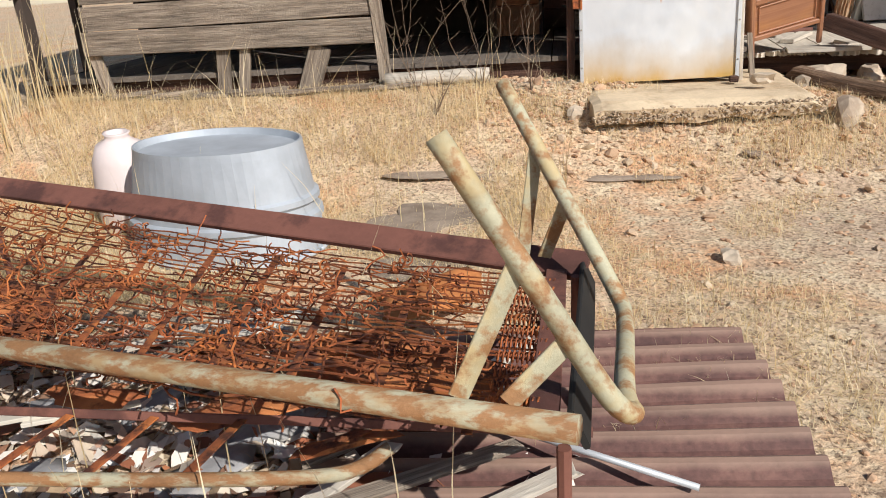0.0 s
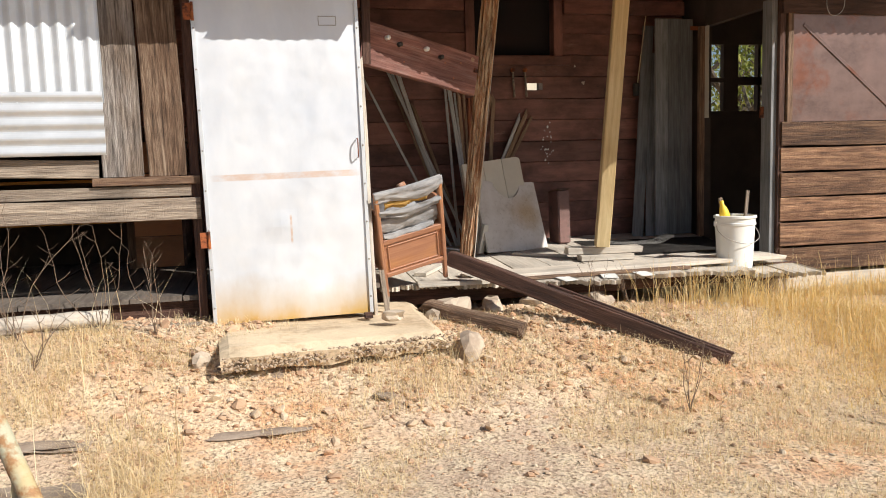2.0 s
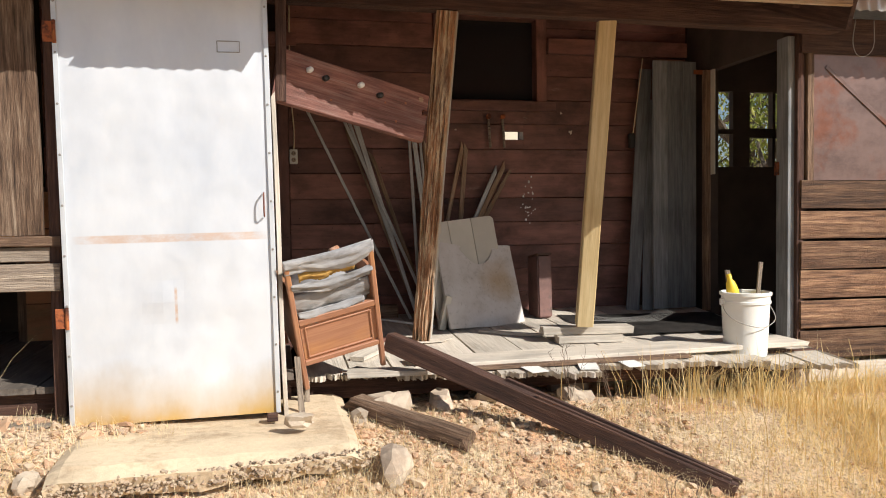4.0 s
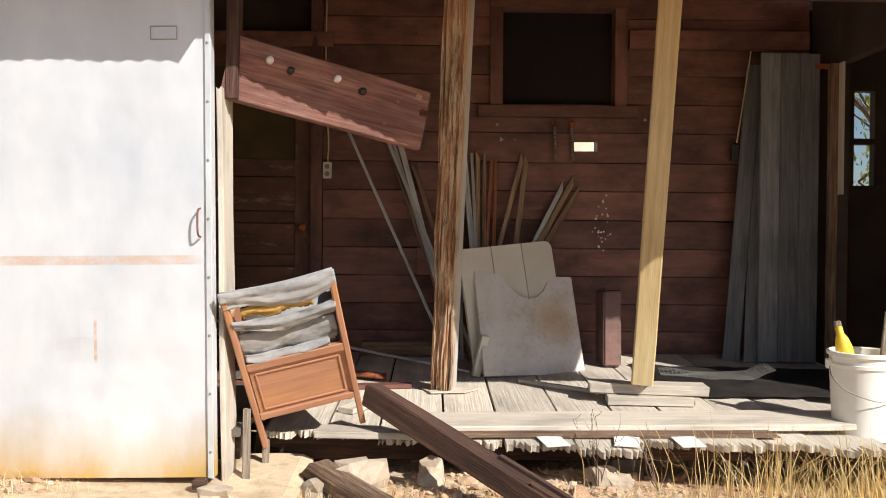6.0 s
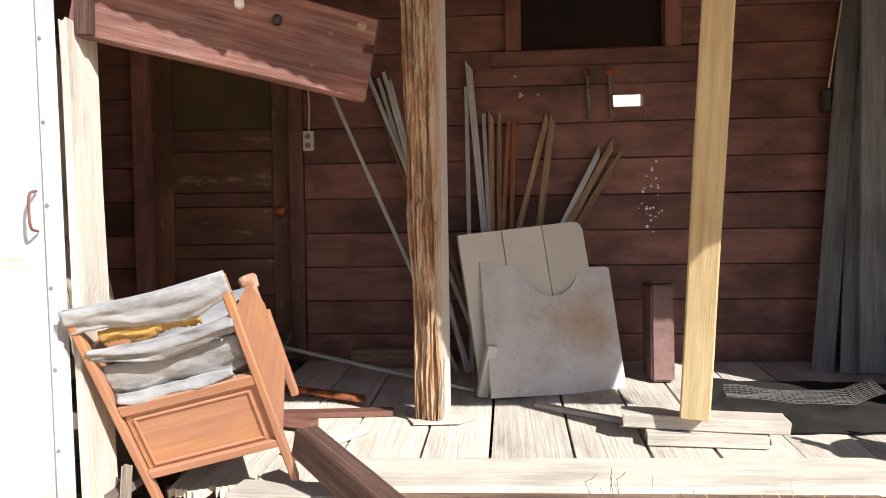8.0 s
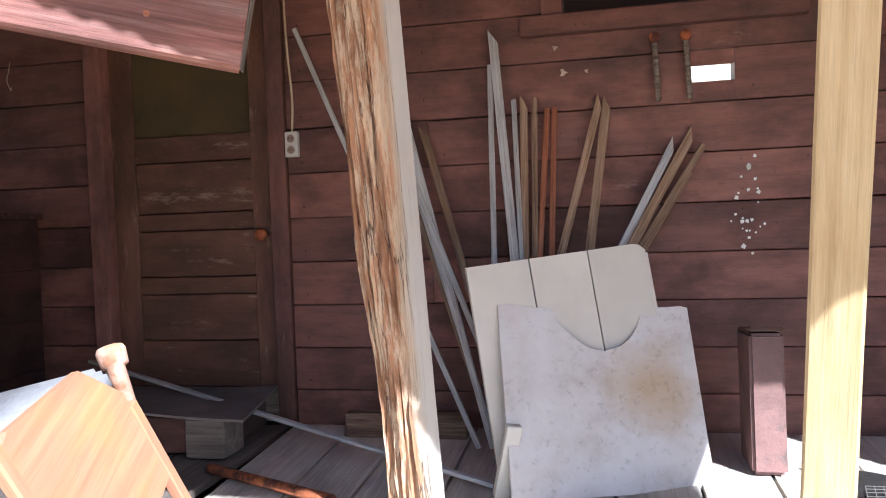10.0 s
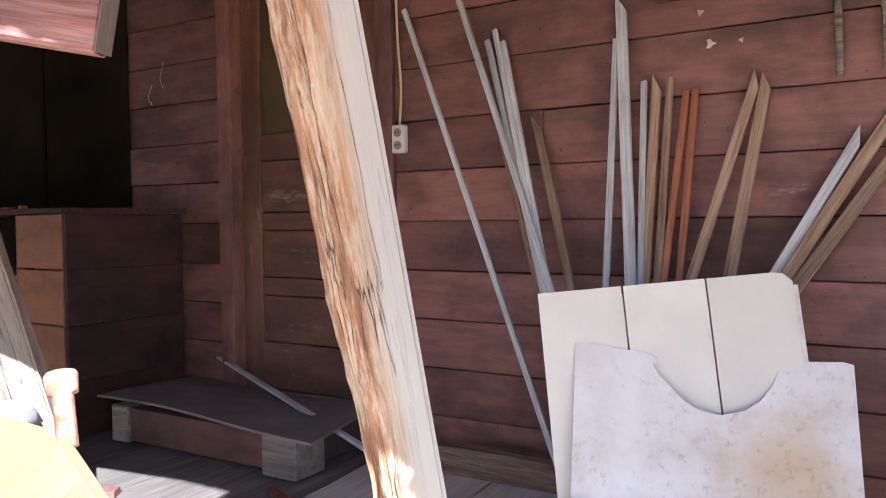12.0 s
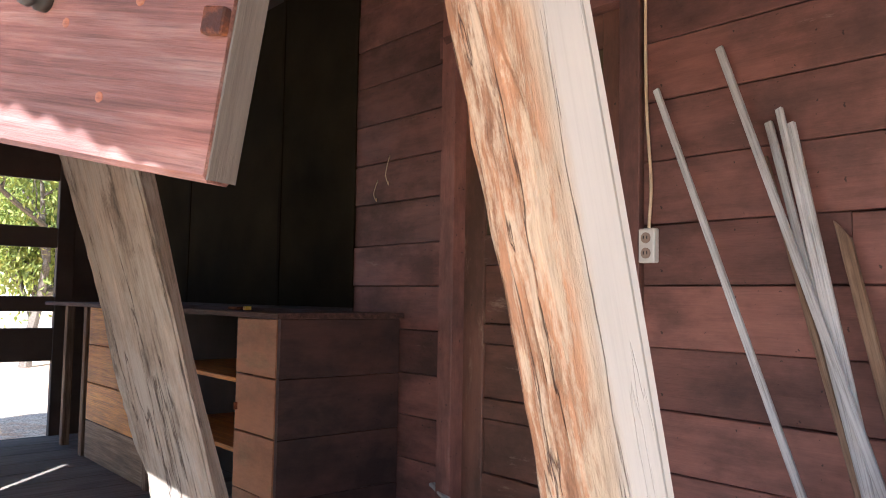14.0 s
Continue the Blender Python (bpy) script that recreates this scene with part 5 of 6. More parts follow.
stick((3.789, 7.550, 1.846), (3.448, 7.279, 0.575), 0.03, 0.016, M_TRIM, "brown wooden trim stick leaning on the wall", point=True)
stick((3.821, 7.550, 1.836), (3.647, 7.281, 0.575), 0.035, 0.016, M_TRIM, "brown wooden trim stick leaning on the wall", point=True)
stick((4.054, 7.550, 1.664), (3.481, 7.280, 0.575), 0.03, 0.016, M_GREYSTICK, "pale grey trim stick leaning on the wall", point=True)
stick((4.122, 7.550, 1.698), (3.483, 7.279, 0.575), 0.035, 0.016, M_TRIM, "brown wooden trim stick leaning on the wall", point=True)
stick((4.181, 7.550, 1.684), (3.464, 7.280, 0.575), 0.025, 0.012, M_TRIM, "brown wooden trim stick leaning on the wall")
stick((4.129, 7.550, 1.578), (3.483, 7.280, 0.575), 0.02, 0.012, M_TRIM, "brown wooden trim stick leaning on the wall")


solid("floor_stick", board(2.12, 0.028, 0.014, 4, 0.002), M_GREYSTICK, along((1.441, 7.60, 0.84), (3.42, 6.93, 0.56)), "long pale trim stick lying across the floor", "stick")
pinkbox = thing("bed_panel", pose(4.27, 7.2, 0.555), "narrow pink painted wooden panel standing on edge", "panel")
part("panel", block(0.108, 0.24, 0.46, 0.010, 2), peeling("faded_pink_paint", (0.13, 0.09, 0.075), (0.23, 0.125, 0.105), 0.40, 6), pinkbox, m=pose(4.31, 7.23, 0.555, -3, 0, 0))
part("cap", block(0.112, 0.25, 0.016, 0.006, 2), M_RED_DOOR, pinkbox, m=pose(4.31, 7.245, 1.012, -8, 0, 0))

# small things on the back wall
for x in (4.01, 4.125):
    hook = thing("clothes_peg", pose(x, YB - 0.01, 2.08), "rusty pipe peg hanging on the wall", "peg", "wall pegs")
    part("rod", tube([(x, YB - 0.02, 2.10), (x + 0.01, YB - 0.035, 1.86)], 0.011, 8), M_GREY, hook)
    part("head", lathe([(0, 0), (0.02, 0), (0.02, 0.02), (0, 0.025)], 10), M_RUST, hook, m=pose(x, YB - 0.02, 2.10, 80, 0, 0))
M_SOCKET = plain("brown_socket_face", (0.30, 0.22, 0.16), 0.5)
outlet = thing("wall_outlet", pose(2.503, YB - 0.001, 1.781), "grey duplex outlet box with a cream cable", "outlet")
part("box", block(0.058, 0.03, 0.108, 0.004), M_OUTLET, outlet, m=pose(2.505, YB - 0.017, 1.727))
for z in (1.757, 1.805):
    sock = part("socket", lathe([(0, 0), (0.017, 0), (0.017, 0.003), (0, 0.004)], 16), M_SOCKET, outlet, m=pose(2.505, YB - 0.032, z, 90, 0, 0))
    for dx in (-0.006, 0.006):
        part("slot", block(0.003, 0.002, 0.01, 0), M_DARKPLASTIC, sock, m=pose(2.505 + dx, YB - 0.037, z - 0.004))
solid("power_cable", tube(smooth_path([(2.508, YB - 0.02, 1.835), (2.512, YB - 0.014, 1.98), (2.497, YB - 0.014, 2.2), (2.49, YB - 0.012, 2.5), (2.495, YB - 0.012, 3.0)]), 0.005, 8), M_CORD, Matrix(), "cream power cable running up the wall", "cable", smooth=True)
solid("pull_cord", tube(smooth_path([(5.30, 7.50, 2.62), (5.25, 7.49, 2.3), (5.20, 7.48, 1.98)]), 0.005, 8), M_CORD, Matrix(), "cream cord hanging by the corner", "cord", smooth=True)
solid("switch_box", block(0.05, 0.05, 0.12, 0.01), M_DARKPLASTIC, pose(5.20, 7.51, 1.86), "black switch box on the hanging cord", "switch")
for x, z0, z1 in ((1.06, 2.262, 2.124), (0.97, 2.154, 2.054)):
    solid("bent_wire", tube(smooth_path([(x, 7.632, z0), (x + 0.012, 7.61, (z0 * 2 + z1) / 3), (x - 0.006, 7.615, (z0 + z1 * 2) / 3), (x + 0.01, 7.62, z1), (x + 0.02, 7.61, z1 + 0.015)]), 0.002, 5), M_CORD, Matrix(), "bent scrap of wire hanging on the red wall", "wire", "wire scraps", smooth=True)
for x, z, s in ((3.63, 2.10, 0.013), (3.66, 2.0, 0.018), (3.75, 2.0, 0.009), (4.62, 2.14, 0.013), (4.70, 1.99, 0.02)):
    solid("wall_scrap", slab_of([(s * (0.75 + 0.35 * math.sin(k * 2.3 + x * 40)) * math.cos(k * 0.785), s * (0.75 + 0.35 * math.sin(k * 2.3 + x * 40)) * math.sin(k * 0.785)) for k in range(8)], 0.003), M_STONE, pose(x, YB - 0.004, z), "small torn paper scrap on the wall", "scrap", "paper scraps")
for i in range(26):
    x, z = 4.335 + RNG.gauss(0, 0.035), 1.42 + RNG.gauss(0, 0.10)
    s = RNG.uniform(0.003, 0.010)
    solid("paint_flake", slab_of([(-s, -s * 0.6), (s * 0.9, -s), (s, s * 0.5), (-s * 0.2, s * 1.2)], 0.002), M_WHITE, pose(x, YB - 0.004, z, 0, RNG.uniform(0, 90), 0), "white paint flake stuck on the red wall", "flake", "paint flakes")

# open plank door and boards in the far corner
leaf = thing("plank_door", pose(5.5, 7.27, 0.56), "grey vertical plank door standing open", "door")
for i, x in enumerate((5.33, 5.455, 5.58)):
    v_board(leaf, x, 0.122, 0.575, 2.52, 7.27 + 0.002 * i, 0.025, M_SLATEWOOD, "plank", 0.003)
h_board(leaf, 5.28, 5.65, 2.3, 2.4, 7.297, 0.02, M_GREY, "batten")
h_board(leaf, 5.28, 5.65, 0.8, 0.9, 7.297, 0.02, M_GREY, "batten")
part("hinge", block(0.10, 0.006, 0.035, 0.002), M_RUST, leaf, "rusty hinge plate", pose(5.66, 7.262, 2.42))
for a, b, w in (((5.13, 7.36, 0.56), (5.33, 7.52, 2.5), 0.10), ((5.25, 7.34, 0.56), (5.36, 7.50, 2.25), 0.085)):
    solid("leaning_board", board((Vector(b) - Vector(a)).length, w, 0.02, 5, 0.003), M_SLATEWOOD, along(a, b, (-0.3, -1, 0)), "weathered grey board leaning in the corner", "board", "boards in the corner")


def wire_mesh():
    bm = bmesh.new()
    m = pose(4.82, 6.80, deck_z(6.8) + 0.028, 0, 0, -12)
    for i in range(26):
        x = -0.3 + 0.024 * i
        tube([m @ Vector((x, y, 0.03 * abs(noise.noise(Vector((x * 4, y * 4, 1)))) + (0.06 * sstep(0.16, 0.3, x)))) for y in np.linspace(-0.11, 0.13, 5)], 0.0013, 4, False, bm)
    for j in range(11):
        y = -0.11 + 0.024 * j
        tube([m @ Vector((x, y, 0.03 * abs(noise.noise(Vector((x * 4, y * 4, 1)))) + (0.06 * sstep(0.16, 0.3, x)))) for x in np.linspace(-0.3, 0.3, 12)], 0.0013, 4, False, bm)
    return bm


# Added dark sheet that stands in for the shade on the rear right deck.
def shade_sheet():
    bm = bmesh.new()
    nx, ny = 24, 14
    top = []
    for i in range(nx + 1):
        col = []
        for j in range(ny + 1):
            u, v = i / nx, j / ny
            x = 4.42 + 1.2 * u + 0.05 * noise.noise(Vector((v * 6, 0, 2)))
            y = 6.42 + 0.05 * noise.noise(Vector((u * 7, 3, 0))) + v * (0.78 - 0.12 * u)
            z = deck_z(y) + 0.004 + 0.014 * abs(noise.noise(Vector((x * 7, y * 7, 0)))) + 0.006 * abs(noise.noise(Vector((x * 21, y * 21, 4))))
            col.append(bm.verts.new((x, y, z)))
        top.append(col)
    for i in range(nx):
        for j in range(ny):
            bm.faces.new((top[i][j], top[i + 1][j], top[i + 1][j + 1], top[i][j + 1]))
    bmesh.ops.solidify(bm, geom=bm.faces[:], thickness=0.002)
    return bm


solid("tar_paper", shade_sheet(), plain("deck_shade_black", (0.045, 0.038, 0.033), 0.9, 0, 0.45, 9, 0.5), Matrix(), "crumpled black sheet standing in for shade on the deck", "paper", smooth=True)
solid("wire_mesh", wire_mesh(), M_WIRE, Matrix(), "crumpled grey hardware cloth lying on the deck", "mesh")

# bucket with a yellow bottle and a stick
BK = pose(5.175, 5.93, deck_z(5.93) - 0.042) @ Matrix.Diagonal((0.95, 0.95, 1.1, 1))
bucket = thing("bucket", BK, "white plastic bucket full of odds and ends on the deck edge", "bucket")
part("pail", lathe([(0.0, 0.0), (0.128, 0.0), (0.132, 0.01), (0.148, 0.29), (0.155, 0.292), (0.155, 0.305), (0.149, 0.307), (0.150, 0.335), (0.160, 0.337), (0.160, 0.352), (0.150, 0.355), (0.145, 0.35), (0.128, 0.02), (0, 0.018)], 96), M_WHITE, bucket, m=BK, smooth=False)
part("bail", tube(smooth_path([(0.155, 0.02, 0.30), (0.17, -0.04, 0.25), (0.13, -0.12, 0.20), (0.0, -0.17, 0.17), (-0.13, -0.12, 0.20), (-0.17, -0.04, 0.25), (-0.155, 0.02, 0.30)]), 0.0025, 6), M_WIRE, bucket, m=BK, smooth=True)
for s in (-1, 1):
    part("lug", block(0.03, 0.03, 0.04, 0.006), M_WHITE, bucket, m=BK @ pose(s * 0.155, 0.02, 0.28))
solid("yellow_bottle", lathe([(0.0, 0), (0.036, 0.003), (0.038, 0.02), (0.038, 0.32), (0.028, 0.36), (0.016, 0.38), (0.016, 0.41), (0, 0.412)], 20), M_YELLOW, BK @ pose(0.0, 0.0, 0.06, 0, -15, 0), "bright yellow plastic bottle leaning in the bucket", "bottle", smooth=True)
solid("bucket_stick", board(0.46, 0.03, 0.02, 3, 0.003), M_GREY, BK @ along((-0.04, 0.02, 0.02), (-0.10, 0.03, 0.44), (0, -1, 0)), "grey stick standing in the bucket", "stick")
solid("bucket_stick", board(0.50, 0.028, 0.014, 3, 0.003), M_GREY, BK @ along((0.07, 0.02, 0.02), (0.125, 0.05, 0.475), (0, -1, 0)), "flat grey slat standing in the bucket", "stick")

# cabinet, platform and leaning timber in the left bay
cabinet = thing("counter_cabinet", pose(-0.4, 7.33, 0.55), "old brown counter with open shelves and orange boarded front", "cabinet")
M_FADED = peeling("faded_red_brown_paint", (0.38, 0.20, 0.095), (0.44, 0.20, 0.095), 0.42, 5, (0.6, 2, 2), 0.7, 0, 0.12, 0.3)
for i in range(4):
    z0 = 0.56 + 0.238 * i
    m = along((1.165, 7.025, z0 + 0.119), (1.165, 7.62, z0 + 0.119), (1, 0, 0))
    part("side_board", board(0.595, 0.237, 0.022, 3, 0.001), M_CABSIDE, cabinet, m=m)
    h_board(cabinet, 0.815, 1.152, z0, z0 + 0.238, 7.02, 0.022, M_FADED, "front_board", gap=0.006)
    h_board(cabinet, -1.33, -0.30, z0, z0 + 0.238, 7.055, 0.022, M_ORANGE if i else M_TRIM, "front_board", gap=0.006)
h_board(cabinet, -2.2, 1.195, 1.512, 1.536, 7.00, 0.63, M_DARKBEAM, "counter_top", 0.002, n=8, gap=0)
for z in (0.905, 1.215):
    h_board(cabinet, -0.29, 0.775, z, z + 0.022, 7.09, 0.5, M_ORANGE, "shelf", gap=0)
h_board(cabinet, -2.2, 1.11, 0.56, 1.5, 7.60, 0.018, M_INSIDE, "back")
for x in (-0.28, 0.785, -1.42, -1.85):
    v_board(cabinet, x, 0.06, 0.555, 1.512, 7.05, 0.05, M_BROWN, "upright")
part("latch", block(0.012, 0.02, 0.03, 0.002), M_RUST, cabinet, "small rusty latch", pose(0.83, 7.015, 1.12))
solid("matchbox", block(0.025, 0.03, 0.018, 0.002), M_YELLOW, pose(0.70, 7.12, 1.538), "tiny yellow box on the counter", "box")
solid("flat_tin", block(0.09, 0.04, 0.012, 0.003), M_RUST, pose(0.55, 7.14, 1.538), "rusty flat tin on the counter", "tin")

platform = thing("door_platform", pose(1.9, 7.3, 0.55), "low wooden platform covered by a warped grey sheet", "platform")


def warped():
    bm = bmesh.new()
    P = [Vector((1.35, 7.03)), Vector((2.49, 7.04)), Vector((2.40, 7.55)), Vector((1.33, 7.56))]
    n = 10
    T, B = [], []
    for i in range(n + 1):
        ct, cb = [], []
        for j in range(n + 1):
            u, v = i / n, j / n
            p = (P[0] * (1 - u) + P[1] * u) * (1 - v) + (P[3] * (1 - u) + P[2] * u) * v
            z = 0.738 + 0.03 * (1 - u) * (1 - v) + 0.012 * math.sin(u * 5 + v * 2)
            ct.append(bm.verts.new((p.x, p.y, z)))
            cb.append(bm.verts.new((p.x, p.y, z - 0.01)))
        T.append(ct)
        B.append(cb)
    for i in range(n):
        for j in range(n):
            bm.faces.new((T[i][j], T[i + 1][j], T[i + 1][j + 1], T[i][j + 1]))
            bm.faces.new((B[i][j], B[i][j + 1], B[i + 1][j + 1], B[i + 1][j]))
        for j in (0, n):
            bm.faces.new((T[i][j], B[i][j], B[i + 1][j], T[i + 1][j]))
            bm.faces.new((T[j][i], T[j][i + 1], B[j][i + 1], B[j][i]))
    return bm


M_DUSTY = plain("dusty_grey_sheet", (0.17, 0.145, 0.125), 0.9, 0, 0.3, 5, 0.3)
part("sheet", warped(), M_DUSTY, platform, "dusty warped grey sheet", smooth=False)
h_board(platform, 1.45, 2.25, 0.575, 0.715, 7.10, 0.05, M_RED, "front")
part("corner_block", block(0.16, 0.16, 0.15, 0.006), M_FLOOR, platform, m=pose(2.32, 7.14, 0.57))
part("corner_block", block(0.1, 0.12, 0.15, 0.006), M_GREY, platform, m=pose(1.42, 7.14, 0.57))
part("frame", block(0.9, 0.4, 0.13, 0.004), M_INSIDE, platform, m=pose(1.88, 7.37, 0.57))
solid("lying_frame", board(0.95, 0.06, 0.03, 4, 0.002), M_RED, along((1.9, 6.62, 0.562), (2.75, 6.40, 0.545)), "red painted trim lying on the floor", "trim", "trim on the floor")
solid("lying_frame", board(0.6, 0.06, 0.03, 4, 0.002), M_RED, along((1.45, 6.35, 0.566), (1.88, 6.66, 0.566)), "red painted trim lying on the floor", "trim", "trim on the floor")
solid("iron_pipe", tube([(2.40, 6.95, 0.575), (2.95, 6.72, 0.565)], 0.018, 10), M_RUST, Matrix(), "short rusty pipe lying on the deck", "pipe", smooth=True)
solid("base_block", block(0.5, 0.08, 0.1, 0.004), M_BROWN, pose(3.0, 7.45, 0.565), "brown timber offcut against the wall", "block")
bm, m = rough_post((1.93, 6.50, 0.53), (1.80, 5.95, 2.62), 0.20, 0.10, 40, M_TIMBER, 0.012, 0.035, 160)
solid("leaning_timber", bm, M_TIMBER, m, "wide cracked grey timber leaning inside the door opening", "timber")

# ---- yard ----
# cot frame: corners nl, nr, fr, fl of its rails
NR, NL, FR, FL = Vector((1.353, 1.59, 0.46)), Vector((-0.45, 2.06, 0.40)), Vector((1.39, 2.38, 0.40)), Vector((-0.72, 2.97, 0.50))
COT = pose(0.45, 2.2, 0.02)
cot = thing("cot_frame", COT, "rusty folding cot frame with broken spring mesh", "cot")


def cotp(u, v, dz=0.0):
    p = (NR * (1 - u) + NL * u) * (1 - v) + (FR * (1 - u) + FL * u) * v
    return p + Vector((0, 0, dz))


part("near_rail", tube([cotp(u, 0) for u in (0, 0.3, 0.6, 1.0)], 0.0235, 14), M_TUBERUST, cot, "chipped pale green tube rail", smooth=True)
part("far_rail", board((FL - FR).length, 0.085, 0.02, 6, 0.003), M_RUSTRAIL, cot, "brown rusted angle rail", along(FR + Vector((0, 0.01, 0.0)), FL, (0, -0.55, 1)))
part("end_rail", board((FR - NR).length, 0.07, 0.012, 4, 0.002), M_SOOT, cot, "black end rail", along(NR + Vector((0.0, 0.03, -0.02)), FR + Vector((0.0, 0, -0.02)), (0.9, 0, 0.4)))
part("inner_end", board((FR - NR).length - 0.06, 0.05, 0.006, 4, 0.002), M_RUSTRAIL, cot, m=along(cotp(0.03, 0.04, -0.005), cotp(0.035, 0.96, -0.005)))
part("lower_rail", board(1.85, 0.02, 0.008, 6, 0.003), M_RUSTRAIL, cot, m=along((1.385, 1.90, 0.25), (-0.46, 1.93, 0.25), (0, -1, 0.5)))
part("foot_rail", tube(smooth_path([(-0.45, 1.67, 0.25), (0.26, 1.69, 0.25), (0.66, 1.71, 0.25), (0.88, 1.73, 0.252), (0.96, 1.75, 0.262), (1.01, 1.78, 0.285)]), 0.014, 10), M_TUBERUST, cot, "bent tube rail, rusty and green", smooth=True)
for i in range(6):
    part("cross_strap", board(0.215, 0.022, 0.004, 2, 0.002), M_RUST, cot, m=along((0.62 - 0.2 * i, 1.70, 0.25), (0.66 - 0.2 * i, 1.91, 0.25)))
for x, y in ((1.33, 1.63), (1.36, 2.33), (-0.40, 2.07), (-0.64, 2.9)):
    z = ground_z(x, y) - 0.02
    part("leg", tube([(x, y, z), (x, y, 0.40)], 0.012, 8), M_RUSTRAIL, cot)
# the tubular end, folded up
T1, B1, B2, T2 = Vector((1.150, 1.70, 0.885)), Vector((1.425, 1.665, 0.43)), Vector((1.466, 2.2, 0.375)), Vector((1.185, 2.54, 0.835))
end = part("end_frame", tube(smooth_path([T1, T1.lerp(B1, 0.5), T1.lerp(B1, 0.9), B1 + Vector((0.015, 0.03, -0.005)), B1.lerp(B2, 0.2), B1.lerp(B2, 0.85), B2.lerp(T2, 0.08), B2.lerp(T2, 0.5), T2], 6), 0.0185, 14), M_TUBE, cot, "chipped pale green tube end, folded up", smooth=True)
for a, b in ((T1.lerp(B1, 0.42), cotp(0.105, 0.02, 0.02)), (T1.lerp(B1, 0.70), cotp(0.06, 0.02, 0.02)), (T2.lerp(B2, 0.30), cotp(0.075, 0.98, 0.02)), (T2.lerp(B2, 0.55), cotp(0.05, 0.98, 0.02))):
    part("strut", board((b - a).length, 0.034, 0.006, 2, 0.001), M_TUBE, end, m=along(a, b, (0.3, -1, 0.2)))
rng = random.Random(11)


def spring_wires():
    bm = bmesh.new()
    for i in range(27):
        v = 0.04 + 0.92 * i / 26
        pts = [cotp(u, v, -0.03 - 0.03 * math.sin(math.pi * u) + rng.gauss(0, 0.006)) for u in np.linspace(0.04, 0.97, 24)]
        tube(pts, 0.0025, 4, False, bm)
    for k in range(18):
        u = 0.06 + 0.9 * k / 17
        tube([cotp(u + rng.gauss(0, 0.006), v, -0.035 - 0.03 * math.sin(math.pi * u) + rng.gauss(0, 0.006)) for v in np.linspace(0.04, 0.96, 12)], 0.0024, 4, False, bm)
    return bm


def coils():
    bm = bmesh.new()
    for k in range(11):
        v = 0.1 + 0.075 * k
        a, b = cotp(0.035, v, -0.01), cotp(0.085, v, -0.02)
        pts = [a.lerp(b, s / 60) + Vector((0, 0.011 * math.cos(s * 1.05), 0.011 * math.sin(s * 1.05))) for s in range(61)]
        tube(pts, 0.0022, 4, False, bm)
    for k in range(190):
        c = cotp(rng.uniform(0.1, 0.95), rng.uniform(0.06, 0.94), -0.05 + rng.gauss(0, 0.012))
        r, ph, tilt = rng.uniform(0.007, 0.015), rng.random() * 6, Euler((rng.uniform(0.9, 1.9), rng.uniform(-0.6, 0.6), rng.random() * 3))
        pts = []
        for s in range(22):
            q = Vector((r * math.cos(s * 0.8 + ph), r * math.sin(s * 0.8 + ph), 0.005 * s - 0.05))
            q.rotate(tilt)
            pts.append(c + q)
        tube(pts, 0.0022, 4, False, bm)
    return bm


def tangles():
    bm = bmesh.new()
    for k in range(110):
        p = cotp(rng.uniform(0.06, 0.97), rng.uniform(0.05, 0.95), -0.05)
        pts = [p]
        d = Vector((rng.gauss(0, 1), rng.gauss(0, 1), rng.gauss(0, 0.2))).normalized()
        for s in range(7):
            d = (d + Vector((rng.gauss(0, 0.5), rng.gauss(0, 0.5), rng.gauss(0, 0.25)))).normalized()
            pts.append(pts[-1] + d * 0.022)
        tube(pts, 0.0024, 4, False, bm)
    return bm


tagged(part("wire_netting", spring_wires(), M_RUST, cot, "rust-brown wire mesh"), kind="stuff")
tagged(part("spring_coil", coils(), M_RUST, cot, "rusty coil springs"), kind="stuff")
tagged(part("tangled_wire", tangles(), M_RUST, cot, "tangled rusty wire"), kind="stuff")
for i in range(9):
    u = 0.1 + 0.1 * i
    part("cross_strap", board(0.72, 0.02, 0.003, 4, 0.004), M_RUST, cot, m=along(cotp(u, 0.04, -0.055), cotp(u + 0.01, 0.95, -0.06)))


def scraps(count, region, size, mat, name, label, lift=0.004, flat=0.5):
    bm = bmesh.new()
    for k in range(count):
        x, y = region(rng)
        s = rng.uniform(*size)
        m = Matrix.Translation((x, y, ground_z(x, y) + lift + s * 0.25)) @ Euler((rng.gauss(0, flat), rng.gauss(0, flat), rng.random() * 6.3)).to_matrix().to_4x4()
        vs = [bm.verts.new(m @ Vector(q)) for q in ((-s, -s * 0.4, 0), (0, -s * 0.5, s * 0.15), (s, 0, 0), (0.1 * s, s * 0.5, s * 0.12), (-s, s * 0.25, 0.02 * s))]
        bm.faces.new(vs)
    ob = new(name, mesh_of(name, bm, mat))
    POSE[ob.name] = Matrix()
    return tagged(ob, label, "litter", kind="stuff")


def under_cot(r):
    p = cotp(r.uniform(0.0, 1.0), r.uniform(-0.2, 1.0))
    return p.x, p.y


scraps(3200, under_cot, (0.010, 0.045), M_LITTER, "leaf_litter", "dry leaves and paper scraps under the cot", 0.02, 0.5)
M_RUSTPLATE = peeling("flaking_rust_plate", (0.10, 0.03, 0.015), (0.34, 0.105, 0.035), 0.42, 9, (1, 1, 1), 0.85, 0.05, 0.3, 0.5, (0.50, 0.19, 0.06))
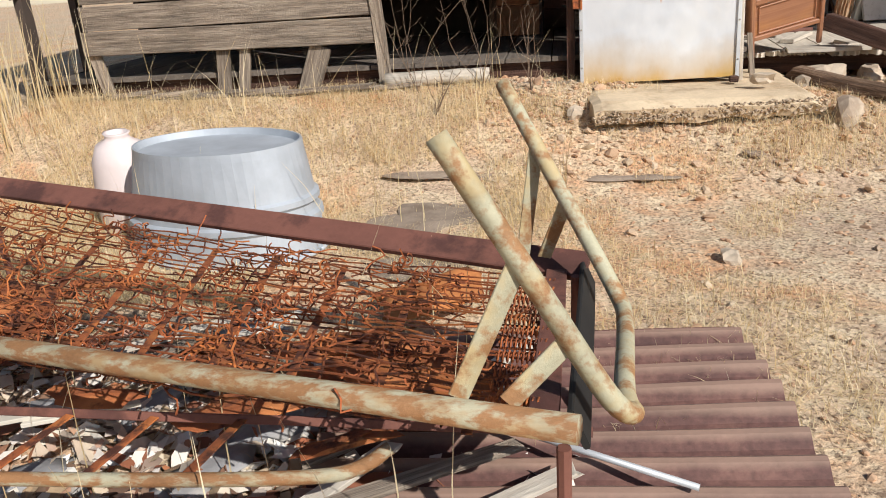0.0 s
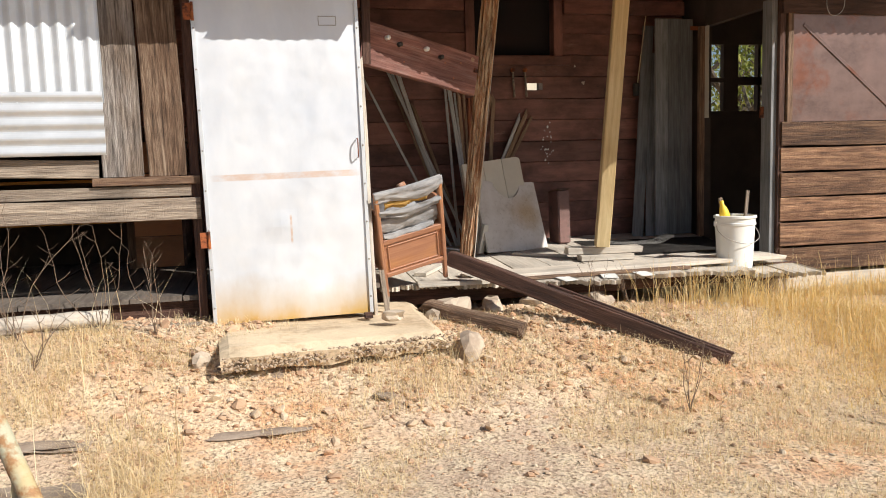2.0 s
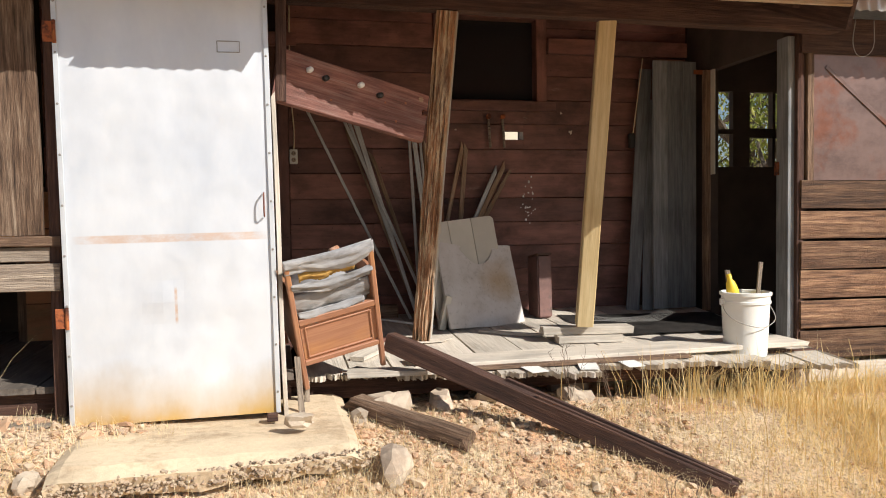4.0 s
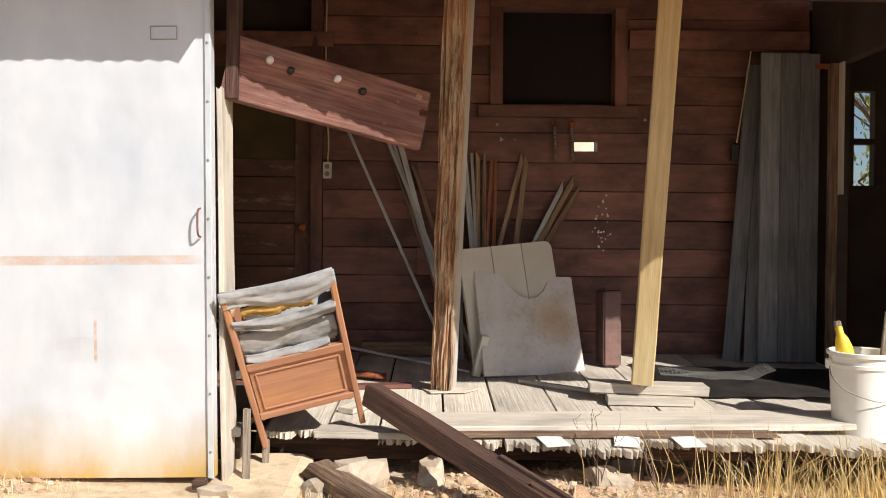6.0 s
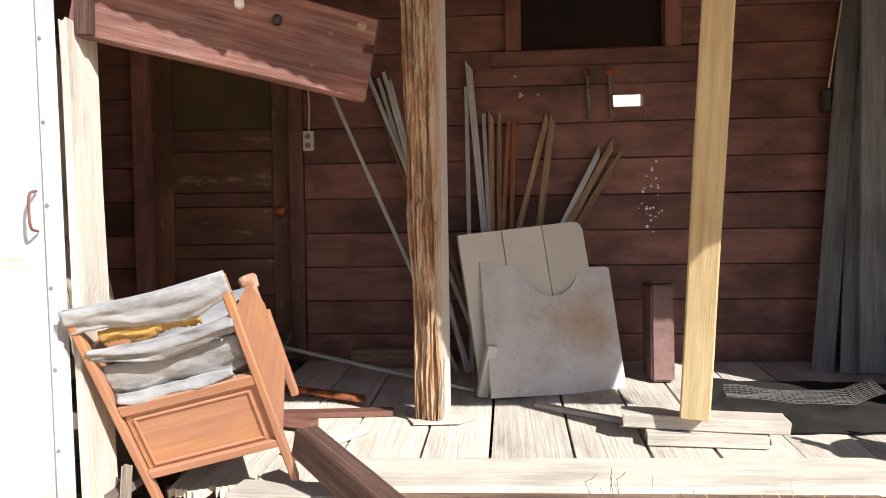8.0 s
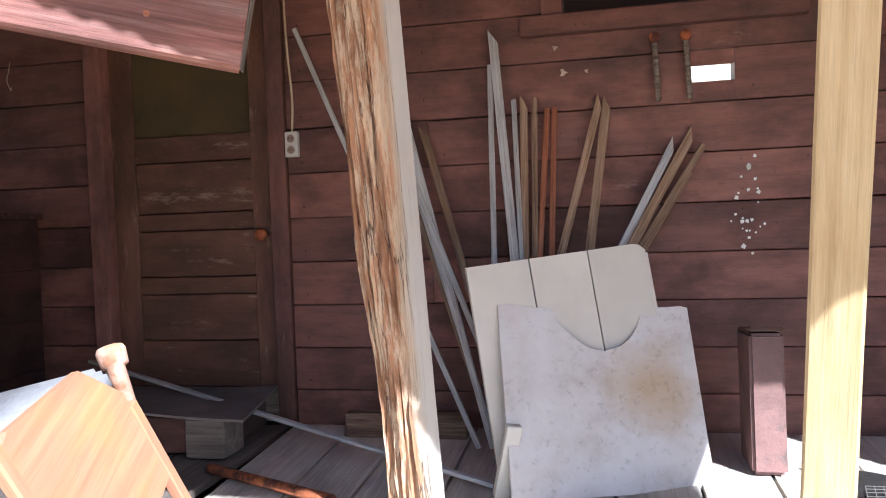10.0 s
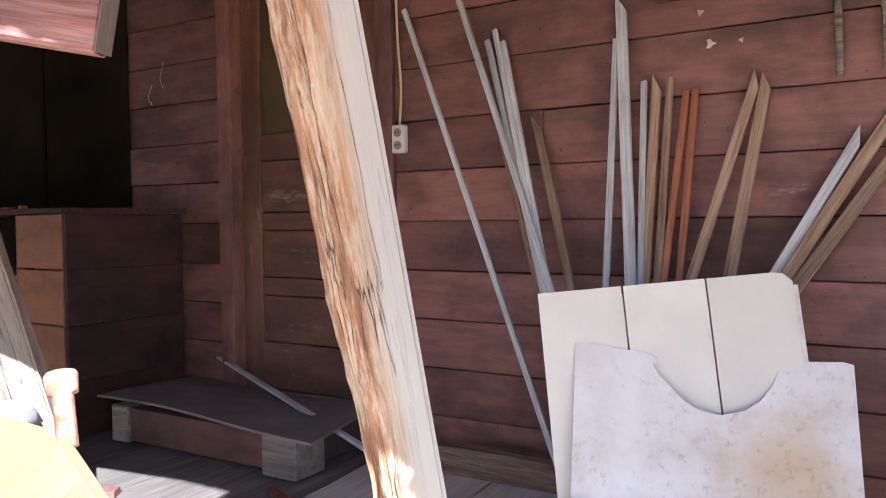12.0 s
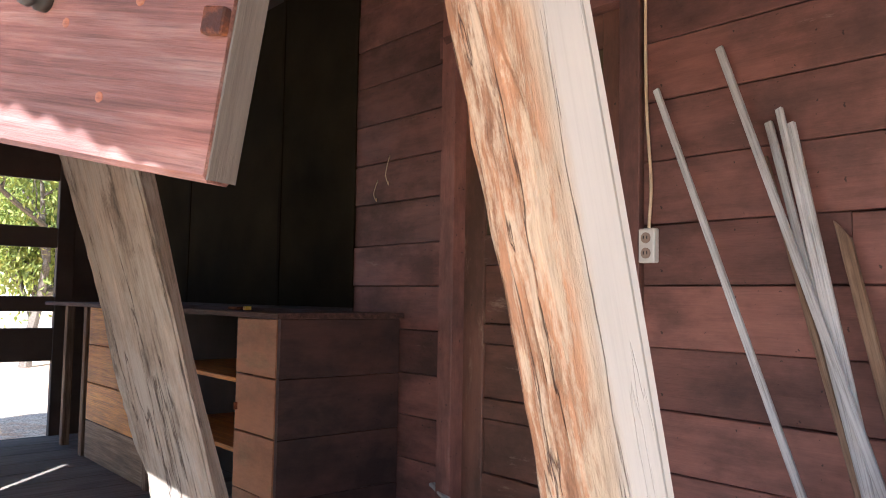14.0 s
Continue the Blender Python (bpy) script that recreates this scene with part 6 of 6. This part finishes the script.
for k in range(20):
    p = cotp(rng.uniform(0.08, 0.95), rng.uniform(0.15, 0.92))
    q = rng.uniform(0.06, 0.13)
    solid("rust_scrap", rock(q * 1.6, q * 0.6, 0.010, k * 1.7, 2, 0.9), M_RUSTPLATE, pose(p.x, p.y, 0.20 + rng.uniform(-0.05, 0.05), rng.uniform(-14, 14), rng.uniform(-8, 8), rng.uniform(-30, 30)), "flake of rusted sheet caught under the cot springs", "scrap", "rusty scraps")
for k in range(12):
    p = cotp(rng.uniform(0.15, 0.95), rng.uniform(0.0, 0.8))
    ln, a = rng.uniform(0.25, 0.5), radians(rng.uniform(20, 60))
    x1, y1 = p.x + ln * math.cos(a), p.y + ln * math.sin(a)
    solid("broken_lath", board(ln, 0.045, 0.012, 5, 0.004, 0.002, 0.03), (M_DECK, M_CREAM, M_GREY)[k % 3], along((p.x, p.y, ground_z(p.x, p.y) + 0.10), (x1, y1, ground_z(x1, y1) + 0.11)), "pale broken lath lying in the litter under the cot", "lath", "broken laths")
for x, y, s, r in ((0.55, 1.72, 0.1, 20), (0.2, 2.3, 0.12, 60), (0.75, 2.1, 0.09, 100), (-0.1, 2.6, 0.12, 10), (0.35, 1.75, 0.11, 140), (0.30, 2.55, 0.16, 30), (0.62, 2.30, 0.17, 41), (0.05, 1.95, 0.15, 29), (0.45, 2.0, 0.16, 33), (0.86, 2.45, 0.13, 61), (-0.2, 2.25, 0.15, 27), (0.95, 2.15, 0.10, 80), (0.2, 2.75, 0.16, 15)):
    solid("rag_scrap", rock(s, s * 0.45, 0.018, x * 9, 3, 1.1), M_CLOTH if r % 40 else M_CARD, pose(x, y, ground_z(x, y) + 0.02, 0, 0, r), "crumpled pale rag lying under the cot", "rag", "rags", smooth=True)
for x, y, r in ((0.62, 1.85, 10), (0.15, 1.75, 70), (0.9, 1.95, 40)):
    solid("brick", block(0.2, 0.1, 0.065, 0.008), plain("red_brick", (0.36, 0.14, 0.08), 0.9, 0, 0.3) if "red_brick" not in bpy.data.materials else bpy.data.materials["red_brick"], pose(x, y, ground_z(x, y) - 0.005, 0, 0, r), "old red brick under the cot", "brick", "bricks")

solid("rusty_plate", rock(0.16, 0.10, 0.012, 5, 3, 0.7), plain("orange_rusted_plate", (0.46, 0.17, 0.05), 0.85, 0.0, 0.4, 12, 0.4), pose(0.888, 2.908, 0.10, 8, -6, 20), "crumpled orange rusted plate under the cot", "plate", smooth=True)

# rusted corrugated sheet on the ground
def ridged_rust():
    """Purple-brown rust; tan dust and the crests' highlights are painted in by height."""
    m, nt, b = base_nodes("crest_lit_rusted_iron", 0.72, 0.1)
    tc = nt.nodes.new("ShaderNodeTexCoord")
    sep = nt.nodes.new("ShaderNodeSeparateXYZ")
    nt.links.new(tc.outputs["Object"], sep.inputs[0])
    n, _ = noise_node(nt, 5, (2, 0.8, 1), 8, rough=0.7)
    fine, _ = noise_node(nt, 45, (1, 1, 1), 6)
    c = ramp(nt, n, [(0.32, (0.075, 0.034, 0.03)), (0.5, (0.125, 0.057, 0.048)), (0.68, (0.20, 0.10, 0.078))])
    c = mixc(nt, 0.6, c, ramp(nt, fine, [(0.35, (0.6, 0.57, 0.55)), (0.6, (1.15, 1.13, 1.1))]), "MULTIPLY")
    add = nt.nodes.new("ShaderNodeMath")
    add.operation = "MULTIPLY_ADD"
    nt.links.new(n, add.inputs[0])
    add.inputs[1].default_value = 0.02
    nt.links.new(sep.outputs["Z"], add.inputs[2])
    c = mixc(nt, ramp(nt, add.outputs[0], [(0.012, (0, 0, 0)), (0.027, (0.6, 0.6, 0.6))]), c, (0.40, 0.27, 0.20))
    nt.links.new(c, b.inputs["Base Color"])
    bump(nt, b, fine, 0.3, 0.004)
    return m


solid("corrugated_sheet", corrugated(1.25, 1.15, 0.105, 0.019, 0.0015, 14, 0.012, 0.012), ridged_rust(), Matrix.Translation((1.93, 1.55, 0.05)) @ pose(0, 0, 0, 0, 0, 94), "rusted corrugated iron sheet lying on the ground", "sheet")
solid("white_pipe", tube([(1.11, 2.15, 0.12), (1.60, 1.95, 0.090)], 0.0075, 12), M_CORRWHITE, Matrix(), "thin white metal rod on the rusty sheet", "rod", smooth=True)

# zinc tub upside down, crock beside it
TB = pose(-0.16, 3.70, ground_z(-0.16, 3.70) + 0.0, 0, 0, -14) @ Matrix.Diagonal((1.03, 1.03, 1.12, 1))
tub = thing("wash_tub", TB, "dented oval zinc wash tub turned upside down", "tub")
part("shell", lathe([(0.0, 0.40), (0.36, 0.405), (0.375, 0.43), (0.385, 0.43), (0.39, 0.40), (0.422, 0.235), (0.440, 0.225), (0.442, 0.205), (0.426, 0.192), (0.430, 0.165), (0.450, 0.155), (0.452, 0.135), (0.436, 0.122), (0.452, 0.02), (0.458, 0.01), (0.452, 0.0)], 56, 1.0, 0.72, 0.03), M_TUB, tub, m=TB, smooth=False)
part("rim_bead", tube([(0.452 * math.cos(a), 0.326 * math.sin(a), 0.012) for a in np.linspace(0, 2 * math.pi, 48)], 0.009, 8), M_TUB, tub, m=TB, smooth=True)
JR = pose(-0.80, 3.98, ground_z(-0.80, 3.98) - 0.05, 5, 4, 0) @ Matrix.Diagonal((0.95, 0.95, 0.95, 1))
crock = solid("pink_crock", lathe([(0.0, 0.0), (0.11, 0.0), (0.145, 0.06), (0.155, 0.24), (0.145, 0.42), (0.11, 0.50), (0.065, 0.525), (0.055, 0.545), (0.065, 0.56), (0.05, 0.56), (0.045, 0.52), (0, 0.51)], 28, 1, 1, 0.08), M_PINK, JR, "pale pink battered crock in the grass", "crock", smooth=True)

# rocks, logs and flat stones
for x, y, s, lab in ((2.90, 5.62, (0.12, 0.08, 0.09), "round pale stone under the deck edge"), (2.84, 4.98, (0.08, 0.075, 0.085), "pale yellowish stone by the step"), (3.2, 5.72, (0.10, 0.07, 0.05), "tan stone under the deck"), (3.95, 5.68, (0.09, 0.06, 0.05), "flat tan stone by the deck"), (3.5, 5.74, (0.08, 0.06, 0.04), "tan stone under the deck"), (1.40, 4.95, (0.045, 0.04, 0.05), "pale stone by the step"), (2.75, 5.5, (0.05, 0.04, 0.05), "small pale stone under the deck edge"), (1.95, 3.42, (0.045, 0.035, 0.03), "small red-brown stone on bare ground"), (2.3, 4.62, (0.05, 0.035, 0.02), "flat white stone by the step"), (2.45, 5.18, (0.06, 0.04, 0.03), "small stone lying on the step")):
    z = ground_z(x, y) + (0.14 if "lying on the step" in lab else 0.0)
    solid("stone", rock(*s, seed=x * 3 + y, sub=2, bite=0.75), M_STONE, pose(x, y, z + s[2] * 0.5, 0, 0, x * 140), lab, "stone", "loose stones")
solid("step_chip", block(0.05, 0.04, 0.035, 0.004), M_DARKBEAM, pose(2.33, 5.38, 0.372), "dark block under the door corner", "block")
solid("rotten_log", board(0.68, 0.12, 0.07, 14, 0.02, 0.02, 0.06), M_BAREBROWN, along((2.74, 5.62, 0.375), (3.23, 5.10, 0.275)), "cracked grey rotten timber on the ground", "log")
for x, y, sx, sy, r in ((0.74, 3.93, 0.25, 0.37, 8), (0.70, 4.50, 0.24, 0.10, -6), (0.80, 3.38, 0.20, 0.14, -10), (1.66, 4.43, 0.19, 0.06, -3)):
    solid("flagstone", rock(sx, sy, 0.010, x * 5, 4, 0.95), M_SLATE, pose(x, y, ground_z(x, y) + 0.002, 2 if y > 4.2 else 1, 0, r), "flat grey flagstone sunk in the ground", "flagstone", "flagstones")
solid("white_log", tube([(0.22 + 0.06 * i, 5.42 + 0.005 * i, 0.47 + 0.004 * noise.noise(Vector((i, 0, 0)))) for i in range(12)], [0.045 + 0.008 * noise.noise(Vector((i * 0.7, 3, 1))) for i in range(12)], 10), M_DECK, Matrix(), "bleached white log lying along the wall foot", "log", smooth=True)
solid("sill_timber", board(3.2, 0.11, 0.10, 18, 0.015, 0.01, 0.05), M_GREY, along((-1.85, 5.46, 0.385), (1.35, 5.44, 0.36)), "rotten grey sill timber along the wall foot", "timber")
for i in range(7):
    x = -1.7 + 0.3 * i
    solid("wall_foot_stick", board(0.34, 0.05, 0.03, 3, 0.008, 0.004, 0.05), M_GREY, along((x, 5.40, ground_z(x, 5.4) + 0.02), (x + 0.32, 5.42 + 0.05 * math.sin(i), ground_z(x, 5.4) + 0.035)), "broken grey stick at the wall foot", "stick", "sticks at the wall foot")


# loose stones as one mass
def gravel(count, region, size, seed):
    r = random.Random(seed)
    bm0 = bmesh.new()
    bmesh.ops.create_icosphere(bm0, subdivisions=1, radius=1)
    base = [v.co.copy() for v in bm0.verts]
    tri = [[v.index for v in f.verts] for f in bm0.faces]
    bm0.free()
    verts, faces = [], []
    for _ in range(count):
        x, y = region(r)
        s = r.uniform(*size) * (1.0 if r.random() < 0.85 else 1.8)
        sq = (s * r.uniform(0.7, 1.5), s * r.uniform(0.6, 1.1), s * r.uniform(0.3, 0.7))
        m = Matrix.Translation((x, y, ground_z(x, y) + sq[2] * 0.35)) @ Euler((r.gauss(0, 0.3), r.gauss(0, 0.3), r.random() * 6.3)).to_matrix().to_4x4()
        o = len(verts)
        verts += [m @ Vector([c * k * r.uniform(0.6, 1.25) for c, k in zip(b, sq)]) for b in base]
        faces += [[o + i for i in f] for f in tri]
    me = bpy.data.meshes.new("gravel")
    me.from_pydata(verts, [], faces)
    me.materials.append(M_GRAVEL)
    ob = new("gravel", me)
    POSE[ob.name] = Matrix()
    return tagged(ob, "scattered tan and orange stones on the soil", "gravel", kind="stuff")


gravel(3300, lambda r: (r.uniform(0.9, 4.4), 5.6 - abs(r.gauss(0, 0.7))), (0.005, 0.022), 1)
gravel(7500, lambda r: (r.uniform(-1.8, 6.5), r.uniform(1.8, 5.4)), (0.003, 0.010), 2)
gravel(260, lambda r: (r.uniform(2.4, 5.6), r.uniform(5.5, 6.3)), (0.008, 0.03), 3)


# dry grass
def grass(name, count, region, height, mat, seed, lean=0.35, width=0.0022, label=""):
    r = random.Random(seed)
    verts, faces = [], []
    done = 0
    while done < count:
        x, y, k = region(r)
        if k <= 0:
            continue
        done += 1
        h = r.uniform(*height) * k
        a = r.random() * 6.283
        l = r.gauss(0, lean)
        stand = 1 / (1 + 0.4 * l * l)
        dx, dy = math.cos(a) * l * h, math.sin(a) * l * h
        px, py = -math.sin(a + r.gauss(0, 0.6)) * width, math.cos(a + r.gauss(0, 0.6)) * width
        z = ground_z(x, y) - 0.01
        o = len(verts)
        for t, w in ((0, 1), (0.4, 0.9), (0.75, 0.6), (1, 0.1)):
            cx, cy, cz = x + dx * t * t, y + dy * t * t, z + h * stand * (t - 0.1 * t * t) + 0.006 * t
            verts += [(cx - px * w, cy - py * w, cz), (cx + px * w, cy + py * w, cz)]
        faces += [(o + 2 * i, o + 2 * i + 1, o + 2 * i + 3, o + 2 * i + 2) for i in range(3)]
    me = bpy.data.meshes.new(name)
    me.from_pydata(verts, [], faces)
    me.materials.append(mat)
    ob = new(name, me)
    POSE[ob.name] = Matrix()
    return tagged(ob, label, "grass", kind="stuff")


def clump(x, y, f, thr):
    return noise.noise(Vector((x * f, y * f, 7.7))) > thr


def on_flags(x, y):
    return math.hypot((x - 0.74) / 0.27, (y - 3.93) / 0.40) < 1 or math.hypot((x - 0.70) / 0.25, (y - 4.5) / 0.11) < 1


def left_patch(r):
    x, y = r.uniform(-3.2, 1.35), r.uniform(3.0, 5.45)
    if on_flags(x, y) and r.random() < 0.97:
        return x, y, 0
    if math.hypot((x + 0.18) / 0.5, (y - 3.72) / 0.4) < 1 or not clump(x, y, 1.6, -0.2 + 0.3 * sstep(0.3, 1.3, x)):
        return x, y, 0
    return x, y, 1.0 - 0.35 * sstep(4.6, 5.4, y) * (x > -1)


def right_patch(r):
    x, y = r.uniform(4.5, 8.2), r.uniform(3.4, 6.1)
    k = 0.4 + 0.9 * sstep(4.6, 5.5, x) * (0.6 + 1.2 * max(0, noise.noise(Vector((x * 1.1, y * 1.1, 2)))))
    return (x, y, k) if r.random() < 0.15 + 0.85 * sstep(4.4, 5.4, x) and clump(x, y, 2.2, -0.22) else (x, y, 0)


def deck_fringe(r):
    x, y = r.gauss(5.1, 0.45), r.uniform(5.35, 5.72)
    return x, y, 1


def thin_cover(r):
    x, y = r.uniform(-2.5, 8), r.uniform(2.2, 5.6)
    if x < 1.4 and y < 3.0 - 0.27 * x:
        return x, y, 0
    if on_flags(x, y) and r.random() < 0.95:
        return x, y, 0
    bare = 0.28 * sstep(1.0, 0.2, math.hypot((x - 2.7) / 1.6, (y - 3.6) / 1.4))
    return (x, y, 1) if clump(x, y, 2.1, -0.1 + bare) else (x, y, 0)


grass("dry_grass", 46000, left_patch, (0.03, 0.15), M_STRAW, 21, 1.6, 0.0013, "dense pale dry grass by the wall")
grass("dry_grass", 56000, right_patch, (0.03, 0.17), M_GOLD, 22, 1.9, 0.0017, "dense golden dry grass beside the porch")
grass("dry_grass", 90, lambda r: (r.uniform(4.6, 7.5), r.uniform(4.3, 6.0), 1), (0.2, 0.5), M_STRAW, 28, 0.4, 0.0016, "thin pale stalks beside the porch")
grass("dry_grass", 480, deck_fringe, (0.12, 0.45), M_GOLD, 23, 0.55, 0.002, "tall golden grass at the deck edge")
grass("dry_grass", 76000, thin_cover, (0.02, 0.085), M_STRAW, 24, 1.7, 0.0012, "short sparse dry grass on the soil")
grass("dry_grass", 260, lambda r: (r.uniform(-1.9, 1.35), r.uniform(3.4, 5.4), 1), (0.2, 0.55), M_STRAW, 25, 0.4, 0.0016, "tall thin dry stalks by the wall")
grass("dry_grass", 420, lambda r: (r.gauss(-2.5, 0.35), r.uniform(4.6, 5.5), 1), (0.4, 0.8), M_STRAW, 26, 0.3, 0.003, "tall dry reeds at the wall corner")
grass("dry_grass", 5000, lambda r: (7.6 - 4.2 * r.random() ** 0.8, r.uniform(2.3, 4.9), 1), (0.02, 0.10), M_STRAW, 34, 2.2, 0.0015, "pale flattened straw over the yard")
grass("dry_grass", 1500, lambda r: (r.gauss(2.55, 0.30), r.uniform(4.45, 5.05), 1), (0.04, 0.20), M_STRAW, 31, 1.0, 0.0013, "dry stems tangled by the doorstep")
grass("dry_grass", 800, lambda r: (r.uniform(4.3, 7.2), r.gauss(5.2, 0.4), 1), (0.14, 0.36), M_GOLD, 32, 0.5, 0.0015, "tall golden stalks beside the porch")
grass("dry_grass", 9000, lambda r: (r.gauss(4.1, 0.5), r.uniform(3.6, 5.5), 1), (0.02, 0.09), M_STRAW, 33, 1.7, 0.0014, "flattened straw by the fallen beam")
grass("dry_grass", 34, lambda r: (r.uniform(-0.2, 1.3), r.uniform(1.3, 2.6), 1), (0.35, 0.62), M_STRAW, 27, 0.25, 0.002, "thin dry stalks growing through the cot")


def weed(x, y, h, seed):
    r = random.Random(seed)
    bm = bmesh.new()
    z = ground_z(x, y)
    for s in range(5):
        pts = [Vector((x, y, z))]
        d = Vector((r.gauss(0, 0.35), r.gauss(0, 0.2), 1)).normalized()
        for k in range(7):
            d = (d + Vector((r.gauss(0, 0.18), r.gauss(0, 0.12), 0.1))).normalized()
            pts.append(pts[-1] + d * h / 7)
            if k > 1:
                e = pts[-1]
                q = Vector((r.gauss(0, 1), r.gauss(0, 0.6), 0.7)).normalized()
                tube([e, e + q * h * 0.08, e + q * h * 0.13 + Vector((0, 0, 0.01))], 0.0010, 4, False, bm)
        tube(pts, [0.0024 - 0.0002 * i for i in range(8)], 5, False, bm)
    return solid("dead_weed", bm, M_WEED, Matrix(), "dry branching dead weed", "weed", "dead weeds")


for i, (x, y, h) in enumerate(((0.45, 5.3, 0.7), (0.85, 5.35, 0.62), (1.15, 5.25, 0.5), (0.6, 5.0, 0.35), (3.75, 4.2, 0.35), (4.55, 3.8, 0.3), (3.9, 5.62, 0.3), (4.15, 5.62, 0.25))):
    weed(x, y, h, i + 40)


# dry hills far behind the shed
def hills():
    na, nr = 90, 10
    verts, faces = [], []
    for i in range(na + 1):
        az = radians(-110 + 165 * i / na)
        top = 33 * (1 - sstep(0.40, 0.54, az)) + 3.5
        top *= 0.55 + 0.45 * sstep(-1.35, -0.5, az)
        for j in range(nr + 1):
            v = j / nr
            r = 75 + 70 * v
            h = top * sstep(0, 1, v) * (1 + 0.10 * noise.noise(Vector((az * 7, v * 3, 1))) + 0.04 * noise.noise(Vector((az * 31, v * 9, 2))))
            verts.append((2 + r * math.sin(az), 3 + r * math.cos(az), h - 0.05))
    faces = [(i * (nr + 1) + j, (i + 1) * (nr + 1) + j, (i + 1) * (nr + 1) + j + 1, i * (nr + 1) + j + 1) for i in range(na) for j in range(nr)]
    me = bpy.data.meshes.new("backdrop")
    me.from_pydata(verts, [], faces)
    me.materials.append(plain("dry_grass_hill", (0.58, 0.50, 0.36), 0.95, 0, 0.25, 0.12, 0.3))
    for p in me.polygons:
        p.use_smooth = True
    return tagged(new("backdrop", me), "pale dry grass hills far behind the shed", "hills", kind="structure")


hills()


# trees beyond the shed
def tree(x, y, h, seed, leaf_n, spread, leaf=0.05):
    r = random.Random(seed)
    t = thing("tree", pose(x, y, 0), "tree with thin yellow-green foliage behind the shed", "tree", "trees behind the shed")
    bm, tips = bmesh.new(), []

    def limb(p, d, ln, rad, depth):
        pts = [p]
        for k in range(5):
            d = (d + Vector((r.gauss(0, 0.16), r.gauss(0, 0.16), 0.06))).normalized()
            pts.append(pts[-1] + d * ln / 5)
        tube(pts, [rad * (1 - 0.12 * k) for k in range(6)], 7 if depth < 2 else 5, True, bm)
        if depth < 3:
            for k in range(4 if depth else 6):
                q = pts[2 + k % 4]
                limb(q, (d * 0.4 + Vector((r.gauss(0, 0.8), r.gauss(0, 0.8), r.uniform(0.0, 0.7)))).normalized(), ln * r.uniform(0.45, 0.7), rad * 0.5, depth + 1)
        if depth >= 2:
            tips.extend(pts[2:])

    limb(Vector((x, y, -0.1)), Vector((0.05, 0, 1)), h * 0.55, h * 0.022, 0)
    part("trunk", bm, M_BARK, t, "grey branching trunk")
    verts, faces = [], []
    for _ in range(leaf_n):
        c = r.choice(tips) + Vector((r.gauss(0, spread), r.gauss(0, spread), r.gauss(0, spread)))
        e = Euler((r.random() * 6, r.random() * 6, r.random() * 6)).to_matrix()
        s = leaf * r.uniform(0.6, 1.3)
        o = len(verts)
        verts += [c + e @ Vector(q) for q in ((-s, 0, 0), (0, -s * 0.4, 0.1 * s), (s, 0, 0), (0, s * 0.4, 0.1 * s))]
        faces.append((o, o + 1, o + 2, o + 3))
    me = bpy.data.meshes.new("crown")
    me.from_pydata(verts, [], faces)
    me.materials.append(M_LEAF)
    part("crown", me, None, t, "loose yellow-green leaves")
    return t


tree(9.5, 12.5, 6.5, 1, 9000, 0.28)
tree(12.0, 15.5, 7.0, 2, 9000, 0.3)
tree(14.5, 13.5, 6.0, 3, 5000, 0.3)
tree(-9.5, 8.5, 5.0, 4, 12000, 0.3, 0.06)
tree(-12.0, 10.5, 6.0, 5, 12000, 0.35, 0.07)
tree(-8.5, 11.5, 4.5, 6, 9000, 0.3, 0.06)
